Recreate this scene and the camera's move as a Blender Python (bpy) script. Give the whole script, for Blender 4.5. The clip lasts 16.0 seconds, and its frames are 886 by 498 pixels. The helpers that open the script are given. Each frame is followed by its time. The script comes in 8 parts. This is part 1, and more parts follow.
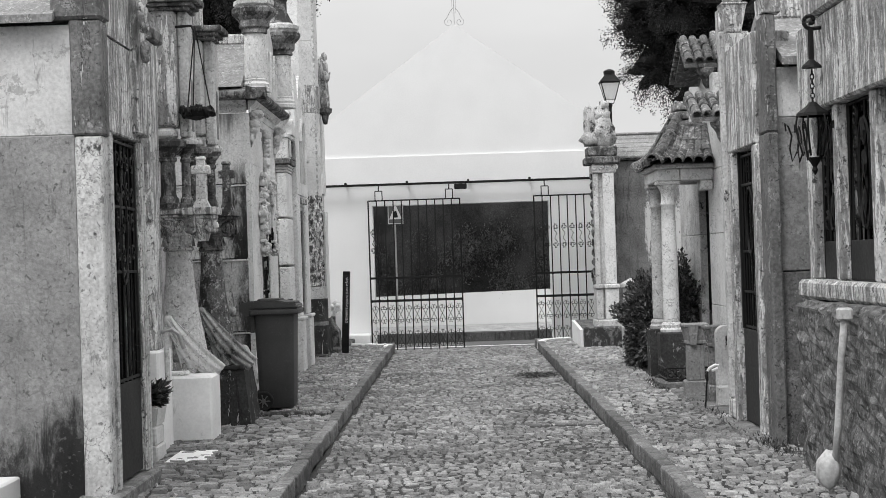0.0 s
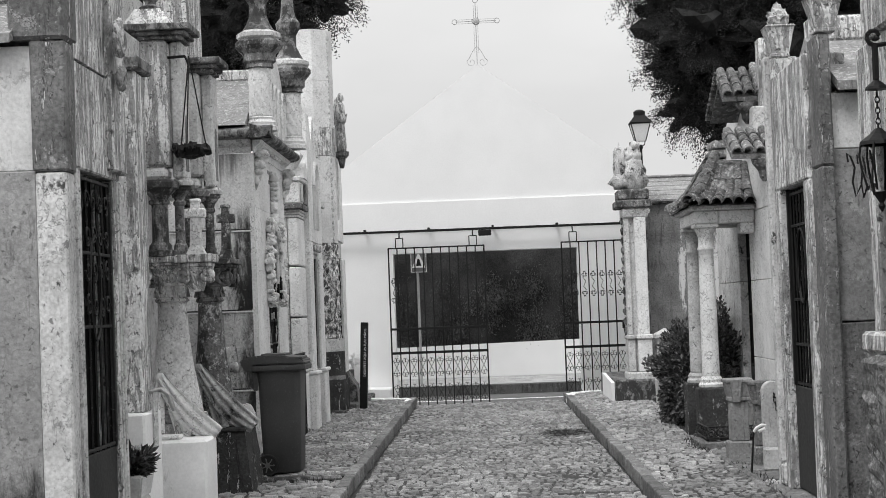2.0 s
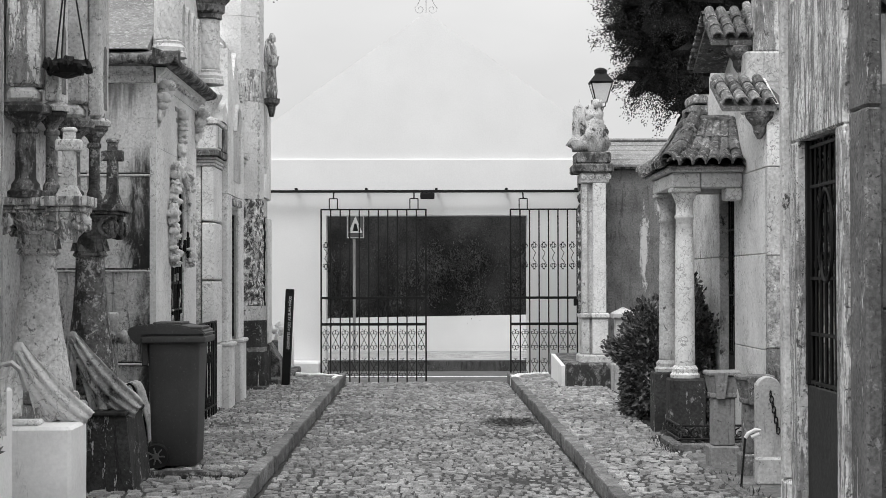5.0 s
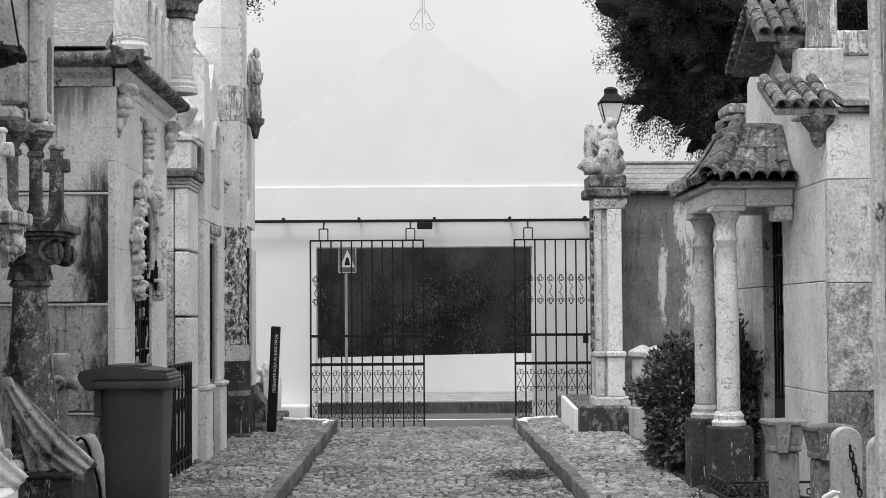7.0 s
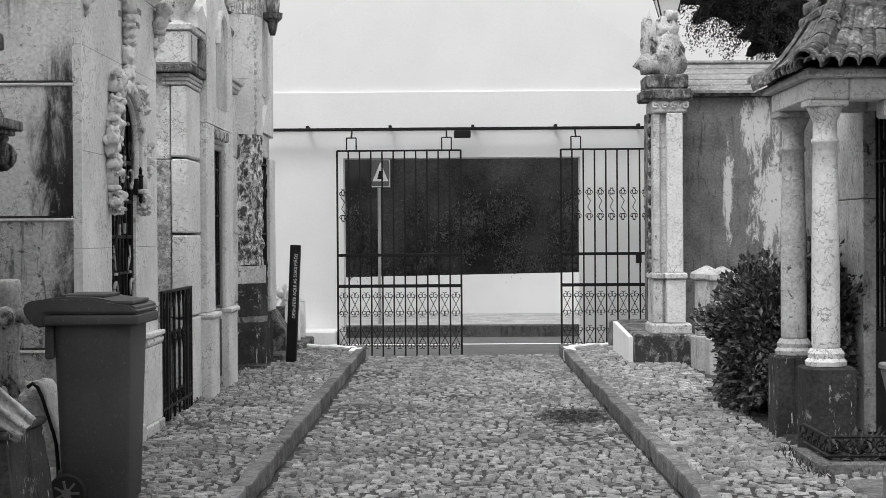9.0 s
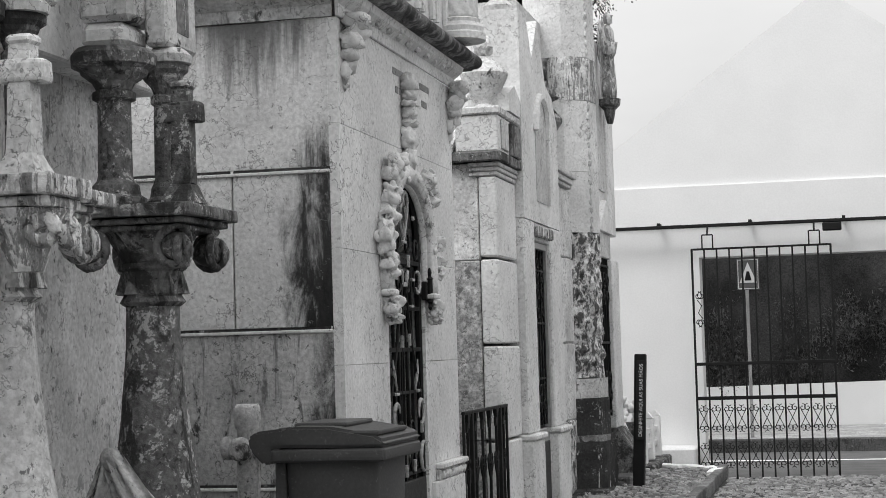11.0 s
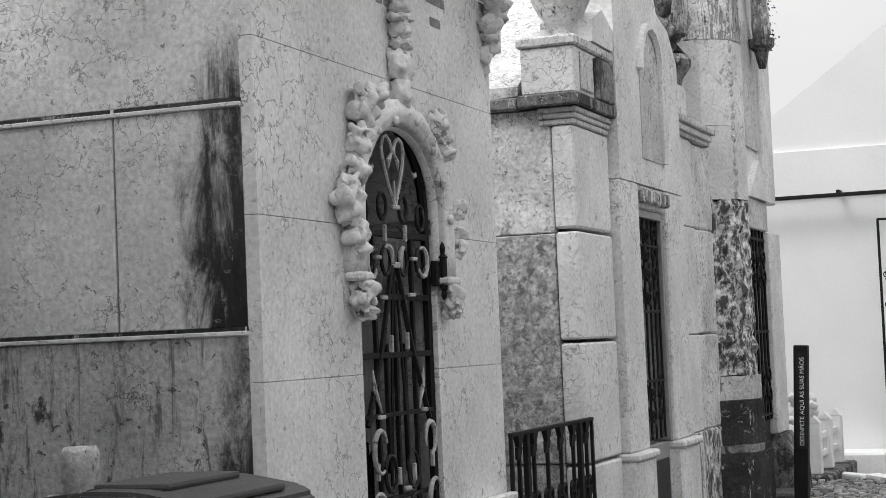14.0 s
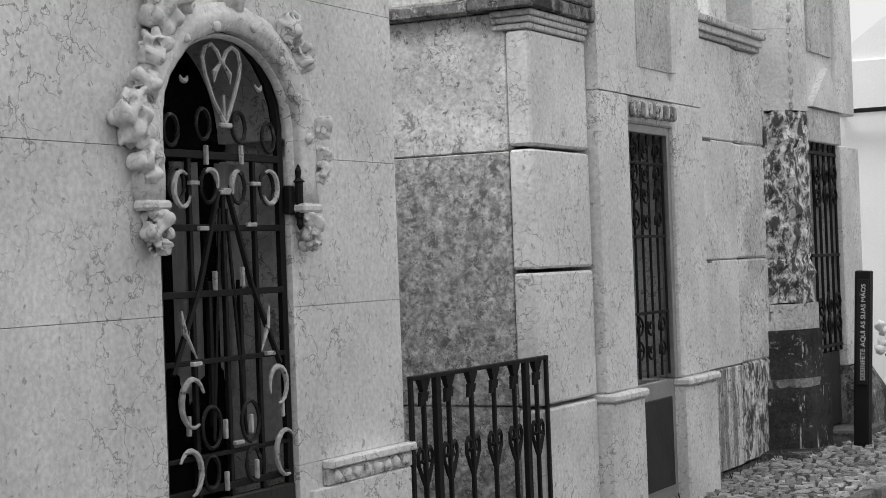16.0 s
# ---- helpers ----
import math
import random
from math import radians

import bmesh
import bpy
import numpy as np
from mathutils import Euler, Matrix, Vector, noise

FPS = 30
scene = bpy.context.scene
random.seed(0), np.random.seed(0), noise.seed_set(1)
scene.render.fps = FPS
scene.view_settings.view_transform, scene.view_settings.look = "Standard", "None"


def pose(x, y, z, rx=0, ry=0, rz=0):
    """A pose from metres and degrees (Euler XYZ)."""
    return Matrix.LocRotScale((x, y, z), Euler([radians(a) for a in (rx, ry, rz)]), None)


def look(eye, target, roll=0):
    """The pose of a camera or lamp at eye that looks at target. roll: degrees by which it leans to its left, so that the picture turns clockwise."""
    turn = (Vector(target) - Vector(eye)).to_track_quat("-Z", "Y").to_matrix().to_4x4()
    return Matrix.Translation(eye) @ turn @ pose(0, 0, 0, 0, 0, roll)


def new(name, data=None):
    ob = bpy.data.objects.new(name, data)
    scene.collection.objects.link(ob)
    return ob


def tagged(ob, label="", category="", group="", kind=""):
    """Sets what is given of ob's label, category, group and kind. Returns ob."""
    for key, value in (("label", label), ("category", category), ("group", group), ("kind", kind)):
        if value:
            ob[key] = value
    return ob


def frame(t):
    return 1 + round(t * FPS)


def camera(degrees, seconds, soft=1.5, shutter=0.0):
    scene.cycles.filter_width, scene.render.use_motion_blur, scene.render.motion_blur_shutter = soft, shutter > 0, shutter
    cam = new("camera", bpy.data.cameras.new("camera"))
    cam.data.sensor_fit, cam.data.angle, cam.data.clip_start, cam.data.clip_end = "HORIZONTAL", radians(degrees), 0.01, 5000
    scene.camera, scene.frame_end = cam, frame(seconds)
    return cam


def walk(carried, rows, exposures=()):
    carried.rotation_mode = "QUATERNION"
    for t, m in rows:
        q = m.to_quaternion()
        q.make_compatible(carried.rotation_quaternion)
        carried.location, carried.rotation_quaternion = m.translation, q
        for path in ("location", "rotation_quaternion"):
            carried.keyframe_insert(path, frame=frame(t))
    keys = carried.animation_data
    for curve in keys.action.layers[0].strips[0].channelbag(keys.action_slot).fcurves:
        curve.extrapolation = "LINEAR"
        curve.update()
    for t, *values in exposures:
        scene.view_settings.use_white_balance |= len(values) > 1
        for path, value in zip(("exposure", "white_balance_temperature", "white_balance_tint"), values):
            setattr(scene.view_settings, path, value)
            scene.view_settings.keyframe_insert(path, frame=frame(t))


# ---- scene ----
cam = camera(29.28, 16.0, soft=0.85)
PATH = [
    (0, (0.521, -4.398, 1.512), (0.446, 5.602, 1.575), -1.86),
    (0.5, (0.543, -4.157, 1.530), (0.253, 5.836, 1.752), -1.79),
    (1, (0.514, -3.814, 1.516), (0.192, 6.169, 2.004), -1.72),
    (1.5, (0.543, -3.453, 1.522), (0.310, 6.527, 2.094), -2.14),
    (2, (0.594, -3.072, 1.522), (0.362, 6.919, 1.880), -2.15),
    (2.5, (0.587, -2.683, 1.502), (0.406, 7.313, 1.704), -1.08),
    (3, (0.581, -2.280, 1.520), (0.539, 7.719, 1.692), 0.18),
    (3.5, (0.632, -1.879, 1.518), (0.594, 8.120, 1.639), 0.01),
    (4, (0.615, -1.395, 1.498), (0.643, 8.604, 1.633), 0.06),
    (4.2, (0.608, -1.221, 1.509), (0.689, 8.778, 1.661), 0.06),
    (6.3, (0.566, 0.670, 1.468), (0.664, 10.666, 1.718), -0.29),
    (6.5, (0.551, 0.876, 1.469), (0.632, 10.872, 1.768), -0.27),
    (7, (0.515, 1.427, 1.462), (0.673, 11.417, 1.871), -0.39),
    (7.5, (0.514, 2.006, 1.459), (0.538, 11.999, 1.821), -0.26),
    (8, (0.534, 2.535, 1.452), (0.475, 12.533, 1.646), 0.35),
    (8.5, (0.528, 3.056, 1.470), (0.506, 13.056, 1.454), 0.29),
    (9, (0.566, 3.613, 1.467), (0.482, 13.612, 1.389), -0.39),
    (9.5, (0.603, 4.136, 1.463), (0.328, 14.132, 1.527), -1.11),
    (10, (0.706, 4.608, 1.460), (-0.237, 14.558, 1.764), -1.95),
    (10.2, (0.732, 4.777, 1.459), (-0.567, 14.685, 1.839), -1.79),
    (12.3, (0.796, 6.891, 1.488), (-2.278, 16.363, 2.405), -2.54),
    (12.5, (0.801, 7.103, 1.498), (-2.393, 16.531, 2.457), -2.61),
    (13, (0.833, 7.536, 1.517), (-2.707, 16.847, 2.406), -2.59),
    (13.5, (0.897, 7.937, 1.518), (-2.711, 17.240, 2.182), -2.19),
    (14, (1.028, 8.321, 1.513), (-2.538, 17.647, 2.069), -2.41),
    (14.5, (1.208, 8.669, 1.512), (-2.508, 17.936, 2.063), -2.63),
    (15, (1.421, 9.070, 1.506), (-2.313, 18.335, 1.975), -2.69),
    (15.5, (1.696, 9.417, 1.525), (-2.358, 18.554, 1.808), -2.72),
    (16, (1.943, 9.695, 1.558), (-2.767, 18.516, 1.633), -2.12),
]
walk(cam, [(t, look(eye, target, roll)) for t, eye, target, roll in PATH])

# ---- world and sun: a bright overcast sky, as on black and white film ----
SUN_EL, SUN_AZ = 52.0, 205.0
world = bpy.data.worlds.new("overcast")
scene.world = world
world.use_nodes = True
wn, wl = world.node_tree.nodes, world.node_tree.links
wn.clear()
w_sky = wn.new("ShaderNodeTexSky")
w_sky.sky_type, w_sky.sun_disc = "NISHITA", False
w_sky.sun_elevation, w_sky.sun_rotation = radians(SUN_EL), radians(SUN_AZ)
w_bw = wn.new("ShaderNodeRGBToBW")
wl.new(w_sky.outputs[0], w_bw.inputs[0])
w_co = wn.new("ShaderNodeTexCoord")
w_sep = wn.new("ShaderNodeSeparateXYZ")
wl.new(w_co.outputs["Generated"], w_sep.inputs[0])
w_up = wn.new("ShaderNodeMapRange")
w_up.inputs["From Min"].default_value, w_up.inputs["From Max"].default_value = 0.0, 1.0
w_up.inputs["To Min"].default_value, w_up.inputs["To Max"].default_value = 6.6, 17.0
wl.new(w_sep.outputs["Z"], w_up.inputs["Value"])
w_no = wn.new("ShaderNodeTexNoise")
w_no.inputs["Scale"].default_value, w_no.inputs["Detail"].default_value = 2.6, 5.0
w_map = wn.new("ShaderNodeMapping")
w_map.inputs["Scale"].default_value = (1.0, 1.0, 2.4)
wl.new(w_co.outputs["Generated"], w_map.inputs["Vector"])
wl.new(w_map.outputs[0], w_no.inputs["Vector"])
w_cl = wn.new("ShaderNodeMapRange")
w_cl.inputs["From Min"].default_value, w_cl.inputs["From Max"].default_value = 0.3, 0.7
w_cl.inputs["To Min"].default_value, w_cl.inputs["To Max"].default_value = 0.86, 1.1
wl.new(w_no.outputs[0], w_cl.inputs["Value"])
w_mul = wn.new("ShaderNodeMath")
w_mul.operation = "MULTIPLY"
wl.new(w_up.outputs[0], w_mul.inputs[0])
wl.new(w_cl.outputs[0], w_mul.inputs[1])
w_add = wn.new("ShaderNodeMath")
w_add.operation = "MULTIPLY_ADD"
w_add.inputs[1].default_value = 0.06
wl.new(w_bw.outputs[0], w_add.inputs[0])
wl.new(w_mul.outputs[0], w_add.inputs[2])
w_bg = wn.new("ShaderNodeBackground")
w_bg.inputs["Strength"].default_value = 0.1
wl.new(w_add.outputs[0], w_bg.inputs["Color"])
w_out = wn.new("ShaderNodeOutputWorld")
wl.new(w_bg.outputs[0], w_out.inputs["Surface"])

sun = new("sun", bpy.data.lights.new("sun", "SUN"))
sun.data.energy, sun.data.angle = 1.5, radians(25)
a, e = radians(SUN_AZ), radians(SUN_EL)
sun.matrix_world = look((math.sin(a) * math.cos(e) * 50, math.cos(a) * math.cos(e) * 50, math.sin(e) * 50), (0, 0, 0))
scene.view_settings.exposure = 0.0


# ---- materials ----
def mat(name, base, rough=0.85, var=0.2, scale=3.0, fine=45.0, streak=0.0, patch=0.0, patch_to=0.1, patch_scale=2.0, veins=0.0, vein_scale=5.0,
        speck=0.0, speck_to=0.05, bump=0.25, metal=0.0, rand=0.0, gloss=0.25, island=0.0, soot=0.0, soot_scale=4.0, moulds=(), flakes=(), peel=0.0, peel_to=0.12, runs=()):
    """A weathered grey surface: broad tone, fine grain, rain streaks, patches with edges, veins, specks."""
    m = bpy.data.materials.new(name)
    m.use_nodes = True
    n, l = m.node_tree.nodes, m.node_tree.links
    b = n["Principled BSDF"]
    geo = n.new("ShaderNodeNewGeometry")
    pos = geo.outputs["Position"]

    def noi(sc, detail=4.0, stretch=None, dist=0.0, rgh=0.55):
        t = n.new("ShaderNodeTexNoise")
        t.inputs["Scale"].default_value, t.inputs["Detail"].default_value = sc, detail
        t.inputs["Distortion"].default_value, t.inputs["Roughness"].default_value = dist, rgh
        if stretch:
            mp = n.new("ShaderNodeMapping")
            mp.inputs["Scale"].default_value = stretch
            l.new(pos, mp.inputs["Vector"])
            l.new(mp.outputs[0], t.inputs["Vector"])
        else:
            l.new(pos, t.inputs["Vector"])
        return t.outputs[0]

    def rng(v, f0, f1, t0, t1):
        r = n.new("ShaderNodeMapRange")
        r.interpolation_type = "SMOOTHSTEP"
        for k, x in (("From Min", f0), ("From Max", f1), ("To Min", t0), ("To Max", t1)):
            r.inputs[k].default_value = x
        l.new(v, r.inputs["Value"])
        return r.outputs[0]

    def op(kind, x, y):
        o = n.new("ShaderNodeMath")
        o.operation = kind
        for i, v in enumerate((x, y)):
            if isinstance(v, (int, float)):
                o.inputs[i].default_value = v
            else:
                l.new(v, o.inputs[i])
        return o.outputs[0]

    def blend(fac, x, y):
        d = op("SUBTRACT", y, x)
        return op("ADD", x, op("MULTIPLY", d, fac))

    grain = noi(fine, 3.0)
    v = op("MULTIPLY", rng(noi(scale, 6.0), 0.25, 0.75, 1 - var, 1 + var), base)
    v = op("MULTIPLY", v, rng(grain, 0.25, 0.75, 1 - var * 0.9, 1 + var * 0.9))
    if veins:
        vo = n.new("ShaderNodeTexVoronoi")
        vo.feature = "DISTANCE_TO_EDGE"
        vo.inputs["Scale"].default_value = vein_scale
        wob = n.new("ShaderNodeVectorMath")
        wob.operation = "MULTIPLY_ADD"
        wn2 = n.new("ShaderNodeTexNoise")
        wn2.inputs["Scale"].default_value = vein_scale * 1.7
        wn2.inputs["Detail"].default_value = 5.0
        l.new(pos, wn2.inputs["Vector"])
        l.new(wn2.outputs["Color"], wob.inputs[0])
        wob.inputs[1].default_value = (0.9 / vein_scale * 2,) * 3
        l.new(pos, wob.inputs[2])
        l.new(wob.outputs[0], vo.inputs["Vector"])
        line = rng(vo.outputs["Distance"], 0.0, 0.035, veins, 0.0)
        line = op("MULTIPLY", line, rng(noi(vein_scale * 0.3, 5.0), 0.42, 0.62, 0.12, 1.0))
        v = blend(line, v, base * 0.24)
    if patch:
        pn = op("ADD", op("MULTIPLY", noi(patch_scale, 9.0, None, 0.25, 0.78), 0.72), op("MULTIPLY", noi(patch_scale * 5.5, 5.0, None, 0.3, 0.7), 0.28))
        v = blend(rng(pn, 0.57 - 0.14 * patch, 0.60 - 0.12 * patch, 0.0, 0.85), v, patch_to)
    if streak:
        s = rng(noi(1.0, 6.0, (15.0, 15.0, 2.6), 0.7, 0.75), 0.6 - 0.16 * streak, 0.72 - 0.1 * streak, 0.0, 0.85)
        s = op("MULTIPLY", s, rng(noi(1.1, 3.0), 0.35, 0.6, 0.25, 1.0))
        v = blend(s, v, base * 0.22)
    if peel:
        # old limewash torn off in upright strips, with a dark line at the torn edge
        pn = op("ADD", op("MULTIPLY", noi(1.0, 9.0, (10.0, 10.0, 1.1), 0.4, 0.72), 0.6), op("MULTIPLY", noi(1.0, 6.0, (34.0, 34.0, 6.0), 0.6, 0.7), 0.4))
        c0 = 0.62 - 0.24 * peel
        under = op("MULTIPLY", rng(noi(16.0, 6.0, (1.0, 1.0, 0.5), 0.3, 0.7), 0.3, 0.7, 0.5, 1.7), peel_to)
        v = blend(rng(pn, c0, c0 + 0.025, 0.0, 0.92), v, under)
        v = blend(op("MULTIPLY", rng(pn, c0 - 0.02, c0, 0.0, 0.8), rng(pn, c0 + 0.003, c0 + 0.012, 1.0, 0.0)), v, 0.03)
    for cx, cy, cz, rx, ry, rz in runs:
        # black rain runs hanging from an edge
        mp = n.new("ShaderNodeMapping")
        mp.inputs["Location"].default_value = (-cx / rx, -cy / ry, -cz / rz)
        mp.inputs["Scale"].default_value = (1 / rx, 1 / ry, 1 / rz)
        l.new(pos, mp.inputs["Vector"])
        ln = n.new("ShaderNodeVectorMath")
        ln.operation = "LENGTH"
        l.new(mp.outputs[0], ln.inputs[0])
        edge = op("ADD", ln.outputs["Value"], op("MULTIPLY", noi(1.0, 7.0, (11.0, 11.0, 0.9), 0.4, 0.7), 2.2))
        v = blend(rng(edge, 1.45, 2.1, 0.72, 0.0), v, 0.05)
    if soot:
        s = rng(noi(soot_scale, 9.0, (1.0, 1.0, 0.6), 0.4, 0.74), 0.6 - 0.2 * soot, 0.66 - 0.14 * soot, 0.0, 0.92)
        v = blend(s, v, 0.035)
    for cx, cy, cz, rx, ry, rz in moulds:
        # a patch of black mould with a ragged, rain-washed edge
        mp = n.new("ShaderNodeMapping")
        mp.inputs["Location"].default_value = (-cx / rx, -cy / ry, -cz / rz)
        mp.inputs["Scale"].default_value = (1 / rx, 1 / ry, 1 / rz)
        l.new(pos, mp.inputs["Vector"])
        ln = n.new("ShaderNodeVectorMath")
        ln.operation = "LENGTH"
        l.new(mp.outputs[0], ln.inputs[0])
        edge = op("ADD", ln.outputs["Value"], op("MULTIPLY", noi(7.0, 8.0, (1.0, 1.0, 0.35), 0.5, 0.75), 1.7))
        v = blend(rng(edge, 1.3, 1.8, 0.96, 0.0), v, 0.02)
    for cx, cy, cz, rx, ry, rz in flakes:
        # pale old limewash showing where the render has come away
        mp = n.new("ShaderNodeMapping")
        mp.inputs["Location"].default_value = (-cx / rx, -cy / ry, -cz / rz)
        mp.inputs["Scale"].default_value = (1 / rx, 1 / ry, 1 / rz)
        l.new(pos, mp.inputs["Vector"])
        ln = n.new("ShaderNodeVectorMath")
        ln.operation = "LENGTH"
        l.new(mp.outputs[0], ln.inputs[0])
        edge = op("ADD", ln.outputs["Value"], op("MULTIPLY", noi(5.0, 10.0, (1.7, 1.7, 0.42), 0.6, 0.85), 3.4))
        v = blend(rng(edge, 2.0, 2.25, 0.9, 0.0), v, 0.6)
    if speck:
        v = blend(rng(noi(fine * 0.55, 4.0, None, 0.5, 0.7), 0.62 - 0.12 * speck, 0.68 - 0.1 * speck, 0.0, 0.85), v, speck_to)
    if rand:
        oi = n.new("ShaderNodeObjectInfo")
        v = op("MULTIPLY", v, rng(oi.outputs["Random"], 0.0, 1.0, 1 - rand, 1 + rand))
    if island:
        v = op("MULTIPLY", v, rng(geo.outputs["Random Per Island"], 0.0, 1.0, 1 - island, 1 + island))
    cmb = n.new("ShaderNodeCombineColor")
    for k in range(3):
        l.new(v, cmb.inputs[k])
    l.new(cmb.outputs[0], b.inputs["Base Color"])
    b.inputs["Metallic"].default_value = metal
    b.inputs["Specular IOR Level"].default_value = gloss
    l.new(rng(grain, 0.2, 0.8, max(0.05, rough - 0.1), min(1.0, rough + 0.1)), b.inputs["Roughness"])
    if bump:
        bp = n.new("ShaderNodeBump")
        bp.inputs["Strength"].default_value = min(1.0, bump)
        bp.inputs["Distance"].default_value = 0.018
        l.new(op("ADD", op("MULTIPLY", noi(fine * 0.35, 6.0), 1.0), op("MULTIPLY", grain, 0.45)), bp.inputs["Height"])
        l.new(bp.outputs[0], b.inputs["Normal"])
    return m


def glass(name):
    m = bpy.data.materials.new(name)
    m.use_nodes = True
    b = m.node_tree.nodes["Principled BSDF"]
    b.inputs["Base Color"].default_value = (0.9, 0.9, 0.9, 1)
    b.inputs["Roughness"].default_value = 0.05
    b.inputs["Transmission Weight"].default_value = 1.0
    b.inputs["IOR"].default_value = 1.03
    return m


M_LIME = mat("pale_limestone", 0.7, var=0.14, scale=2.0, veins=0.8, vein_scale=6.5, speck=0.14, speck_to=0.34, bump=0.18)
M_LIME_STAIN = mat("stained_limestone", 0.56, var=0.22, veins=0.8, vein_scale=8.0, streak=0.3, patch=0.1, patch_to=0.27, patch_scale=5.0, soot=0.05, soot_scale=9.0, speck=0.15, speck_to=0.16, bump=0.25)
M_LIME_DARK = mat("blackened_limestone", 0.2, var=0.35, streak=0.6, soot=0.7, soot_scale=6.0, patch=0.2, patch_to=0.5, patch_scale=14.0, speck=0.25, speck_to=0.03, bump=0.55)
M_LIME_OLD = mat("flaking_limestone", 0.66, var=0.24, streak=0.4, peel=0.47, peel_to=0.2, speck=0.34, speck_to=0.05, bump=0.8)
M_LICHEN = mat("lichened_limestone", 0.13, var=0.4, soot=0.4, soot_scale=8.0, patch=0.3, patch_to=0.52, patch_scale=11.0, speck=0.2, speck_to=0.03, bump=0.8)
M_FLAKED = mat("black_flaking_masonry", 0.6, var=0.35, soot=0.78, soot_scale=15.0, speck=0.4, speck_to=0.03, fine=26.0, bump=1.0)
M_SIDE_C = mat("damp_limestone_slab", 0.64, var=0.18, scale=2.2, veins=0.8, vein_scale=8.0, speck=0.1, speck_to=0.2, bump=0.25, moulds=((-1.58, 13.5, 1.75, 0.4, 0.7, 1.0), (-1.6, 13.5, 1.2, 0.38, 0.7, 0.9)), runs=((-2.1, 13.5, 3.25, 0.55, 0.6, 0.5), (-3.2, 13.5, 3.25, 0.7, 0.6, 0.45)))
# darker base tone for the lower slabs, with black mould at the corner
M_SIDE_C_LOW = mat("darker_mouldy_limestone", 0.46, var=0.26, scale=2.2, veins=0.95, vein_scale=9.0, streak=0.5, soot=0.16, soot_scale=7.0, speck=0.2, speck_to=0.06, bump=0.3, moulds=((-1.6, 13.5, 0.9, 0.27, 0.6, 0.9), (-1.6, 13.5, 0.3, 0.3, 0.6, 0.6)))
M_LIME_SPOT = mat("spotted_limestone", 0.64, var=0.24, veins=1.0, vein_scale=9.0, patch=0.16, patch_to=0.26, patch_scale=9.0, speck=0.22, speck_to=0.12, bump=0.25)
M_BRECCIA = mat("pebbled_breccia", 0.42, var=0.45, scale=14.0, patch=0.3, patch_to=0.13, patch_scale=11.0, veins=1.0, vein_scale=18.0, speck=0.25, speck_to=0.6, bump=0.3)
M_PLASTER_GREY = mat("grey_cement_render", 0.26, var=0.22, streak=0.4, patch=0.02, patch_to=0.4, patch_scale=4.0, veins=0.3, vein_scale=3.0, speck=0.22, speck_to=0.1, bump=0.45)
M_FAR_PAVE = mat("pale_cobble_paving", 0.4, var=0.3, scale=3.0, fine=30.0, veins=0.9, vein_scale=9.0, speck=0.2, speck_to=0.15, bump=0.5)
# the far kerb's shadow is put into this dark tone, over worn stone
M_FAR_KERB = mat("shadow_toned_worn_kerb", 0.07, var=0.4, scale=3.0, streak=0.6, speck=0.15, speck_to=0.2, bump=0.4)
M_END_WALL = mat("peeling_cement_render", 0.17, var=0.3, streak=0.5, speck=0.1, speck_to=0.07, bump=0.3, flakes=((3.95, 22.6, 2.7, 0.3, 0.5, 0.7), (4.1, 22.6, 1.8, 0.42, 0.5, 1.2), (3.6, 22.6, 1.9, 0.12, 0.5, 0.9)))
M_BLACKENED = mat("black_weathered_stone", 0.045, var=0.4, streak=0.5, peel=0.2, peel_to=0.5, patch=0.1, patch_to=0.3, patch_scale=5.0, speck=0.2, speck_to=0.03, bump=0.45)
M_SOIL = mat("dark_bed_soil", 0.04, var=0.5, scale=12.0, speck=0.2, speck_to=0.15, bump=0.8)
M_WORN_IRON = mat("pale_worn_iron", 0.4, var=0.25, speck=0.2, speck_to=0.05, bump=0.2)
M_SIDE_A = mat("damp_cement_render", 0.29, var=0.2, streak=0.3, veins=0.3, vein_scale=3.0, speck=0.22, speck_to=0.11, bump=0.45, moulds=((-2.1, 5.97, 0.0, 1.0, 0.6, 0.62), (-1.85, 5.97, 0.35, 0.25, 0.5, 0.5)))
M_PLASTER_PALE = mat("flaking_pale_plaster", 0.66, var=0.12, patch=0.22, patch_to=0.42, patch_scale=3.2, streak=0.25, bump=0.3)
M_PLASTER_DARK = mat("damp_dark_render", 0.16, var=0.35, streak=0.4, peel=0.2, peel_to=0.5, patch=0.12, patch_to=0.36, patch_scale=9.0, speck=0.25, speck_to=0.04, bump=0.5)
M_RUBBLE = mat("rough_stucco_wall", 0.13, var=0.5, scale=8.0, fine=24.0, patch=0.2, patch_to=0.36, patch_scale=17.0, speck=0.35, speck_to=0.03, bump=1.0)
M_WHITE = mat("white_limewash", 0.8, var=0.03, scale=1.2, bump=0.08)
M_WHITE_OLD = mat("worn_white_paint", 0.9, var=0.05, streak=0.12, bump=0.15)
M_ROOF_SLAB = mat("lichened_roof_slab", 0.24, var=0.3, streak=0.2, patch=0.16, patch_to=0.5, patch_scale=15.0, speck=0.3, speck_to=0.5, bump=0.4)
M_TILE = mat("weathered_clay_tile", 0.15, var=0.4, soot=0.25, soot_scale=9.0, patch=0.26, patch_to=0.5, patch_scale=18.0, speck=0.3, speck_to=0.04, bump=0.5, rand=0.3, island=0.25)
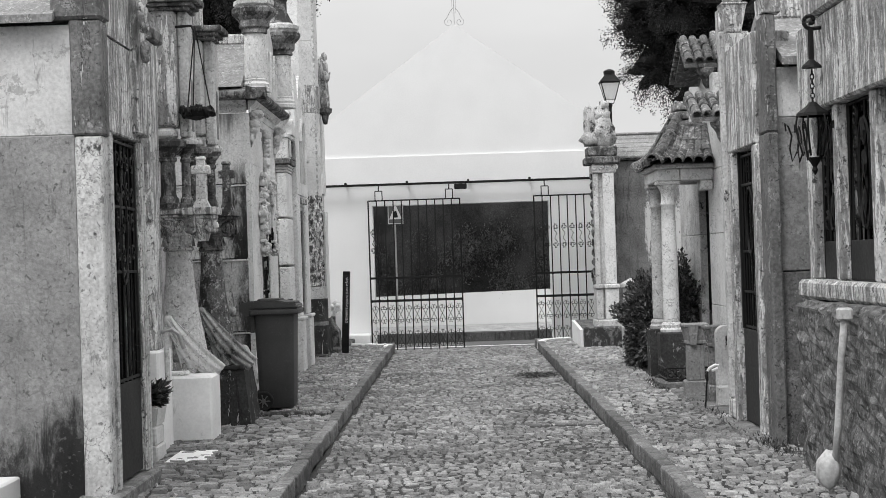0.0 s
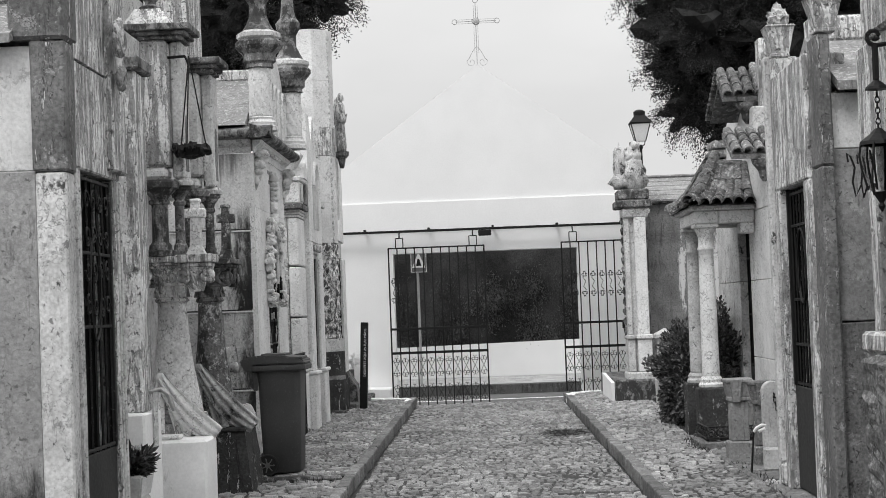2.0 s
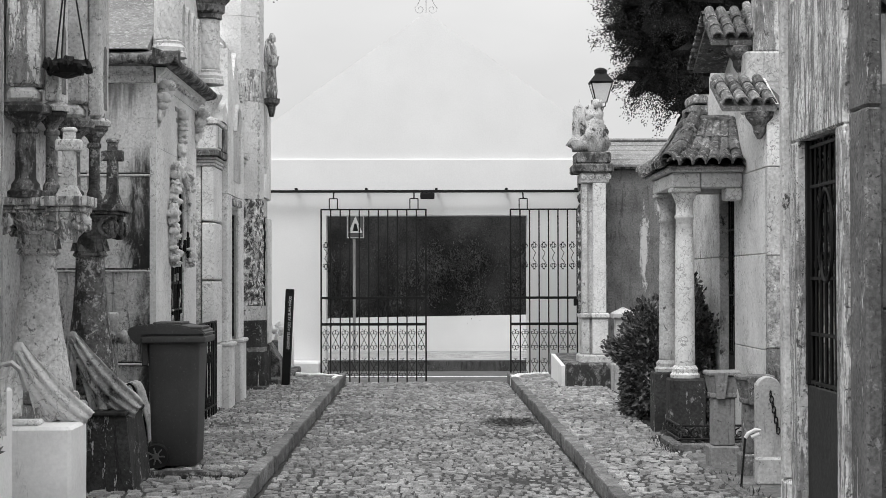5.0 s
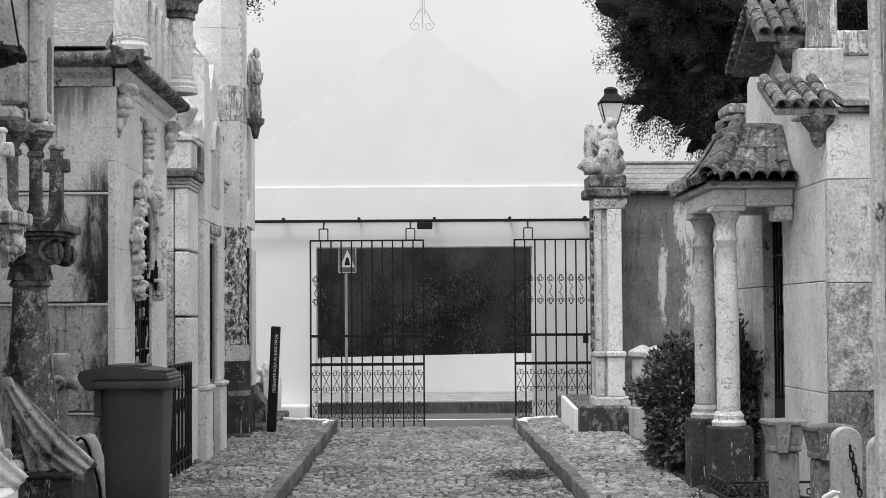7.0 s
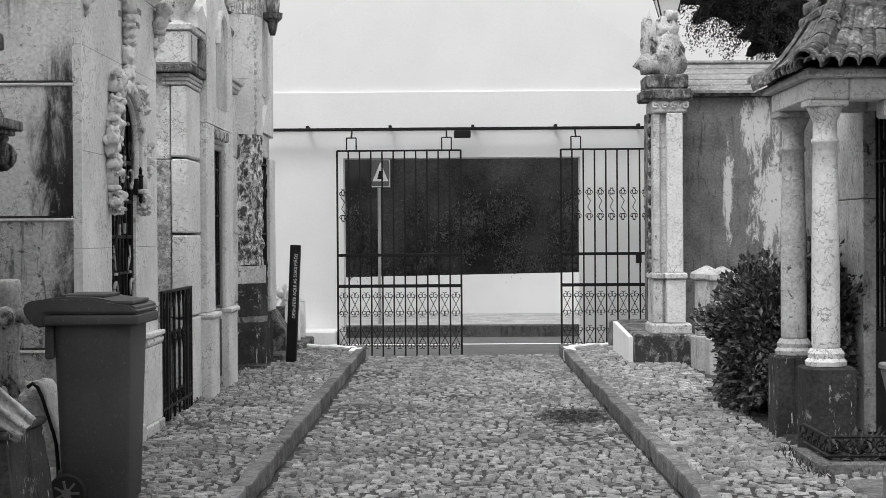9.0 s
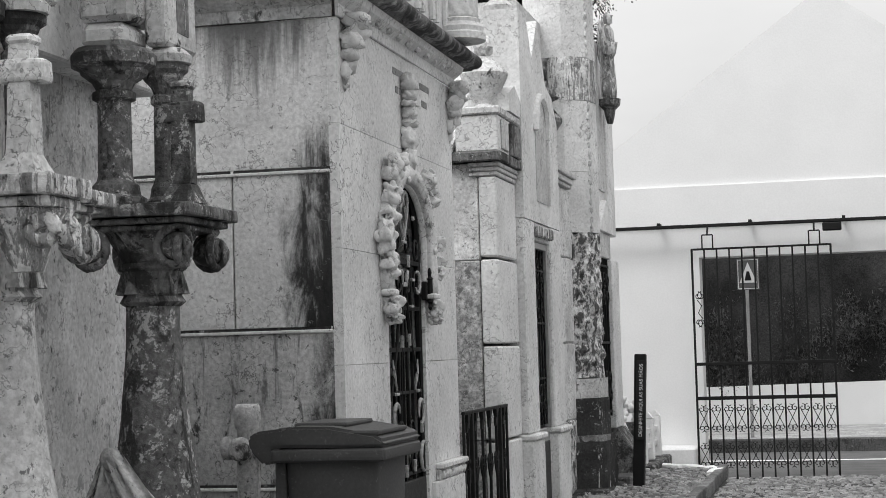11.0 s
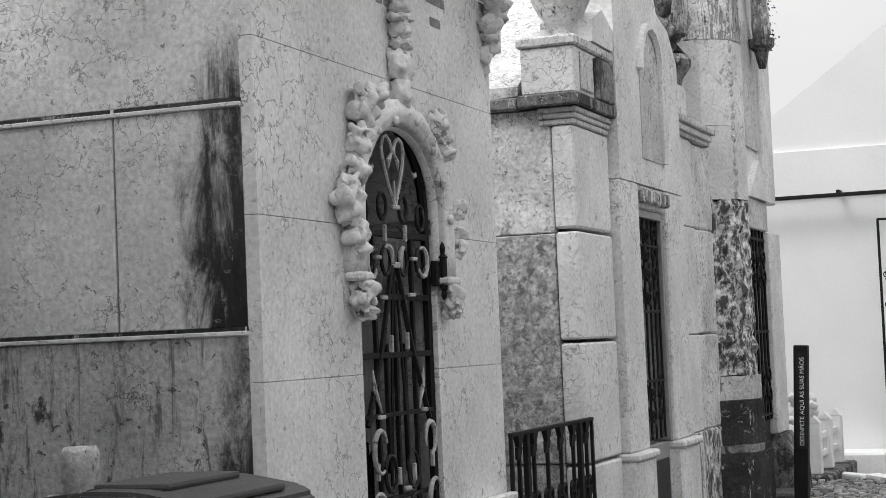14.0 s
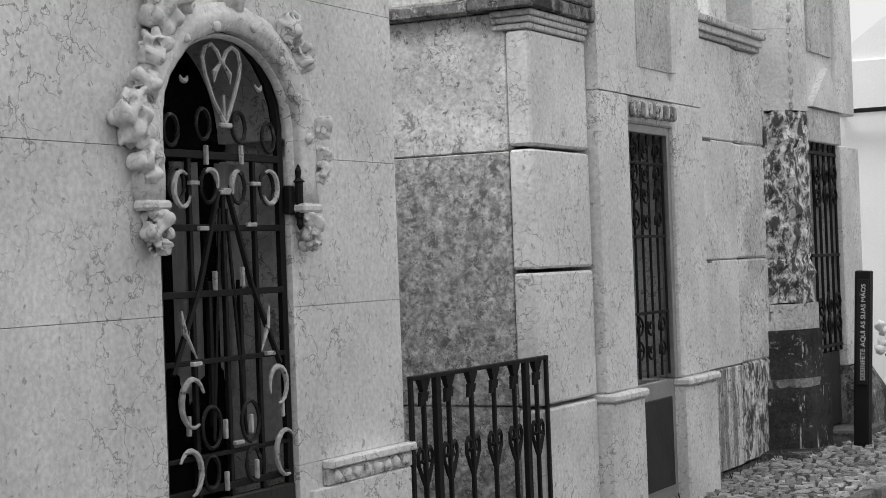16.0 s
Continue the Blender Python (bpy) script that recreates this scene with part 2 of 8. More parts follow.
M_SETT = mat("worn_limestone_sett", 0.275, moulds=((1.5, 17.4, 0.0, 0.4, 0.9, 0.5),), var=0.28, scale=1.3, fine=70.0, speck=0.3, speck_to=0.08, bump=0.6, island=0.3, rand=0.2)
M_SETT_PALE = mat("pale_limestone_sett", 0.33, var=0.26, scale=1.6, fine=70.0, speck=0.3, speck_to=0.1, bump=0.6, island=0.32, rand=0.2)
M_JOINT = mat("earth_joint", 0.045, var=0.35, scale=20.0, bump=0.5)
M_KERB = mat("worn_granite_kerb", 0.17, var=0.35, scale=6.0, speck=0.3, speck_to=0.06, streak=0.3, patch=0.12, patch_to=0.36, patch_scale=7.0, bump=0.6, rand=0.25)
M_ASPHALT = mat("street_asphalt", 0.12, var=0.2, fine=120.0, bump=0.3)
M_EARTH = mat("cemetery_ground", 0.16, var=0.3, scale=6.0, bump=0.5)
M_IRON = mat("black_painted_iron", 0.008, rough=0.6, var=0.3, bump=0.1, gloss=0.25)
M_IRON_OLD = mat("weathered_iron", 0.014, rough=0.6, var=0.4, speck=0.1, speck_to=0.1, bump=0.2, gloss=0.25)
M_DOOR_PANEL = mat("dark_painted_door", 0.03, gloss=0.25, rough=0.6, var=0.3, streak=0.3, bump=0.15)
# near-black: the shade behind doors and windows is put into this colour
M_SHADE_IN = mat("interior_shade_black", 0.008, var=0.3, bump=0.0, gloss=0.02, rough=0.95)
M_BIN = mat("grey_bin_plastic", 0.065, rough=0.55, gloss=0.3, var=0.14, fine=90.0, speck=0.06, speck_to=0.12, bump=0.05)
M_RUBBER = mat("black_rubber", 0.02, rough=0.8, var=0.2, bump=0.1)
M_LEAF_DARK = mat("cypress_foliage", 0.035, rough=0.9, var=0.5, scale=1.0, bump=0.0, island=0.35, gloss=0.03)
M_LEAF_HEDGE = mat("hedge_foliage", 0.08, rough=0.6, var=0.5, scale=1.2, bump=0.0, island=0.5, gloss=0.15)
M_LEAF_BUSH = mat("glossy_shrub_leaf", 0.085, rough=0.4, var=0.45, bump=0.0, island=0.65)
M_BARK = mat("grey_bark", 0.12, var=0.4, scale=8.0, streak=0.5, bump=0.8)
M_SIGN = mat("enamel_sign", 0.12, rough=0.4, var=0.05, bump=0.0)
M_SIGN_WHITE = mat("sign_white", 0.75, rough=0.4, var=0.04, bump=0.0)
M_GALV = mat("galvanised_steel", 0.4, rough=0.45, var=0.15, metal=0.7, bump=0.05)
M_LAMP_GLASS = mat("frosted_lamp_glass", 0.7, rough=0.3, var=0.06, bump=0.0)
M_CLOTH = mat("white_curtain", 0.85, var=0.08, scale=8.0, bump=0.1)
M_POT = mat("white_concrete_pot", 0.6, var=0.15, streak=0.2, bump=0.3)
M_STATUE = mat("weathered_statue_stone", 0.46, var=0.3, streak=0.5, soot=0.35, soot_scale=7.0, patch=0.1, patch_to=0.62, patch_scale=9.0, speck=0.2, speck_to=0.06, bump=0.5)
M_GRAVE = mat("grimy_white_stone", 0.48, var=0.2, streak=0.45, speck=0.2, speck_to=0.14, bump=0.3)
M_GLASS = glass("window_glass")


# ---- mesh helpers ----
def thing(name, at=(0, 0, 0), label="", category="", group="", kind=""):
    ob = new(name)
    ob.location = at
    ob.empty_display_size = 0.2
    return tagged(ob, label, category, group, kind)


def part(name, bm, material, parent, label="", smooth=False):
    """Links a bmesh, given in world metres, as one mesh under a thing or a part."""
    me = bpy.data.meshes.new(name)
    for f in bm.faces:
        f.smooth = smooth
    bm.to_mesh(me)
    bm.free()
    me.materials.append(material)
    ob = new(name, me)
    if parent is not None:
        off, p = Vector((0, 0, 0)), parent
        while p is not None:
            off += p.location
            p = p.parent
        me.transform(Matrix.Translation(-off))
        ob.parent = parent
    if name == "pane":
        ob.visible_shadow = False
    return tagged(ob, label)


def single(name, bm, material, label, category, group="", kind="", smooth=False):
    return tagged(part(name, bm, material, None, label, smooth), label, category, group, kind)


def B():
    return bmesh.new()


def box(bm, x0, x1, y0, y1, z0, z1, bev=0.008, seg=1):
    r = bmesh.ops.create_cube(bm, size=1.0, matrix=Matrix.Translation(((x0 + x1) / 2, (y0 + y1) / 2, (z0 + z1) / 2)) @ Matrix.Diagonal((abs(x1 - x0), abs(y1 - y0), abs(z1 - z0), 1)))
    if bev:
        es = list({e for v in r["verts"] for e in v.link_edges})
        bmesh.ops.bevel(bm, geom=es, offset=bev, segments=seg, affect="EDGES", profile=0.6)
    return bm


def boxb(*a, **k):
    return box(B(), *a, **k)


def taper(bm, cx, cy, z0, z1, w0, d0, w1, d1):
    """A four-sided shaft from w0 x d0 at z0 to w1 x d1 at z1."""
    vs = [bm.verts.new((cx + sx * w / 2, cy + sy * d / 2, z)) for z, w, d in ((z0, w0, d0), (z1, w1, d1)) for sx, sy in ((-1, -1), (1, -1), (1, 1), (-1, 1))]
    for q in ((3, 2, 1, 0), (4, 5, 6, 7), (0, 1, 5, 4), (1, 2, 6, 5), (2, 3, 7, 6), (3, 0, 4, 7)):
        bm.faces.new([vs[i] for i in q])
    return bm


def lathe(bm, prof, cx, cy, n=20, twist=0.0, lobes=0, depth=0.0):
    """Turns (radius, z) pairs about an upright line; lobes and twist give a barley-sugar shaft."""
    rings = []
    z0, z1 = prof[0][1], prof[-1][1]
    for r, z in prof:
        ph = twist * (z - z0) / max(1e-6, z1 - z0)
        ring = []
        for i in range(n):
            t = 2 * math.pi * i / n
            rr = r * (1 + depth * math.cos(lobes * (t + ph))) if lobes else r
            ring.append(bm.verts.new((cx + rr * math.cos(t), cy + rr * math.sin(t), z)))
        rings.append(ring)
    for a_, b_ in zip(rings, rings[1:]):
        for i in range(n):
            j = (i + 1) % n
            bm.faces.new((a_[i], a_[j], b_[j], b_[i]))
    bm.faces.new(rings[0][::-1])
    bm.faces.new(rings[-1])
    return bm


def prism(bm, poly, axis, a0, a1):
    """Extrudes a polygon along an axis. For x the polygon is (y, z), for y (x, z), for z (x, y)."""
    def at(p, s):
        return {"x": (s, p[0], p[1]), "y": (p[0], s, p[1]), "z": (p[0], p[1], s)}[axis]
    lo, hi = [bm.verts.new(at(p, a0)) for p in poly], [bm.verts.new(at(p, a1)) for p in poly]
    k = len(poly)
    for i in range(k):
        j = (i + 1) % k
        bm.faces.new((lo[i], lo[j], hi[j], hi[i]))
    bm.faces.new(lo[::-1])
    bm.faces.new(hi)
    bmesh.ops.recalc_face_normals(bm, faces=bm.faces[:])
    return bm


def tube(bm, pts, r, n=6, close=False):
    pts = [Vector(p) for p in pts]
    rings = []
    for i, p in enumerate(pts):
        d = (pts[min(i + 1, len(pts) - 1)] - pts[max(i - 1, 0)]).normalized()
        u = d.cross(Vector((0.31, 0.17, 0.93)))
        if u.length < 0.05:
            u = d.cross(Vector((1, 0, 0)))
        u.normalize()
        w = d.cross(u)
        rr = r[i] if isinstance(r, (list, tuple)) else r
        rings.append([bm.verts.new(p + rr * (math.cos(2 * math.pi * k / n) * u + math.sin(2 * math.pi * k / n) * w)) for k in range(n)])
    for a_, b_ in zip(rings, rings[1:]):
        for i in range(n):
            bm.faces.new((a_[i], a_[(i + 1) % n], b_[(i + 1) % n], b_[i]))
    bm.faces.new(rings[0][::-1])
    bm.faces.new(rings[-1])
    return bm


def scroll(c, r, turns, start, plane, flip=1, n=18):
    """Points of a spiral that winds in from radius r; plane 'yz' at x, or 'xz' at y."""
    out = []
    for i in range(n):
        f = i / (n - 1)
        t, q = start + flip * turns * 2 * math.pi * f, r * (1 - 0.78 * f)
        u, v = q * math.cos(t), q * math.sin(t)
        out.append((c[0], c[1] + u, c[2] + v) if plane == "yz" else (c[0] + u, c[1], c[2] + v))
    return out


def blob(bm, c, r, rough=0.25, freq=3.0, sub=3, seed=0.0):
    """A carved lump: a ball pushed in and out."""
    r = (r, r, r) if isinstance(r, (int, float)) else r
    g = bmesh.ops.create_icosphere(bm, subdivisions=sub, radius=1.0)
    for v in g["verts"]:
        k = 1 + rough * noise.noise(v.co * freq + Vector((seed, seed * 1.7, seed * 0.3))) * 1.6
        v.co = Vector((c[0] + v.co.x * r[0] * k, c[1] + v.co.y * r[1] * k, c[2] + v.co.z * r[2] * k))
    return bm


def rough_up(bm, amount, freq, cuts=0):
    """Wears a mesh by noise along its normals."""
    if cuts:
        bmesh.ops.subdivide_edges(bm, edges=bm.edges[:], cuts=cuts, use_grid_fill=True)
    bm.normal_update()
    for v in bm.verts:
        v.co += v.normal * amount * noise.fractal(v.co * freq, 0.8, 2.0, 3)
    return bm


# ---- ground, lane, pavements, street ----
def sheet(bm, ys, x0, x1):
    rows = [[bm.verts.new((x, y, z)) for x in (x0, x1)] for y, z in ys]
    for a_, b_ in zip(rows, rows[1:]):
        bm.faces.new((a_[0], a_[1], b_[1], b_[0]))
    return bm


single("ground", sheet(B(), [(-400, -0.06), (24.3, -0.06), (26.0, -0.42), (600, -0.42)], -400, 400), M_EARTH, "bare earth ground round the cemetery and street", "ground", kind="structure")
lane = single("lane_bed", boxb(-0.58, 1.82, -16, 24.25, -0.05, -0.013, 0), M_JOINT, "earth bed of the cobbled cemetery lane", "road", kind="structure")
pave_l = single("pavement_west", boxb(-1.95, -0.7, 11.98, 24.6, -0.05, 0.087, 0), M_JOINT, "bed of the raised cobbled pavement along the tombs", "pavement", kind="structure")
pave_l2 = single("pavement_west_lower", boxb(-2.6, -0.7, -16, 11.9, -0.05, 0.048, 0), M_JOINT, "bed of the lower cobbled pavement along the tombs", "pavement", kind="structure")
pave_r = single("pavement_east", boxb(1.95, 3.0, -16, 24.6, -0.05, 0.087, 0), M_JOINT, "bed of the cobbled pavement before the chapels", "pavement", kind="structure")
single("street", boxb(-60, 60, 27.9, 34.8, -0.44, -0.40, 0), M_ASPHALT, "grey asphalt street outside the cemetery gate", "street", kind="structure")
single("road_marking", boxb(-60, 60, 32.7, 32.84, -0.40, -0.396, 0), M_WHITE_OLD, "thin worn white line along the street", "road marking", kind="structure")
single("far_pavement", boxb(-60, 60, 35.05, 39.6, -0.44, -0.19, 0.01), M_FAR_PAVE, "pale cobbled pavement across the street", "pavement", kind="structure")
# kerb drawn dark all over to give the shadow band beyond the street
single("far_kerb", boxb(-60, 60, 34.8, 35.05, -0.44, -0.18, 0.02), M_FAR_KERB, "worn stone kerb across the street, coloured dark for its shadow", "kerb", kind="structure")
single("far_wall", prism(B(), [(-40, -0.3), (42, -0.3), (42, 1.25), (-40, 0.02)], "y", 39.6, 39.9), M_WHITE, "low white wall below the hedge", "wall", kind="structure")

# plain walls that close the cemetery behind the tombs and behind the camera
single("wall_west", boxb(-5.2, -4.9, -16, 24, -0.06, 2.2, 0.02), M_PLASTER_GREY, "grey rendered cemetery wall", "wall", kind="structure")
single("wall_east", boxb(7.0, 7.3, -16, 26, -0.06, 2.2, 0.02), M_PLASTER_GREY, "grey rendered cemetery wall", "wall", kind="structure")
single("wall_south", boxb(-5.2, 7.3, -16.3, -16, -0.06, 2.2, 0.02), M_PLASTER_GREY, "grey rendered cemetery wall", "wall", kind="structure")

# ---- white gatehouse with gable, opening and iron cross ----
GX = 0.63
gate_house = thing("gatehouse", (GX, 27.2, 0), "white limewashed gatehouse with a low gable and iron cross", "gatehouse")
bm = B()
box(bm, -2.75, -1.0, 27.0, 27.4, -0.42, 2.95, 0)
part("wall", bm, M_WHITE, gate_house)
part("wall", boxb(2.27, 4.0, 27.0, 27.4, -0.42, 2.95, 0), M_WHITE, gate_house)
part("lintel", boxb(-1.0, 2.27, 27.0, 27.4, 2.545, 2.95, 0), M_WHITE, gate_house)
part("frieze", boxb(GX - 3.4, GX + 3.4, 26.96, 27.44, 2.952, 3.45, 0.004), M_WHITE, gate_house)
part("gable", prism(B(), [(GX - 3.36, 3.452), (GX + 3.36, 3.452), (GX, 5.86)], "y", 27.0, 27.4), M_WHITE, gate_house)
part("step", rough_up(boxb(-1.75, -1.07, 26.3, 26.99, -0.4, 0.2, 0.02), 0.01, 4), M_WHITE_OLD, gate_house, "white painted foot of the wall")
single("wall_north_west", boxb(-30, -2.76, 27.05, 27.35, -0.42, 2.4, 0.01), M_WHITE, "white cemetery wall beside the gatehouse", "wall", kind="structure")
single("wall_north_east", boxb(4.02, 30, 27.05, 27.35, -0.42, 2.4, 0.01), M_WHITE, "white cemetery wall beside the gatehouse", "wall", kind="structure")


def iron_cross():
    c = thing("iron_cross", (GX, 27.2, 5.86), "slender wrought iron cross on the gable top", "cross")
    y = 27.2
    part("shaft", tube(B(), [(GX, y, 5.84), (GX, y, 7.02)], 0.007), M_WORN_IRON, c)
    for dx in (-0.035, 0.035):
        part("rail", tube(B(), [(GX + dx, y, 6.1), (GX + dx, y, 6.95)], 0.0035), M_WORN_IRON, c)
    part("arm", tube(B(), [(GX - 0.36, y, 6.67), (GX + 0.36, y, 6.67)], 0.007), M_WORN_IRON, c)
    for dz in (-0.035, 0.035):
        part("rail", tube(B(), [(GX - 0.33, y, 6.67 + dz), (GX + 0.33, y, 6.67 + dz)], 0.0035), M_WORN_IRON, c)
    part("boss", blob(B(), (GX, y, 6.67), (0.07, 0.03, 0.07), 0.1), M_WORN_IRON, c)
    for x, z in ((GX - 0.38, 6.67), (GX + 0.38, 6.67), (GX, 7.05)):
        part("ring", tube(B(), [(x + 0.045 * math.cos(q), y, z + 0.045 * math.sin(q)) for q in np.linspace(0, 6.28, 13)], 0.006), M_WORN_IRON, c)
    for s in (-1, 1):
        part("foot_scroll", tube(B(), [(GX + s * 0.02, y, 6.2)] + [(GX + s * (0.02 + 0.13 * f), y, 6.2 - 0.12 * f - 0.1 * f * f) for f in (0.3, 0.6, 0.9)] + scroll((GX + s * 0.1, y, 5.94), 0.085, 1.1, 0.2 if s > 0 else 2.9, "xz", -s, 12), 0.006), M_WORN_IRON, c)


iron_cross()

# ---- sliding gates on their rail ----
rail = thing("gate_rail", (GX, 26.8, 2.93), "black steel sliding-gate rail along the white wall", "rail")
part("track", boxb(-2.9, 4.3, 26.72, 26.80, 2.905, 2.945, 0.006), M_IRON, rail)
for x in np.arange(-2.6, 4.3, 1.13):
    part("bracket", boxb(x - 0.02, x + 0.02, 26.74, 26.97, 2.94, 2.98, 0.004), M_IRON, rail)
part("motor_box", boxb(0.53, 0.76, 26.70, 26.82, 2.80, 2.90, 0.012), M_IRON, rail)


def sliding_gate(x0, x1, hangers, label):
    y = 26.6
    g = thing("sliding_gate", ((x0 + x1) / 2, y, -0.25), label, "gate", "sliding gates")
    n = max(2, round((x1 - x0) / 0.155))
    xs = [x0 + (x1 - x0) * i / n for i in range(n + 1)]
    for i, x in enumerate(xs):
        w = 0.013 if i in (0, n) else 0.0105
        part("bar", boxb(x - w, x + w, y - w, y + w, -0.25, 2.63, 0.002), M_IRON, g)
    for z, h in ((2.625, 0.012), (1.21, 0.02), (0.79, 0.022), (-0.2, 0.015)):
        part("crossbar", boxb(x0 - 0.005, x1 + 0.005, y - 0.017, y + 0.017, z - h, z + h, 0.003), M_IRON, g)
    for xa, xb in zip(xs, xs[1:]):
        m, r = (xa + xb) / 2, 0.055
        for zc, zd in ((0.72, 0.36), (0.26, -0.08)):
            bm = B()
            for s in (-1, 1):
                tube(bm, scroll((m + s * 0.03, y, zc - 0.06), 0.045, 1.1, 1.57, "xz", s, 12), 0.005, 5)
                tube(bm, scroll((m + s * 0.03, y, zd + 0.06), 0.045, 1.1, -1.57, "xz", -s, 12), 0.005, 5)
                tube(bm, [(m + s * 0.06, y, zc - 0.06), (m, y, (zc + zd) / 2), (m - s * 0.06, y, zd + 0.06)], 0.005, 5)
            part("scrollwork", bm, M_IRON, g)
        if xa > 2.0 or xb < -0.7:
            bm = B()
            for s in (-1, 1):
                tube(bm, scroll((m + s * 0.02, y, 2.05), 0.055, 1.1, 1.57, "xz", s, 12), 0.006, 5)
                tube(bm, scroll((m + s * 0.02, y, 1.72), 0.055, 1.1, -1.57, "xz", -s, 12), 0.006, 5)
            tube(bm, [(m - 0.03, y, 2.0), (m + 0.02, y, 1.93), (m - 0.02, y, 1.84), (m + 0.03, y, 1.77)], 0.006, 5)
            part("scrollwork", bm, M_IRON, g)
    for x in hangers:
        bm = B()
        for xx in (x - 0.065, x + 0.065):
            tube(bm, [(xx, y, 2.63), (xx, y, 2.80)], 0.009)
        tube(bm, [(x - 0.065, y, 2.80), (x + 0.065, y, 2.80)], 0.009)
        tube(bm, [(x, y, 2.80), (x, y + 0.14, 2.915)], 0.013)
        part("hanger", bm, M_IRON, g)
    return g


sliding_gate(-1.055, 0.62, (-0.86, 0.43), "black wrought iron sliding gate with scrollwork, half open")
g2 = sliding_gate(1.975, 3.65, (2.18, 3.4), "black wrought iron sliding gate pushed against the wall")
part("lock_plate", boxb(2.985, 3.06, 26.56, 26.64, 1.08, 1.22, 0.006), M_IRON, g2)


# ---- left row of tombs ----
def grille(parent, x, y0, y1, z0, z1, bars, rings, r=0.009, crossbars=(), mat_=None):
    """An upright grille in the plane x: bars, crossbars and scroll rings."""
    mt = mat_ or M_IRON_OLD
    for i in range(bars + 1):
        y = y0 + (y1 - y0) * i / bars
        part("bar", tube(B(), [(x, y, z0), (x, y, z1)], r, 5), mt, parent)
    for z in crossbars:
        part("crossbar", boxb(x - r, x + r * 1.5, y0, y1, z - r, z + r, 0.002), mt, parent)
    for yc, zc, rr, st, fl in rings:
        part("scroll", tube(B(), scroll((x + r, yc, zc), rr, 1.2, st, "yz", fl, 16), r * 0.9, 5), mt, parent)


def urn(prefix_at, h, r, material, label, group=""):
    """A lidded stone urn with a flame knob, standing at a place."""
    x, y, z = prefix_at
    u = thing("stone_urn", prefix_at, label, "urn", group)
    part("foot", lathe(B(), [(r * 0.55, z), (r * 0.6, z + h * 0.05), (r * 0.3, z + h * 0.1), (r * 0.28, z + h * 0.16)], x, y), material, u, smooth=False)
    part("bowl", rough_up(lathe(B(), [(r * 0.3, z + h * 0.15), (r * 0.75, z + h * 0.3), (r, z + h * 0.45), (r * 1.05, z + h * 0.5), (r * 0.95, z + h * 0.55)], x, y), 0.004, 12), material, u)
    part("lid", lathe(B(), [(r * 0.9, z + h * 0.55), (r * 0.6, z + h * 0.66), (r * 0.25, z + h * 0.74)], x, y), material, u)
    part("flame", blob(B(), (x, y, z + h * 0.86), (r * 0.42, r * 0.42, h * 0.15), 0.35, 3.0, 2, x * 7 + y), material, u)
    return u


def square_urn(at, h, w, material, label, group=""):
    """A tapering four-sided vase with a lump of carved fire on top."""
    x, y, z = at
    u = thing("stone_urn", at, label, "urn", group)
    part("foot", boxb(x - w * 0.32, x + w * 0.32, y - w * 0.32, y + w * 0.32, z, z + h * 0.08, 0.008), material, u)
    part("bowl", rough_up(taper(B(), x, y, z + h * 0.08, z + h * 0.52, w * 0.6, w * 0.6, w, w), 0.006, 9, 3), material, u)
    part("rim", boxb(x - w * 0.54, x + w * 0.54, y - w * 0.54, y + w * 0.54, z + h * 0.52, z + h * 0.57, 0.012), material, u)
    bm = blob(B(), (x, y, z + h * 0.72), (w * 0.36, w * 0.36, h * 0.16), 0.4, 3.0, 3, x + y)
    blob(bm, (x, y, z + h * 0.9), (w * 0.16, w * 0.16, h * 0.1), 0.3, 3.0, 2, y)
    part("flame", bm, material, u)
    return u


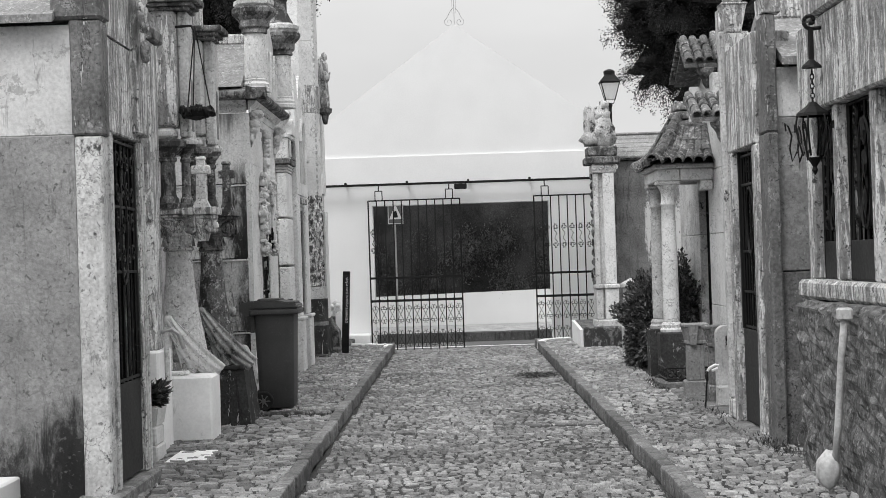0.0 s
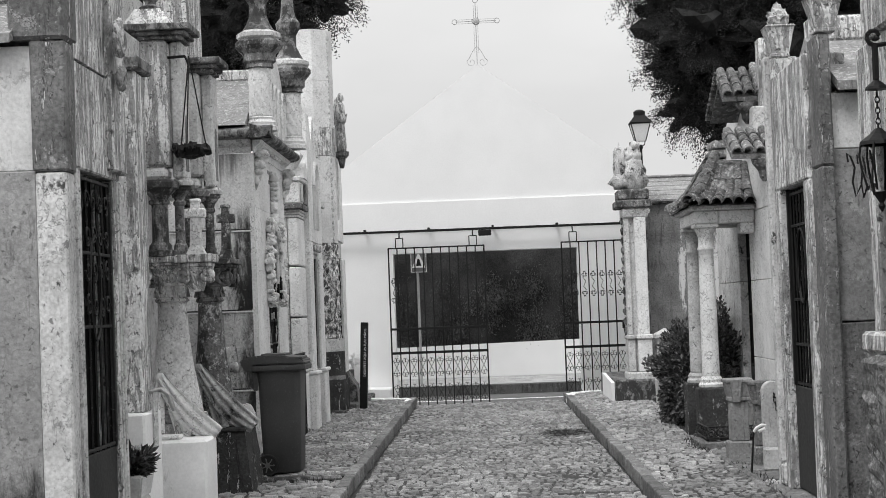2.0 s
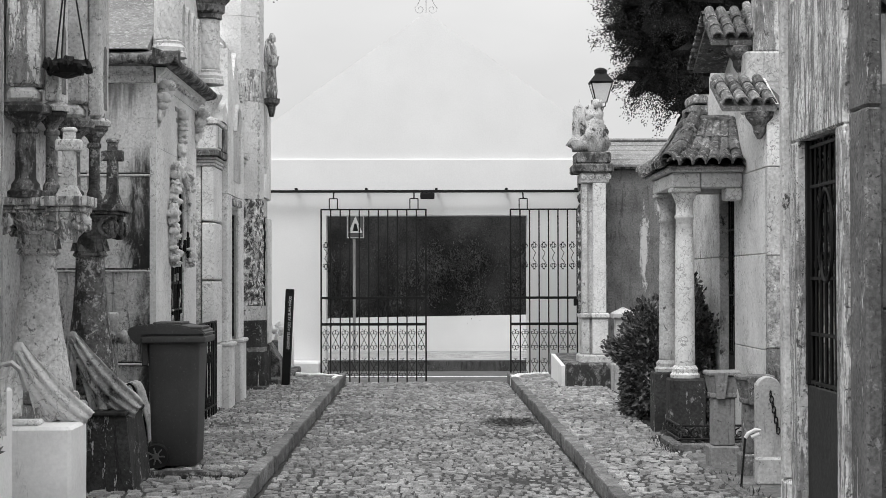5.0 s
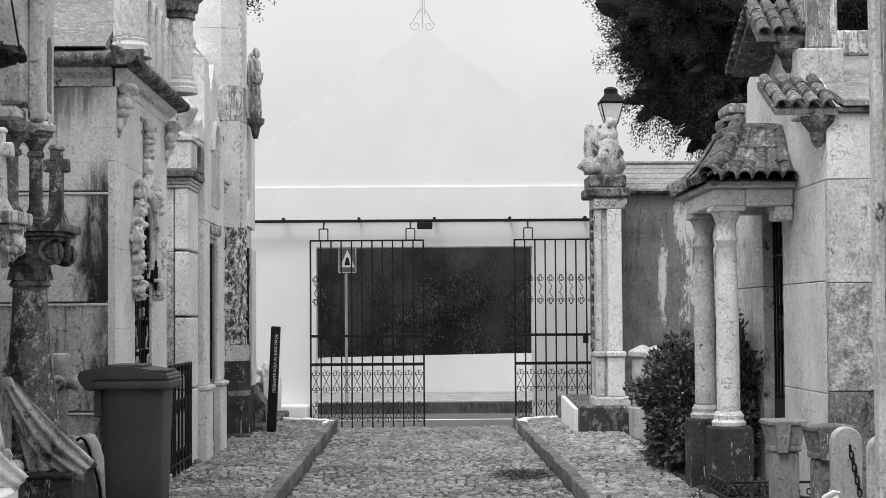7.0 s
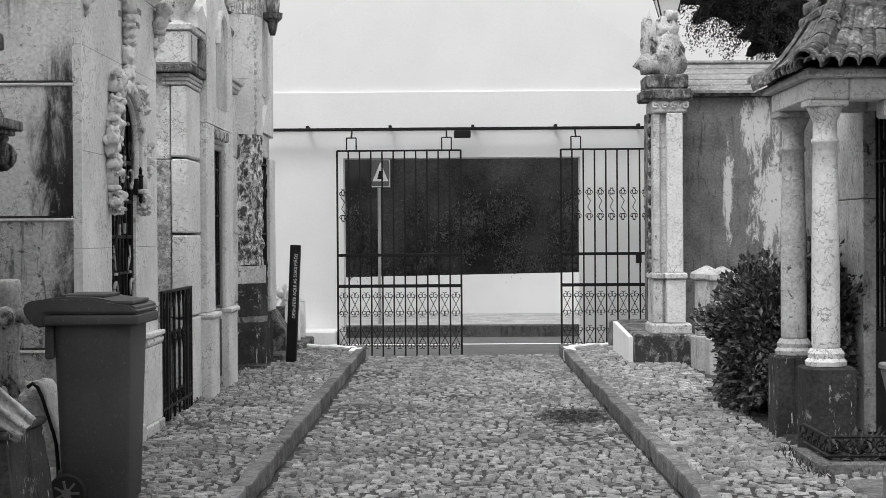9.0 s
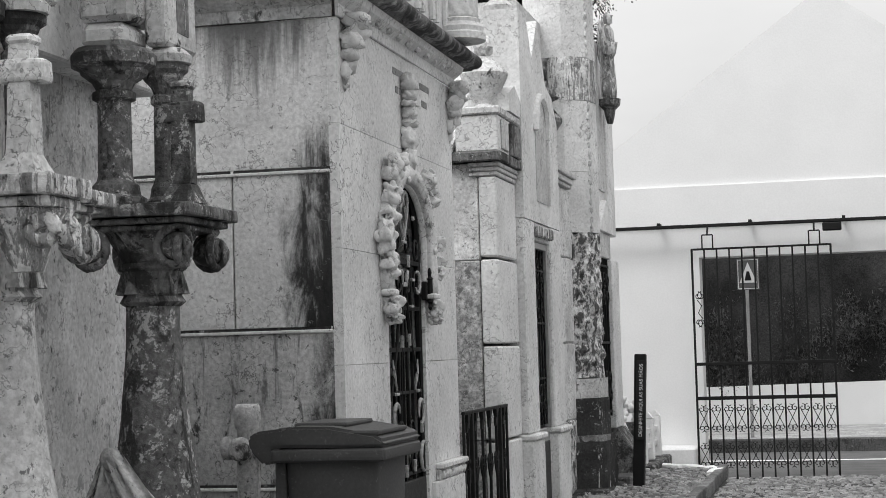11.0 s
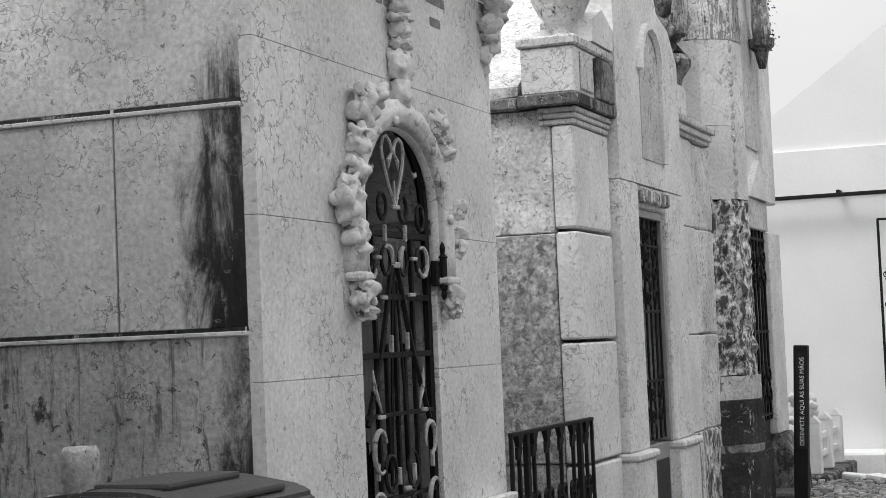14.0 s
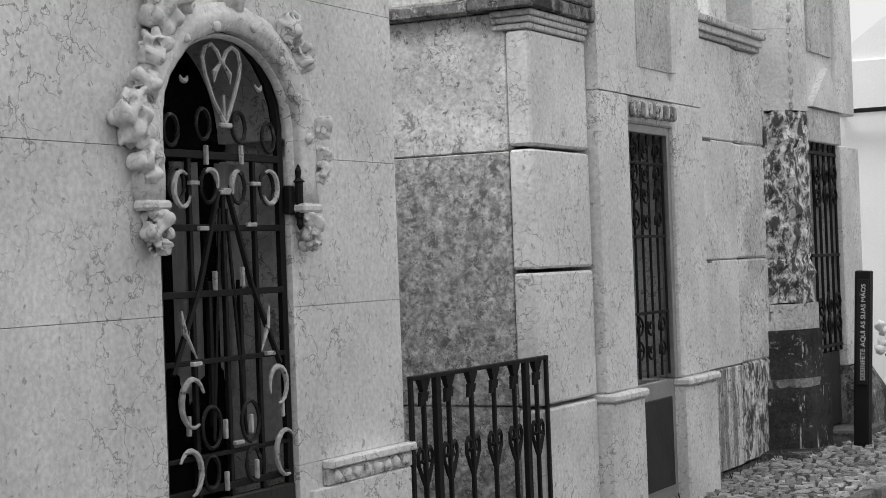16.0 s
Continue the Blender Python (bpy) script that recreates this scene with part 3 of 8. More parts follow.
def tomb_a():
    t = thing("mausoleum", (-3.0, 7.3, 0), "old stone mausoleum with stained render and a grilled iron door", "mausoleum", "family tombs")
    X = -1.69
    part("side_wall", boxb(-4.8, -1.86, 6.32, 6.6, 0, 2.35, 0.006), M_SIDE_A, t, "dark grey cement render, damp at the foot")
    part("side_wall", boxb(-4.8, -1.86, 6.335, 6.6, 2.352, 3.03, 0.006), M_PLASTER_PALE, t, "flaking pale plaster")
    part("back_wall", boxb(-4.8, -4.5, 6.6, 7.82, 0, 3.03, 0.006), M_PLASTER_GREY, t)
    part("side_wall", boxb(-4.5, -1.86, 7.63, 7.82, 0, 3.03, 0.006), M_PLASTER_GREY, t)
    part("roof", prism(B(), [(6.2, 3.03), (7.0, 3.33), (7.9, 3.03), (7.9, 3.08), (7.0, 3.41), (6.2, 3.08)], "x", -4.8, -1.95), M_ROOF_SLAB, t, "pale roof slabs with lichen")
    part("ridge", rough_up(boxb(-4.8, -1.98, 6.9, 7.12, 3.37, 3.57, 0.02), 0.01, 5, 2), M_LIME_OLD, t)
    # corner pier, door case and pilasters
    part("corner_pier", rough_up(boxb(-1.86, X, 6.3, 6.47, 0, 2.34, 0.012), 0.004, 8, 3), M_LIME_STAIN, t)
    part("corner_pier", rough_up(boxb(-1.87, X + 0.012, 6.29, 6.5, 2.343, 3.05, 0.012), 0.005, 8, 3), M_PLASTER_DARK, t, "blackened upper corner stone")
    part("corner_block", boxb(-1.98, X + 0.02, 6.27, 6.56, 3.053, 3.36, 0.02), M_PLASTER_DARK, t)
    part("plinth", boxb(-1.9, X + 0.06, 6.27, 7.66, 0, 0.14, 0.015), M_KERB, t)
    part("lintel", rough_up(boxb(-1.86, X + 0.004, 6.5, 7.62, 2.38, 2.98, 0.01), 0.006, 6, 4), M_LIME_OLD, t)
    part("frieze", rough_up(prism(B(), [(6.5, 2.985), (7.62, 2.985), (7.62, 3.60), (7.3, 3.60), (6.62, 3.34), (6.5, 3.34)], "x", -1.86, X + 0.01), 0.006, 6, 2), M_LIME_OLD, t)
    part("door_jamb", rough_up(boxb(-1.86, X - 0.0, 6.47, 6.56, 0.14, 2.38, 0.012), 0.004, 9, 3), M_LIME_OLD, t)
    part("door_jamb", rough_up(boxb(-1.86, X + 0.005, 7.46, 7.62, 0.14, 2.38, 0.012), 0.004, 9, 3), M_LIME_OLD, t)
    part("pilaster", rough_up(boxb(-1.84, X + 0.05, 7.28, 7.64, 2.42, 3.62, 0.012), 0.008, 7, 3), M_LIME_OLD, t)
    part("pilaster_block", boxb(-1.86, X + 0.09, 7.22, 7.7, 3.62, 3.70, 0.012), M_LIME_DARK, t)
    bm = B()
    for q in (scroll((X + 0.1, 7.3, 3.2), 0.11, 1.4, 1.6, "yz", 1), scroll((X + 0.1, 7.33, 2.98), 0.06, 1.2, -1.6, "yz", -1)):
        tube(bm, q, 0.03, 6)
    part("volute", bm, M_LIME_OLD, t)
    d = thing("iron_door", (X - 0.08, 6.98, 0.14), "tall black iron door with scrolled grille", "door")
    d.parent = t
    d.location = Vector((X - 0.08, 6.98, 0.14)) - t.location
    part("panel", boxb(X - 0.06, X - 0.025, 6.57, 7.45, 0.16, 0.78, 0.006), M_DOOR_PANEL, d)
    part("frame", boxb(X - 0.06, X - 0.015, 6.57, 6.61, 0.78, 2.36, 0.004), M_IRON_OLD, d)
    part("frame", boxb(X - 0.06, X - 0.015, 7.41, 7.45, 0.78, 2.36, 0.004), M_IRON_OLD, d)
    rings = [(6.69 + 0.16 * i, z, 0.065, 1.57 * (i + k), 1) for i in range(5) for k, z in enumerate((1.62, 1.82, 2.02, 2.22))]
    grille(d, X - 0.035, 6.61, 7.41, 0.78, 2.36, 6, rings, 0.009, (0.8, 1.5, 1.92, 2.34))
    # bolection mouldings down both sides of the door, and the oval in its grille
    for y in (6.485, 6.535, 7.5, 7.58):
        part("jamb_roll", rough_up(tube(B(), [(X + 0.005, y, z) for z in np.linspace(0.15, 2.37, 9)], 0.014, 6), 0.004, 9), M_LIME_STAIN, t)
    part("oval", tube(B(), [(X - 0.025, 7.01 + 0.13 * math.sin(q), 1.72 + 0.3 * math.cos(q)) for q in np.linspace(0, 6.28, 22)], 0.012, 5), M_IRON_OLD, d)
    # black sheet for the shade behind the door; no room is built
    part("backing", boxb(X - 0.16, X - 0.13, 6.5, 7.55, 0.16, 2.37, 0), M_SHADE_IN, t, "near-black sheet painted as the interior's shade")
    t.location += Vector((0.07, -0.35, 0))
    square_urn((-1.73, 6.07, 3.362), 0.56, 0.27, M_PLASTER_DARK, "tapering dark stone urn on the mausoleum corner", "stone urns")
    square_urn((-1.59, 7.11, 3.702), 0.28, 0.2, M_LIME_OLD, "small weathered finial urn on a pilaster", "stone urns")


tomb_a()


def tall_column(cx, cy, base_z, material, cap_mat, label, w=1.0):
    """A swelling memorial column with volute capital; draped stone cloth lies at its foot."""
    c = thing("memorial_column", (cx, cy, base_z), label, "column", "memorial columns")
    part("foot", rough_up(boxb(cx - 0.24 * w, cx + 0.24 * w, cy - 0.24 * w, cy + 0.24 * w, base_z, base_z + 0.1, 0.02), 0.006, 8, 2), cap_mat, c)
    part("foot_roll", lathe(B(), [(0.22 * w, base_z + 0.1), (0.235 * w, base_z + 0.13), (0.22 * w, base_z + 0.17)], cx, cy), cap_mat, c, smooth=True)
    part("shaft", rough_up(lathe(B(), [((0.10 + 0.10 * (1 - f) ** 1.7) * w, base_z + 0.17 + (1.67 - base_z - 0.17) * f) for f in np.linspace(0, 1, 14)], cx, cy, 24), 0.004, 6), material, c, smooth=True)
    part("band", lathe(B(), [(0.105 * w, 1.66), (0.125 * w, 1.675), (0.11 * w, 1.70), (0.115 * w, 1.79), (0.13 * w, 1.80), (0.13 * w, 1.82)], cx, cy), cap_mat, c)
    for k in range(10):
        q = 2 * math.pi * k / 10
        part("leaf", taper(B(), cx + 0.11 * w * math.cos(q), cy + 0.11 * w * math.sin(q), 1.705, 1.785, 0.05, 0.05, 0.015, 0.015), cap_mat, c)
    part("bell", lathe(B(), [(0.115 * w, 1.82), (0.13 * w, 1.86), (0.18 * w, 1.94)], cx, cy), cap_mat, c)
    for sx, sy in ((-1, -1), (1, -1), (1, 1), (-1, 1)):
        bm = B()
        tube(bm, scroll((cx + sx * 0.17 * w, cy + sy * 0.19 * w, 1.865), 0.078, 1.7, 1.6, "xz", sx, 26), 0.018, 7)
        tube(bm, scroll((cx + sx * 0.19 * w, cy + sy * 0.17 * w, 1.865), 0.078, 1.7, 1.6, "yz", sy, 26), 0.018, 7)
        blob(bm, (cx + sx * 0.16 * w, cy + sy * 0.16 * w, 1.87), 0.055, 0.2, 3, 2, sx + 2 * sy)
        part("volute", bm, cap_mat, c, smooth=True)
    for r_, za, zb in ((0.2, 1.935, 1.955), (0.225, 1.957, 1.98), (0.255, 1.982, 2.03)):
        part("abacus", rough_up(boxb(cx - r_ * w, cx + r_ * w, cy - r_ * w, cy + r_ * w, za, zb, 0.009, 2), 0.004, 9, 2), cap_mat, c)
    return c


def console(cx, cy, material, label):
    """A scrolled bracket on the column's lane side that carries a small cross."""
    c = thing("scrolled_bracket", (cx, cy, 1.75), label, "bracket", "scrolled brackets")
    part("neck", lathe(B(), [(0.05, 1.74), (0.085, 1.84), (0.13, 1.93)], cx, cy, 16), material, c)
    for sx in (-1, 1):
        part("volute", tube(B(), scroll((cx + sx * 0.1, cy - 0.08, 1.87), 0.06, 1.3, 1.6, "xz", sx), 0.024, 7), material, c, smooth=True)
        part("volute", tube(B(), scroll((cx + sx * 0.1, cy + 0.08, 1.87), 0.06, 1.3, 1.6, "yz", sx), 0.024, 7), material, c, smooth=True)
    for r_, za, zb in ((0.125, 1.932, 1.965), (0.15, 1.967, 2.03)):
        part("abacus", rough_up(boxb(cx - r_, cx + r_, cy - r_, cy + r_, za, zb, 0.01, 2), 0.003, 9, 2), material, c)
    return c


def drape(cx, cy, z0, z1, x1, material, label):
    """A carved cloth: a knot on the shaft, a hanging end in folds, and a sash that falls across the foot."""
    def ribbon(bm, line, folds):
        rows = []
        for i, (p, side, w) in enumerate(line):
            p, side = Vector(p), Vector(side).normalized()
            nrm = Vector((0, -1, 0.1))
            rows.append([bm.verts.new(p + side * (k / 16 - 0.5) * w + nrm * (0.018 * math.sin(k / 16 * folds * 6.28 + i * 0.25) + 0.03 * math.sin(k / 16 * math.pi))) for k in range(17)])
        for a_, b_ in zip(rows, rows[1:]):
            for k in range(16):
                bm.faces.new((a_[k], a_[k + 1], b_[k + 1], b_[k]))
    r = 0.19
    kx, ky = cx - 0.1, cy - r + 0.03
    n = 14
    t = thing("stone_drapery", (kx, ky, z0), label, "drapery", "stone draperies")
    for line, folds in (
            ([((kx - 0.02 - 0.07 * f, ky - 0.1 * f, z1 - (z1 - z0) * f), (1, 0, 0.2 * math.sin(f * 7)), 0.05 + 0.2 * f ** 0.8) for f in np.linspace(0, 1, n)], 2.5),
            ([((kx + (x1 - kx) * f, ky - 0.06 * math.sin(f * 3.1) - 0.04 * f - 0.02, z1 - (z1 - z0 + 0.02) * f ** 0.9 - 0.04 * math.sin(f * 3.14)), (0.75, 0, 1), 0.06 + 0.13 * math.sin(0.3 + f * 2.2)) for f in np.linspace(0, 1, n)], 3),
            ([((kx + 0.02 + (x1 - kx) * 0.5 * f, ky - 0.02 - 0.05 * f, z1 - 0.03 - (z1 - z0) * 0.97 * f), (1, 0, 0.3), 0.04 + 0.2 * f) for f in np.linspace(0, 1, n)], 2)):
        bm = B()
        ribbon(bm, line, folds)
        bmesh.ops.solidify(bm, geom=bm.faces[:], thickness=0.018)
        part("fold", rough_up(bm, 0.008, 9), material, t, smooth=True)
    part("knot", blob(B(), (kx, ky - 0.03, z1), (0.045, 0.035, 0.045), 0.15, 3, 2), material, t, smooth=True)
    return t


def tomb_b():
    t = thing("mausoleum", (-3.0, 10.5, 0), "tall weathered mausoleum front with pilasters above paired columns", "mausoleum", "family tombs")
    part("side_wall", rough_up(boxb(-4.8, -2.2, 8.46, 8.7, 0, 3.7, 0.01), 0.006, 5, 3), M_LIME_OLD, t)
    part("front_wall", boxb(-2.6, -2.285, 8.7, 12.5, 0, 4.3, 0.01), M_LIME_STAIN, t)
    part("pilaster", rough_up(boxb(-2.28, -1.89, 9.15, 9.52, 0.86, 3.35, 0.015), 0.008, 5, 4), M_LIME_OLD, t, "flaking stone pier")
    part("pilaster_cap", boxb(-2.3, -1.84, 9.1, 9.57, 3.352, 3.45, 0.015), M_LIME_DARK, t)
    part("side_wall", boxb(-4.8, -2.61, 12.3, 12.49, 0, 3.6, 0.01), M_LIME_STAIN, t)
    part("back_wall", boxb(-4.8, -4.6, 8.7, 12.3, 0, 3.6, 0.01), M_PLASTER_GREY, t)
    part("roof", prism(B(), [(8.5, 3.6), (10.5, 4.1), (12.5, 3.6), (12.5, 3.7), (10.5, 4.2), (8.5, 3.7)], "x", -4.8, -2.3), M_ROOF_SLAB, t)
    # the upper front over the columns
    for cy, cx, top, m in ((10.45, -1.97, 3.76, M_LIME_OLD), (11.52, -1.90, 3.64, M_LIME_STAIN)):
        part("upper_pilaster", rough_up(boxb(cx - 0.115, cx + 0.105, cy - 0.12, cy + 0.14, 2.745, top, 0.02), 0.006, 5, 3), m, t)
        part("side_pilaster", rough_up(boxb(cx + 0.107, cx + 0.2, cy + 0.0, cy + 0.3, 2.66, top, 0.012), 0.004, 5, 3), M_LIME_STAIN, t)
        # niche drawn as a dark plate: its shade is colour, nothing is hollowed
        nic = [(cy + 0.09, 2.72), (cy + 0.21, 2.72)] + [(cy + 0.15 + 0.06 * math.cos(q), 3.1 + 0.08 * math.sin(q)) for q in np.linspace(0, math.pi, 7)]
        part("niche", prism(B(), nic, "x", cx + 0.2, cx + 0.204), M_PLASTER_DARK, t)
        part("upper_base", rough_up(boxb(cx - 0.11, cx + 0.08, cy - 0.115, cy + 0.1, 2.64, 2.743, 0.03), 0.004, 6, 2), M_LIME, t)
        part("side_base", lathe(B(), [(0.09, 2.6), (0.095, 2.63), (0.06, 2.66)], cx + 0.16, cy + 0.1, 14), M_LIME_STAIN, t)
        # stepped, rounded cornice over the pilaster
        for r_, za, zb in ((0.13, top, top + 0.03), (0.165, top + 0.032, top + 0.065), (0.21, top + 0.067, top + 0.12)):
            part("cornice", rough_up(boxb(cx - r_, cx + r_ + 0.1, cy - r_, cy + 0.3, za, zb, 0.014, 2), 0.003, 8, 1), M_LIME_DARK, t)
        # two unequal colonnettes with moulded round capitals carry it
        mc = M_LIME_DARK if cy < 11 else M_LICHEN
        for dx, dy, r_ in ((0.0, -0.05, 0.066), (0.13, 0.12, 0.04)):
            c = part("colonnette", rough_up(lathe(B(), [(r_ * 1.75, 2.032), (r_ * 1.8, 2.07), (r_ * 1.45, 2.085), (r_ * 1.35, 2.12), (r_ * 1.08, 2.14), (r_, 2.16), (r_ * 0.96, 2.44), (r_ * 1.25, 2.45), (r_ * 1.25, 2.475), (r_, 2.485)], cx + dx, cy + dy, 20), 0.002, 9), mc, t, smooth=False)
            part("capital", rough_up(lathe(B(), [(r_, 2.485), (r_ * 1.25, 2.515), (r_ * 1.9, 2.545), (r_ * 2.0, 2.56), (r_ * 2.45, 2.575), (r_ * 2.5, 2.615), (r_ * 2.2, 2.638)], cx + dx, cy + dy, 20), 0.005, 14), M_LIME_DARK, c)
    part("upper_wall", boxb(-2.28, -2.12, 9.6, 12.48, 2.62, 3.6, 0.01), M_LIME, t)
    part("pylon", rough_up(boxb(-2.27, -1.88, 11.5, 12.2, 3.77, 5.4, 0.02), 0.008, 4, 4), M_LIME_OLD, t, "tall block rising over the front")
    urn((-2.03, 10.6, 4.04), 0.5, 0.16, M_LIME_DARK, "lidded stone urn on the tomb pilaster", "stone urns")
    part("urn_base", taper(B(), -2.03, 10.6, 3.882, 4.04, 0.42, 0.42, 0.22, 0.22), M_LIME_OLD, t)


tomb_b()
tall_column(-1.93, 10.6, 0.60, M_LIME_SPOT, M_LIME_OLD, "swelling veined stone column with a volute capital on the white tomb", 1.15)
tall_column(-1.77, 11.5, 0.60, M_LICHEN, M_LIME_DARK, "lichen-spotted stone column with a dark volute capital")
console(-1.67, 10.30, M_LIME_OLD, "pale scrolled stone bracket beside the column capital")
drape(-1.90, 10.55, 0.62, 1.06, -1.55, M_LIME, "carved stone cloth draped round the column foot")
drape(-1.75, 11.47, 0.62, 1.1, -1.38, M_STATUE, "blackened carved stone cloth draped round the column foot")


def stone_cross(x, y, z, h, w, material, label):
    c = thing("stone_cross", (x, y, z), label, "cross", "small stone crosses")
    part("base", rough_up(taper(B(), x, y, z, z + h * 0.16, w * 0.85, w * 0.85, w * 0.5, w * 0.5), 0.004, 9, 2), material, c)
    part("shaft", rough_up(taper(B(), x, y, z + h * 0.16, z + h, w * 0.5, w * 0.45, w * 0.38, w * 0.36), 0.005, 10, 3), material, c)
    part("arm", rough_up(boxb(x - w * 0.48, x + w * 0.48, y - w * 0.24, y + w * 0.24, z + h * 0.66, z + h * 0.82, 0.014, 2), 0.005, 10, 2), material, c)
    part("head_cap", rough_up(boxb(x - w * 0.26, x + w * 0.26, y - w * 0.24, y + w * 0.24, z + h * 0.93, z + h * 1.0, 0.01), 0.003, 10, 1), material, c)


stone_cross(-1.665, 10.28, 2.032, 0.44, 0.17, M_LIME_SPOT, "small pale stone cross standing on a capital")
stone_cross(-1.595, 11.40, 2.032, 0.46, 0.16, M_LICHEN, "small lichened stone cross standing on a capital")


def tomb_c():
    t = thing("mausoleum", (-3.0, 14.7, 0), "pale limestone mausoleum with carved arched door and dark cornice", "mausoleum", "family tombs")
    X, Y0, Y1 = -1.62, 13.49, 15.96
    part("core", boxb(-4.7, X - 0.34, Y0 + 0.04, Y1 - 0.02, 0, 3.13, 0), M_LIME_STAIN, t)
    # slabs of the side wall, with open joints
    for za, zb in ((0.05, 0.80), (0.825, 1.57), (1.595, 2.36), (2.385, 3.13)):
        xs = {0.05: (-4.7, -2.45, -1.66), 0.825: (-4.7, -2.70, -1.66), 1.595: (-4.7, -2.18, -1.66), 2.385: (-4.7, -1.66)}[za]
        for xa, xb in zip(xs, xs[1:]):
            # the two lower courses take the darker slab material
            part("slab", boxb(xa, xb - 0.008, Y0, Y0 + 0.06, za, zb, 0.006), M_SIDE_C if za > 1.5 else M_SIDE_C_LOW, t)
    for z in (0.812, 1.583, 2.372):
        part("joint_fillet", boxb(-4.7, -1.67, Y0 - 0.012, Y0 + 0.05, z - 0.014, z + 0.002, 0.003), M_LIME, t)
        part("joint_slot", boxb(-4.7, -1.67, Y0 - 0.003, Y0 + 0.05, z + 0.002, z + 0.016, 0), M_BLACKENED, t)
    # front in courses round the arched opening
    ya, yb, sp = 14.33, 15.14, 2.05
    yc, ra = (ya + yb) / 2, (yb - ya) / 2
    for za, zb in ((0.16, 0.80), (0.802, 1.405), (1.407, 1.98), (1.982, 2.6)):
        part("front_slab", boxb(X - 0.35, X, Y0 + 0.002, min(ya, 99), za, zb, 0.001) if zb < 2.2 else boxb(X - 0.35, X, Y0 + 0.002, ya - 0.06, za, zb, 0.001), M_LIME, t)
        part("front_slab", boxb(X - 0.35, X, yb, Y1, za, zb, 0.001) if zb < 2.2 else boxb(X - 0.35, X, yb + 0.06, Y1, za, zb, 0.001), M_LIME, t)
    arch = [(ya - 0.06, 2.6), (ya - 0.06, sp), (ya, sp)] + [(yc - ra * math.cos(q), sp + ra * 1.02 * math.sin(q)) for q in np.linspace(0.12, math.pi - 0.12, 15)] + [(yb, sp), (yb + 0.06, sp), (yb + 0.06, 2.6)]
    part("arch_slab", prism(B(), arch, "x", X - 0.35, X - 0.001), M_LIME, t)
    part("front_slab", boxb(X - 0.35, X, Y0 + 0.002, 14.75, 2.602, 3.13, 0.001), M_LIME, t)
    part("front_slab", boxb(X - 0.35, X, 14.752, Y1, 2.602, 3.13, 0.001), M_LIME, t)
    part("plinth", boxb(X - 0.35, X + 0.05, Y0 - 0.04, ya - 0.02, 0, 0.16, 0.01), M_LIME_STAIN, t)
    part("plinth", boxb(X - 0.35, X + 0.05, yb + 0.02, Y1, 0, 0.16, 0.01), M_LIME_STAIN, t)
    part("step", boxb(X - 0.4, X + 0.06, ya - 0.02, yb + 0.02, 0, 0.2, 0.01), M_LIME_STAIN, t)
    part("dado_band", boxb(X, X + 0.03, yb + 0.16, Y1 + 0.01, 0.70, 0.765, 0.006), M_LIME_STAIN, t)
    part("dado_cap", boxb(X, X + 0.05, yb + 0.16, Y1 + 0.02, 0.767, 0.80, 0.006), M_LIME, t)
    for k in range(8):
        part("dado_flower", blob(B(), (X + 0.03, yb + 0.22 + 0.078 * k, 0.732), (0.016, 0.028, 0.026), 0.4, 3, 2, k), M_LIME, t, smooth=True)
    part("dado", boxb(X, X + 0.03, yb + 0.06, Y1, 0.16, 0.698, 0.006), M_LIME, t)
    # moulding round the arch: a plain band, carved knots on its outer side, corbels, finial
    rb = 0.485
    def band(r0, r1):
        inner = [(yc - r0, 1.80), (yc - r0, sp)] + [(yc - r0 * math.cos(q), sp + r0 * 0.86 * math.sin(q)) for q in np.linspace(0.15, math.pi - 0.15, 17)] + [(yc + r0, sp), (yc + r0, 1.80)]
        outer = [(yc - r1, 1.80), (yc - r1, sp)] + [(yc - r1 * math.cos(q), sp + r1 * 0.86 * math.sin(q)) for q in np.linspace(0.15, math.pi - 0.15, 17)] + [(yc + r1, sp), (yc + r1, 1.80)]
        return inner, outer
    def band_mesh(r0, r1, x0, x1, worn):
        bm = B()
        inner, outer = band(r0, r1)
        rows = []
        for (ya_, za_), (yb_, zb_) in zip(inner, outer):
            mid = ((ya_ + yb_) / 2, (za_ + zb_) / 2)
            rows.append([bm.verts.new(p) for p in ((x0, ya_, za_), (x1 - 0.012, ya_, za_), (x1 + 0.01, *mid), (x1 - 0.012, yb_, zb_), (x0, yb_, zb_))])
        for a_, b_ in zip(rows, rows[1:]):
            for k in range(4):
                bm.faces.new((a_[k], b_[k], b_[k + 1], a_[k + 1]))
        bm.faces.new(rows[0])
        bm.faces.new(rows[-1][::-1])
        bmesh.ops.recalc_face_normals(bm, faces=bm.faces[:])
        bmesh.ops.subdivide_edges(bm, edges=bm.edges[:], cuts=2, use_grid_fill=True)
        return rough_up(bm, worn, 11)
    part("arch_moulding", band_mesh(0.425, 0.545, X, X + 0.055, 0.007), M_LIME, t, smooth=True)
    part("arch_bead", band_mesh(0.40, 0.424, X - 0.01, X + 0.012, 0.001), M_LIME, t, smooth=True)

    def carving(name, y, z, ry, rz, seed, deep=0.032):
        """A knot of carved leaves: several lobes with drilled hollows between them."""
        bm = blob(B(), (X + 0.05, y, z), (0.05, ry * 1.1, rz * 1.1), 0.3, 1.9, 4, seed * 3.7)
        bm.normal_update()
        for v in bm.verts:
            w = math.sin(v.co.y * 62 + seed) * math.sin(v.co.z * 58 + seed * 2) + 0.35 * noise.noise(v.co * 20)
            v.co += v.normal * (0.010 * w - (0.016 if w < -0.7 else 0.0)) * deep / 0.022
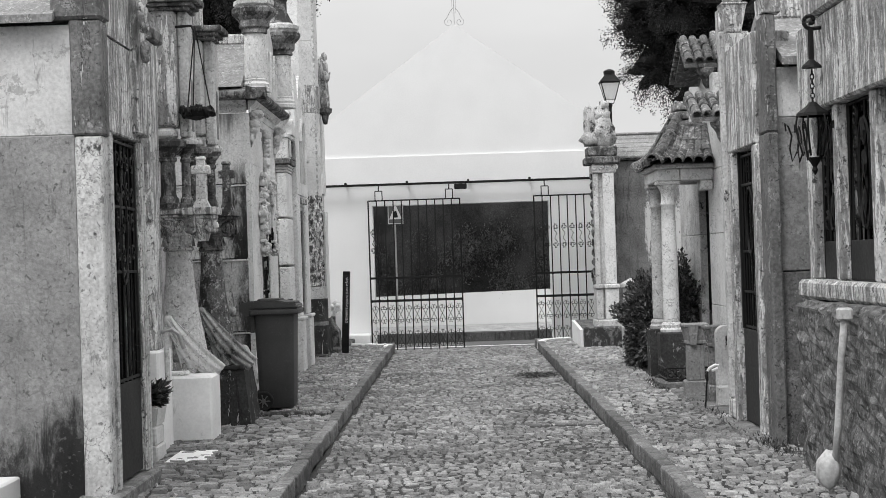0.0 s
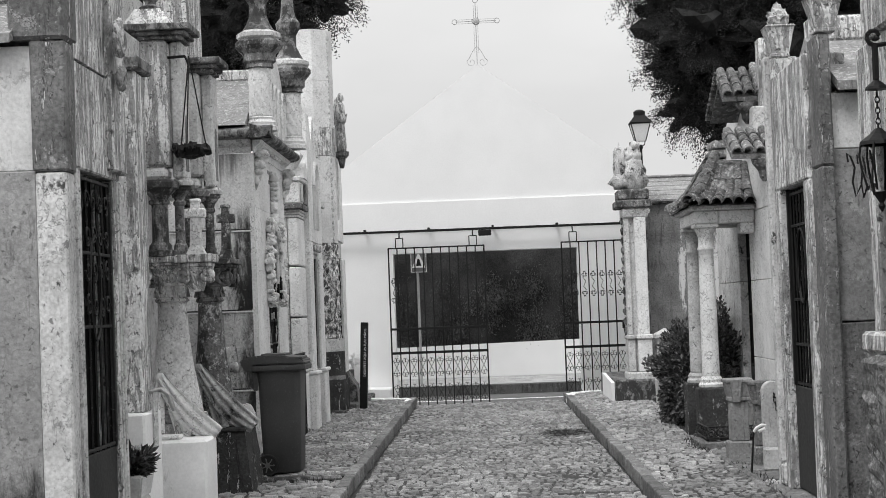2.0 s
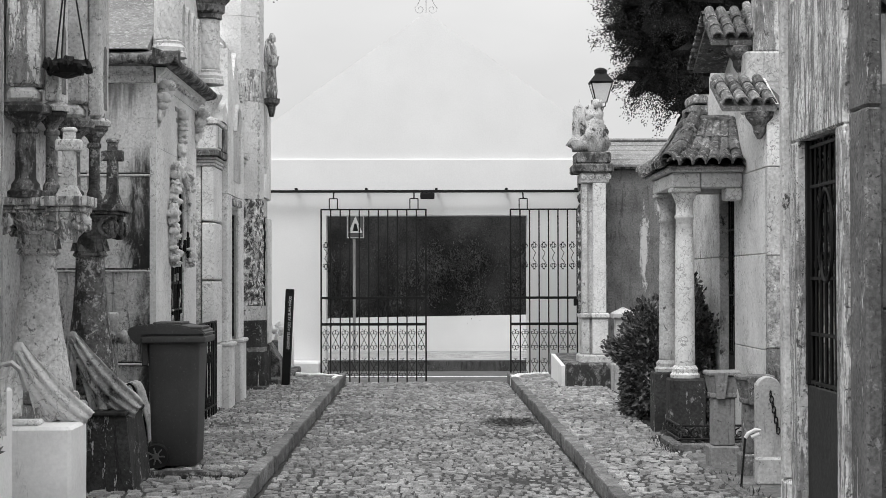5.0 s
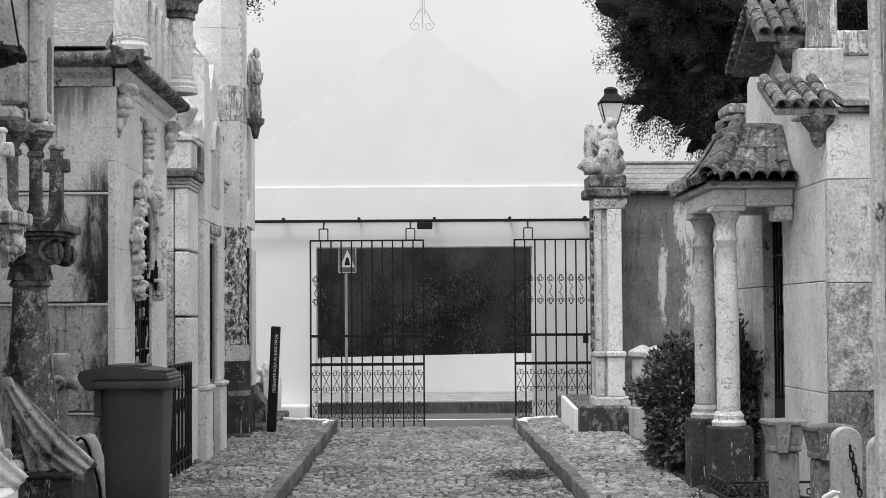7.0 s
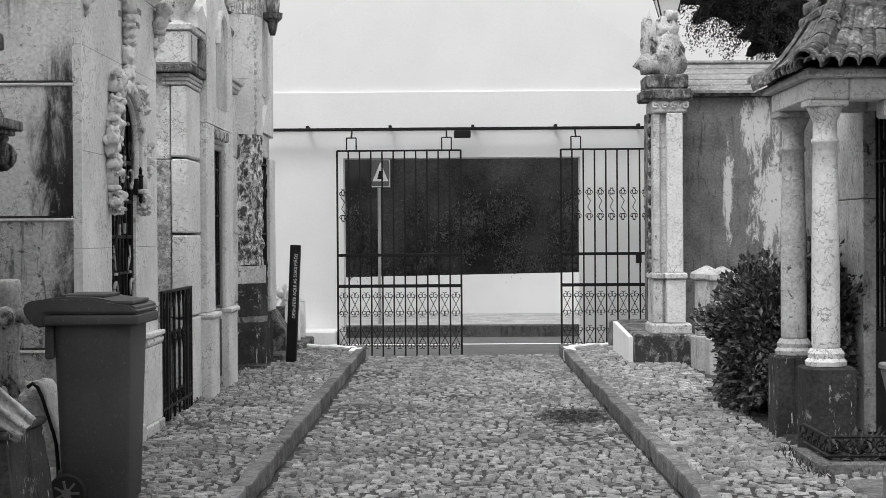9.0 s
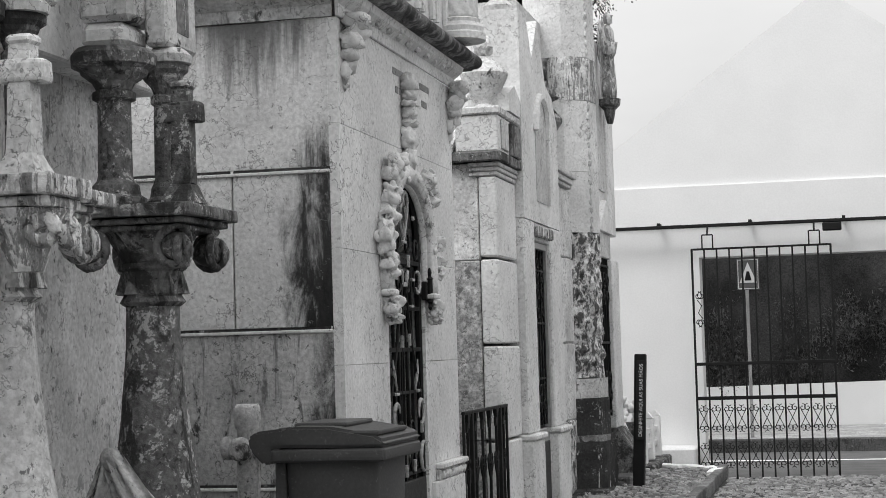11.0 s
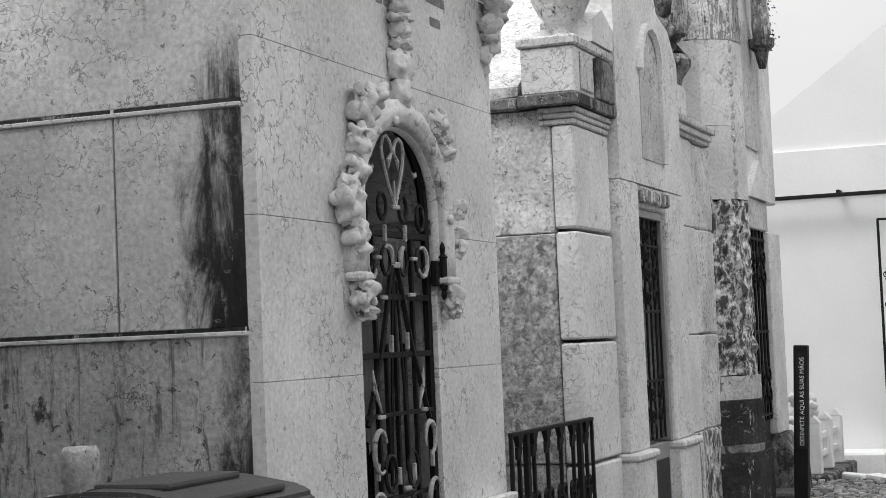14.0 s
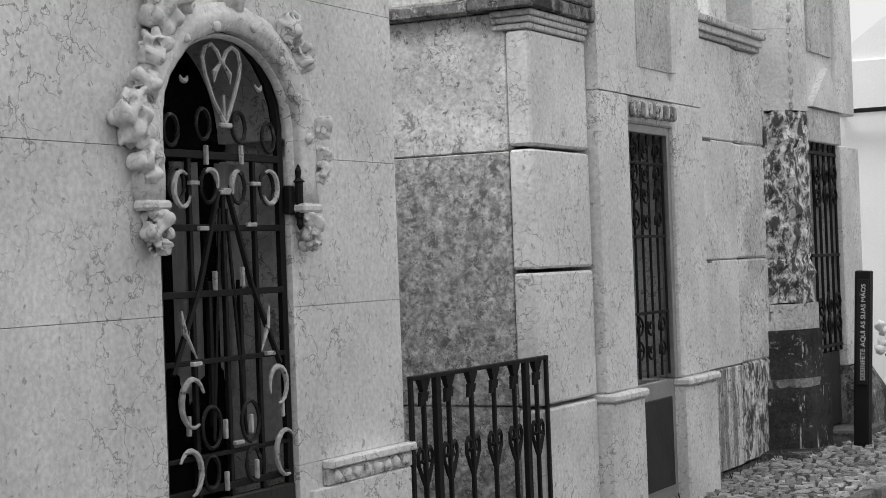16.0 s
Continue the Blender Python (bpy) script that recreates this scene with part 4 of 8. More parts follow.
        part(name, bm, M_LIME, t, smooth=True)
    for k, (y, z, ry, rz) in enumerate(((14.32, 2.44, 0.07, 0.075), (14.27, 2.31, 0.05, 0.05), (14.15, 2.07, 0.08, 0.085), (14.21, 1.92, 0.05, 0.06), (14.42, 2.5, 0.06, 0.04), (15.11, 2.46, 0.045, 0.06), (15.19, 2.36, 0.03, 0.045), (15.31, 2.09, 0.02, 0.04), (15.29, 2.0, 0.018, 0.03), (15.27, 1.92, 0.025, 0.04), (14.2, 2.18, 0.05, 0.05))):
        carving("carved_leaf", y, z, ry, rz, k + 3)
    for k, (y, z, r) in enumerate(((14.44, 2.36, 0.016), (14.62, 2.42, 0.02), (14.85, 2.44, 0.02), (15.03, 2.33, 0.018), (15.13, 2.2, 0.022), (15.2, 2.05, 0.022))):
        part("bead", blob(B(), (X + 0.06, y, z), (0.014, r, r), 0.2, 3, 2, k), M_LIME, t, smooth=True)
    for y in (yc - rb, yc + rb - 0.015):
        part("corbel_plate", boxb(X, X + 0.07, y - 0.068, y + 0.068, 1.765, 1.80, 0.01), M_LIME, t)
        carving("corbel", y, 1.715, 0.046, 0.05, int(y * 10))
        carving("corbel_drop", y, 1.645, 0.024, 0.03, int(y * 11))
    for z, r, h in ((2.55, 0.06, 0.07), (2.66, 0.09, 0.075), (2.755, 0.05, 0.03), (2.81, 0.055, 0.05), (2.86, 0.085, 0.022), (2.91, 0.05, 0.04), (2.985, 0.075, 0.06)):
        bm = blob(B(), (X + 0.035, yc + 0.02, z), (0.05, r, h), 0.2, 3, 3, z)
        bm.normal_update()
        for v in bm.verts:
            v.co += v.normal * 0.02 * (abs(noise.fractal(v.co * 30, 0.7, 2.2, 3)) * 1.5 - 0.5)
        part("finial_knop", bm, M_LIME, t, smooth=True)
    # inscription: plain bars, not readable words
    for za, y0, y1 in ((3.03, 14.55, 14.78), (3.03, 14.82, 15.12), (3.03, 15.16, 15.38), (2.93, 14.6, 14.66), (2.93, 14.68, 14.8), (2.93, 15.2, 15.32)):
        part("inscription_bar", boxb(X, X + 0.003, y0, y1, za - 0.022, za + 0.016, 0), M_PLASTER_GREY, t)
    # cornice on brackets
    prof = [(0.0, 3.262), (0.1, 3.262), (0.115, 3.272)] + [(0.125 + 0.05 * math.cos(q), 3.315 + 0.045 * math.sin(q)) for q in np.linspace(-1.2, 1.5, 9)] + [(0.05, 3.385), (0.0, 3.40)]
    low = [(0.0, 3.132), (0.015, 3.132), (0.02, 3.19), (0.07, 3.225), (0.085, 3.26), (0.0, 3.26)]
    part("frieze", prism(B(), [(X + o, z) for o, z in low], "y", Y0 - 0.02, Y1 + 0.05), M_LIME, t)
    part("frieze", prism(B(), [(Y0 - o, z) for o, z in low], "x", -4.7, X - 0.02), M_LIME_STAIN, t)
    part("cornice", prism(B(), [(X + o, z) for o, z in prof], "y", Y0 - 0.2, Y1 + 0.2), M_LIME_DARK, t)
    part("cornice", prism(B(), [(Y0 - o, z) for o, z in prof], "x", -4.7, X + 0.2), M_LIME_DARK, t)
    for y in (Y0 + 0.12, Y1 - 0.05):
        for k in range(7):
            part("carved_leaf", blob(B(), (X + 0.07 - 0.012 * k, y + 0.03 * math.sin(k * 2.1), 3.12 - 0.05 * k), (0.075 - 0.008 * k, 0.09 - 0.009 * k, 0.05), 0.45, 3, 2, k + y), M_LIME, t, smooth=True)
    for y in np.arange(Y0 + 0.4, Y1 - 0.2, 0.21):
        part("bud", blob(B(), (X + 0.05, y, 3.2), 0.02, 0.3, 3, 2, y), M_LIME_STAIN, t)
    # roof slabs rising to a ridge
    part("roof", prism(B(), [(Y0 - 0.12, 3.40), (14.7, 4.05), (Y1 + 0.12, 3.40)], "x", -4.7, X - 0.06), M_ROOF_SLAB, t, "lichened stone roof slope")
    part("roof_ridge", boxb(-4.7, X - 0.1, 14.6, 14.82, 4.0, 4.12, 0.02), M_LIME_OLD, t)
    part("gable", prism(B(), [(Y0 + 0.15, 3.40), (Y1 - 0.15, 3.40), (Y1 - 0.35, 4.0), (14.72, 4.5), (Y0 + 0.35, 4.0)], "x", X - 0.055, X + 0.07), M_LIME, t)
    # barley-sugar corner shafts with spires
    for xs, y in ((-1.55, Y0 + 0.18), (-1.47, Y1 - 0.33)):
        s = thing("corner_spire", (xs, y, 3.37), "twisted stone shaft with a crocketed spire")
        s.parent, s.location = t, Vector((xs, y, 3.37)) - t.location
        part("base", lathe(B(), [(0.16, 3.36), (0.16, 3.40), (0.145, 3.41), (0.15, 3.44), (0.135, 3.455), (0.125, 3.47), (0.13, 3.49), (0.112, 3.50)], xs, y, 28), M_LIME, s)
        part("shaft", lathe(B(), [(0.112, z) for z in np.linspace(3.50, 3.98, 26)], xs, y, 48, 2.2, 9, 0.05), M_LIME, s, smooth=True)
        part("capital", rough_up(lathe(B(), [(0.115, 3.98), (0.14, 3.99), (0.135, 4.03), (0.16, 4.05), (0.165, 4.12), (0.215, 4.17), (0.235, 4.20), (0.235, 4.24), (0.2, 4.27)], xs, y, 32), 0.005, 16), M_LIME_DARK, s)
        part("collar", lathe(B(), [(0.2, 4.27), (0.22, 4.29), (0.22, 4.33), (0.16, 4.36)], xs, y, 8), M_LIME_STAIN, s)
        part("spire", rough_up(lathe(B(), [(0.16, 4.36), (0.12, 4.42), (0.09, 4.50), (0.085, 4.62), (0.13, 4.70), (0.14, 4.76), (0.09, 4.82), (0.075, 4.9), (0.05, 5.2), (0.07, 5.26), (0.07, 5.32), (0.03, 5.4), (0.02, 5.55)], xs, y, 20), 0.005, 14), M_LIME_DARK, s)
    # arcaded parapet between the shafts, over the cornice
    for k in range(5):
        yk = Y0 + 0.55 + 0.34 * k
        bm = tube(B(), [(X + 0.085, yk - 0.12, 3.42), (X + 0.085, yk - 0.12, 3.78)] + [(X + 0.085, yk - 0.12 * math.cos(q), 3.78 + 0.16 * math.sin(q)) for q in np.linspace(0.3, 2.84, 7)] + [(X + 0.085, yk + 0.12, 3.78), (X + 0.085, yk + 0.12, 3.42)], 0.022, 6)
        part("blind_arch", bm, M_LIME, t)
    # arched iron door with curtains behind
    d = thing("arched_door", (X - 0.12, yc, 0.2), "black wrought iron arched door with scrollwork over glass", "door")
    d.parent, d.location = t, Vector((X - 0.12, yc, 0.2)) - t.location
    xd = X - 0.035
    part("kick_panel", boxb(xd - 0.02, xd + 0.02, ya + 0.005, yb - 0.005, 0.2, 0.74, 0.006), M_DOOR_PANEL, d)
    part("arch_frame", tube(B(), [(xd, ya + 0.02, 0.74), (xd, ya + 0.02, sp)] + [(xd, yc - (ra - 0.02) * math.cos(q), sp + (ra - 0.02) * math.sin(q)) for q in np.linspace(0.1, 3.04, 13)] + [(xd, yb - 0.02, sp), (xd, yb - 0.02, 0.74)], 0.02, 6), M_IRON, d)
    for y, za, zb in ((14.545, 0.74, 1.97), (14.645, 1.0, 1.52), (14.745, 0.74, 1.85), (14.835, 1.0, 1.52), (14.945, 0.74, 1.97)):
        part("bar", boxb(xd - 0.009, xd + 0.009, y - 0.010, y + 0.010, za, zb, 0.002), M_IRON, d)
    for z, w_ in ((0.78, 0.012), (0.9, 0.007), (1.235, 0.009), (1.475, 0.012), (1.71, 0.012), (1.97, 0.014)):
        part("crossbar", boxb(xd - 0.012, xd + 0.014, ya + 0.02, yb - 0.02, z - w_, z + w_, 0.002), M_IRON, d)
    xp = xd + 0.02
    for s in (-1, 1):
        part("brace", tube(B(), [(xd + 0.012, yc + s * 0.03, 1.84), (xd + 0.012, yc + s * 0.16, 1.5), (xd + 0.012, yc + s * 0.33, 1.2)], 0.012, 5), M_IRON, d)
        part("heart", tube(B(), [(xp, 14.755, 2.085), (xp, 14.745 + s * 0.06, 2.17), (xp, 14.745 + s * 0.105, 2.26), (xp, 14.745 + s * 0.118, 2.315), (xp, 14.745 + s * 0.1, 2.355), (xp, 14.745 + s * 0.065, 2.37), (xp, 14.745 + s * 0.03, 2.35), (xp, 14.745 + s * 0.004, 2.31)], 0.0085, 6), M_WORN_IRON, d, "pale worn heart scroll")
        part("heart_leaf", tube(B(), [(xp, 14.745 + s * 0.004, 2.31), (xp, 14.745 + s * 0.045, 2.27), (xp, 14.745 + s * 0.05, 2.235)], [0.006, 0.012, 0.003], 6), M_WORN_IRON, d, "pale worn leaf")
        part("crescent", tube(B(), [(xp, 14.745 + s * (0.23 + 0.022 * math.cos(q)), 2.245 - 0.02 * math.sin(q)) for q in np.linspace(0, math.pi, 7)], [0.002, 0.006, 0.009, 0.01, 0.009, 0.006, 0.002], 6), M_WORN_IRON, d, "pale worn crescent")
        # rows of rings behind
        for dy, z, r_ in ((0.11, 2.08, 0.055), (0.3, 2.05, 0.055), (0.09, 1.86, 0.06), (0.28, 1.86, 0.06), (0.12, 1.0, 0.075), (0.13, 0.84, 0.06)):
            part("ring", tube(B(), [(xp - 0.005, yc + s * (dy + r_ * 0.75 * math.cos(q)), z + r_ * math.sin(q)) for q in np.linspace(0, 6.28, 17)], 0.008, 5), M_IRON_OLD, d)
        part("ray", tube(B(), [(xd + 0.01, yc + s * 0.02, 1.78), (xd + 0.01, yc + s * 0.1, 0.95)], 0.007, 5), M_IRON, d)
    # raised curls and collars, rubbed pale
    for cy_, cz_, rr, q0, q1 in ((14.476, 1.844, 0.062, 1.0, 5.9), (14.643, 1.862, 0.055, -0.2, 2.2), (14.818, 1.862, 0.055, 1.5, 3.7), (15.02, 1.862, 0.062, -2.6, 2.1), (14.496, 1.095, 0.085, 0.4, 5.2), (15.029, 1.118, 0.07, -1.6, 3.6), (14.466, 0.853, 0.08, -1.4, 2.6), (15.069, 0.861, 0.085, 0.8, 5.0)):
        n_ = 14
        part("curl", tube(B(), [(xp + 0.006, cy_ + 0.8 * rr * math.cos(q), cz_ + rr * math.sin(q)) for q in np.linspace(q0, q1, n_)], [0.004 + 0.008 * math.sin((k + 0.5) / n_ * math.pi) for k in range(n_)], 6), M_WORN_IRON, d, "pale worn curl")
    for cy_, cz_, hor in ((14.552, 1.868, 1), (14.745, 1.846, 1), (14.935, 1.873, 1), (14.632, 1.969, 0), (14.849, 1.977, 0), (14.599, 1.707, 1), (14.899, 1.721, 1), (14.53, 1.231, 1), (14.99, 1.24, 1), (14.475, 1.018, 0), (14.692, 0.986, 0), (14.852, 0.99, 0), (15.06, 1.03, 0), (14.69, 0.8, 0), (14.88, 0.82, 0), (14.77, 0.93, 1), (14.66, 1.52, 0), (14.83, 1.53, 0)):
        a_, b_ = (0.028, 0.008) if hor else (0.007, 0.035)
        part("collar", boxb(xd + 0.01, xd + 0.028, cy_ - a_, cy_ + a_, cz_ - b_, cz_ + b_, 0.003), M_WORN_IRON, d, "pale worn collar")
    for s in (-1, 1):
        part("leaf_blade", tube(B(), [(xp, yc + s * 0.27 - 0.01, 1.42), (xp, yc + s * 0.255 - 0.01, 1.34), (xp, yc + s * 0.2, 1.25)], [0.003, 0.011, 0.003], 6), M_WORN_IRON, d, "pale worn leaf blade")
    part("heart_foot", boxb(xp - 0.01, xp + 0.01, 14.72, 14.79, 2.072, 2.09, 0.004), M_WORN_IRON, d, "pale worn bar")
    part("heart_stem", tube(B(), [(xp, 14.75, 2.09), (xp, 14.75, 2.19)], 0.007, 6), M_WORN_IRON, d, "pale worn stem")
    part("heart_knot", blob(B(), (xp + 0.004, 14.745, 2.31), (0.01, 0.014, 0.012), 0.1, 3, 2), M_WORN_IRON, d, "pale worn knot")
    part("collar", boxb(xd + 0.01, xd + 0.028, yc - 0.03, yc + 0.03, 1.83, 1.846, 0.003), M_WORN_IRON, d, "pale worn collar")
    part("pane", prism(B(), [(ya + 0.01, 0.74), (yb - 0.01, 0.74), (yb - 0.01, sp)] + [(yc + (ra - 0.012) * math.cos(q), sp + (ra - 0.012) * math.sin(q)) for q in np.linspace(0.1, 3.04, 13)] + [(ya + 0.01, sp)], "x", xd - 0.05, xd - 0.045), M_GLASS, d)
    # the dark behind the glass is this sheet's own black
    part("backing", boxb(X - 0.33, X - 0.325, ya - 0.05, yb + 0.05, 0.2, 2.5, 0), M_SHADE_IN, t, "near-black sheet painted as the interior's shade")
    for y0, y1 in ((14.53, 14.70), (14.80, 14.95)):
        bm = B()
        vs = []
        for i in range(13):
            f = i / 12
            vs.append([bm.verts.new((X - 0.105 + 0.010 * math.sin(f * 22), y0 + (y1 - y0) * f, z)) for z in (1.2 - 0.12 * (1 - abs(2 * f - 1)), 1.95)])
        for a_, b_ in zip(vs, vs[1:]):
            bm.faces.new((a_[0], b_[0], b_[1], a_[1]))
        bmesh.ops.solidify(bm, geom=bm.faces[:], thickness=0.004)
        part("curtain", bm, M_CLOTH, d, "white hanging curtain strip", smooth=True)
    part("hinge", lathe(B(), [(0.004, 1.70), (0.014, 1.72), (0.01, 1.74), (0.018, 1.75), (0.018, 1.88), (0.024, 1.885), (0.01, 1.9), (0.014, 1.925), (0.004, 1.95)], X + 0.03, yb + 0.02, 10), M_IRON, d)
    part("hinge_leaf", boxb(X - 0.01, X + 0.02, yb - 0.03, yb + 0.02, 1.76, 1.87, 0.004), M_IRON, d)


tomb_c()


def tomb_d():
    t = thing("mausoleum", (-3.0, 18.6, 0), "narrow limestone chapel tomb with gabled front and pebbled side", "mausoleum", "family tombs")
    X = -1.62
    part("core", boxb(-4.7, X - 0.4, 17.42, 19.9, 0, 2.8, 0), M_LIME_STAIN, t)
    part("side_slab", boxb(-4.7, X - 0.14, 17.37, 17.45, 2.105, 2.80, 0.006), M_LIME_SPOT, t, "spotted pale slab")
    part("side_slab", boxb(-4.7, X - 0.14, 17.365, 17.45, 0.82, 2.10, 0.006), M_BRECCIA, t, "pebbled breccia slab")
    part("side_slab", boxb(-4.7, X - 0.14, 17.37, 17.45, 0.0, 0.815, 0.006), M_BRECCIA, t)
    for za, zb in ((0.1, 0.80), (0.82, 1.485), (1.505, 2.105), (2.125, 2.70)):
        part("corner_stone", boxb(X - 0.13, X, 17.35, 18.06, za, zb, 0.012), M_LIME, t)
    part("side_cornice", boxb(-4.7, X - 0.3, 17.29, 17.5, 2.803, 2.87, 0.01), M_LIME_DARK, t)
    for k, r_ in enumerate((0.008, 0.018, 0.03)):
        part("corner_capital", boxb(X - 0.2, X + r_, 17.35 - r_, 18.06, 2.705 + 0.033 * k, 2.735 + 0.033 * k, 0.006), M_LIME_STAIN, t)
    part("corner_slab", boxb(X - 0.297, X + 0.055, 17.27, 18.10, 2.806, 2.875, 0.008), M_LIME_DARK, t)
    part("pedestal", boxb(X - 0.28, X + 0.03, 17.31, 18.07, 2.878, 3.14, 0.008), M_LIME, t)
    part("pedestal_panel", boxb(X + 0.03, X + 0.045, 17.42, 17.66, 2.9, 3.12, 0.008), M_LIME_STAIN, t)
    part("pedestal_panel", boxb(X + 0.03, X + 0.06, 17.7, 18.05, 2.88, 3.12, 0.008), M_LIME_DARK, t)
    part("pedestal_cap", boxb(X - 0.3, X + 0.05, 17.29, 18.09, 3.142, 3.20, 0.01), M_LIME_STAIN, t)
    part("pedestal_gable", prism(B(), [(17.62, 3.203), (18.06, 3.203), (18.06, 3.33), (17.84, 3.42), (17.62, 3.33)], "x", X - 0.25, X + 0.06), M_LIME, t)
    part("roof", rough_up(prism(B(), [(17.3, 2.872), (18.6, 3.69), (19.75, 2.93), (19.75, 2.98), (18.6, 3.79), (17.3, 2.93)], "x", -4.7, X - 0.3), 0.02, 7, 9), M_LIME_SPOT, t, "pale lumpy roof slope")
    part("roof_ridge", boxb(-4.7, X - 0.3, 18.5, 18.72, 3.8, 3.92, 0.02), M_LIME_OLD, t)
    # front with door case
    for y0, y1 in ((18.08, 18.5), (19.22, 19.72)):
        part("jamb", boxb(X - 0.4, X + 0.06, y0, y1, 0.82, 2.45, 0.012), M_LIME, t)
        part("jamb_base", boxb(X - 0.4, X + 0.09, y0 - 0.02, y1 + 0.02, 0.05, 0.77, 0.012), M_LIME, t)
        part("base_moulding", boxb(X - 0.4, X + 0.115, y0 - 0.03, y1 + 0.03, 0.772, 0.818, 0.012), M_LIME, t)
    part("door_lintel", boxb(X - 0.4, X + 0.05, 18.5, 19.22, 2.30, 2.45, 0.01), M_LIME_STAIN, t)
    for k in range(6):
        part("dentil", boxb(X + 0.05, X + 0.1, 18.53 + k * 0.115, 18.6 + k * 0.115, 2.33, 2.42, 0.012), M_LIME_OLD, t)
    front = [(18.08, 2.452), (19.72, 2.452), (19.72, 3.35), (19.5, 3.55), (19.2, 3.62), (18.9, 4.1), (18.6, 3.75), (18.4, 4.05), (18.08, 4.05)]
    part("gable_wall", prism(B(), front, "x", X - 0.35, X + 0.06), M_LIME, t)
    nic = [(18.62, 2.62), (19.18, 2.62)] + [(18.9 + 0.28 * math.cos(q), 3.18 + 0.3 * math.sin(q)) for q in np.linspace(0, math.pi, 9)]
    part("niche_moulding", tube(B(), [(X + 0.07, y, z) for y, z in nic[1:]], 0.035, 6), M_LIME, t)
    part("niche_panel", prism(B(), [(18.9 + (y - 18.9) * 0.88, z) for y, z in nic], "x", X + 0.06, X + 0.066), M_LIME_STAIN, t)
    part("finial_base", lathe(B(), [(0.1, 4.05), (0.12, 4.1), (0.06, 4.16), (0.08, 4.22), (0.045, 4.3)], X - 0.12, 18.24, 12), M_LIME_STAIN, t)
    part("finial_rod", lathe(B(), [(0.035, 4.3), (0.03, 4.9), (0.02, 5.0)], X - 0.12, 18.24, 8), M_LIME, t)
    part("finial_head", blob(B(), (X - 0.12, 19.35, 3.75), (0.1, 0.12, 0.17), 0.4, 3, 3, 3), M_LIME_DARK, t)
    d = thing("iron_door", (X - 0.15, 18.86, 0.1), "narrow dark iron door with scrolled grille", "door")
    d.parent, d.location = t, Vector((X - 0.15, 18.86, 0.1)) - t.location
    part("panel", boxb(X - 0.03, X + 0.01, 18.5, 19.22, 0.1, 0.82, 0.005), M_GALV, d)
    part("panel_inset", boxb(X + 0.01, X + 0.025, 18.6, 19.12, 0.2, 0.72, 0.005), M_DOOR_PANEL, d)
    part("frame", boxb(X - 0.03, X + 0.03, 18.5, 18.55, 0.822, 2.30, 0.004), M_GALV, d)
    part("frame", boxb(X - 0.03, X + 0.03, 19.17, 19.22, 0.822, 2.30, 0.004), M_GALV, d)
    part("frame", boxb(X - 0.03, X + 0.03, 18.55, 19.17, 2.25, 2.30, 0.004), M_GALV, d)
    rings = [(18.68 + 0.18 * i, z, 0.06, 1.57 + i, 1 if i % 2 else -1) for i in range(3) for z in (1.0, 1.14, 1.75, 1.9, 2.02, 2.15)]
    grille(d, X + 0.0, 18.57, 19.15, 0.85, 2.25, 5, rings, 0.008, (1.22, 1.66, 2.08), M_IRON)
    # painted-black sheet in place of a shaded room
    part("backing", boxb(X - 0.3, X - 0.29, 18.5, 19.22, 0.1, 2.3, 0), M_SHADE_IN, t, "near-black sheet painted as the interior's shade")
    urn((X - 0.12, 17.62, 3.203), 0.55, 0.17, M_LIME_STAIN, "stone urn with a flame lid on the tomb corner", "stone urns")


tomb_d()


def side_fence():
    f = thing("iron_fence", (-1.6, 16.7, 0.1), "low black iron fence closing the gap between two tombs", "fence")
    x = -1.6
    for y in (15.99, 16.22, 17.13, 17.37):
        r = 0.022 if y in (16.22, 17.13) else 0.014
        part("post", boxb(x - r * 0.6, x + r * 0.6, y - r, y + r, 0.1, 1.07, 0.003), M_IRON, f)
    for y in (16.1, 16.33, 16.55, 16.78, 17.0, 17.25):
        part("bar", boxb(x - 0.009, x + 0.009, y - 0.010, y + 0.010, 0.1, 1.05, 0.002), M_IRON, f)
        # tulip at the head, and a heart of two flat curls lower down
        bm = taper(B(), x, y, 1.0, 1.055, 0.02, 0.035, 0.03, 0.085)
        taper(bm, x, y - 0.015, 0.94, 1.0, 0.012, 0.05, 0.02, 0.03)
        taper(bm, x, y + 0.02, 0.96, 1.0, 0.012, 0.02, 0.02, 0.03)
        part("tulip", bm, M_IRON, f)
        for z in (0.69, 0.24):
            for s in (-1, 1):
                part("curl", tube(B(), [(x, y + s * 0.004, z - 0.1), (x, y + s * 0.03, z - 0.06), (x, y + s * 0.062, z), (x, y + s * 0.064, z + 0.045), (x, y + s * 0.045, z + 0.07), (x, y + s * 0.022, z + 0.055), (x, y + s * 0.02, z + 0.02), (x, y + s * 0.035, z + 0.01)], 0.0095, 5), M_IRON, f)
            part("knot", blob(B(), (x, y, z + 0.02), (0.014, 0.02, 0.035), 0.3, 3, 1, y), M_IRON, f)
    for z in (1.065, 0.2):
        part("rail", boxb(x - 0.012, x + 0.012, 15.98, 17.38, z - 0.010, z + 0.010, 0.003), M_IRON, f)


side_fence()


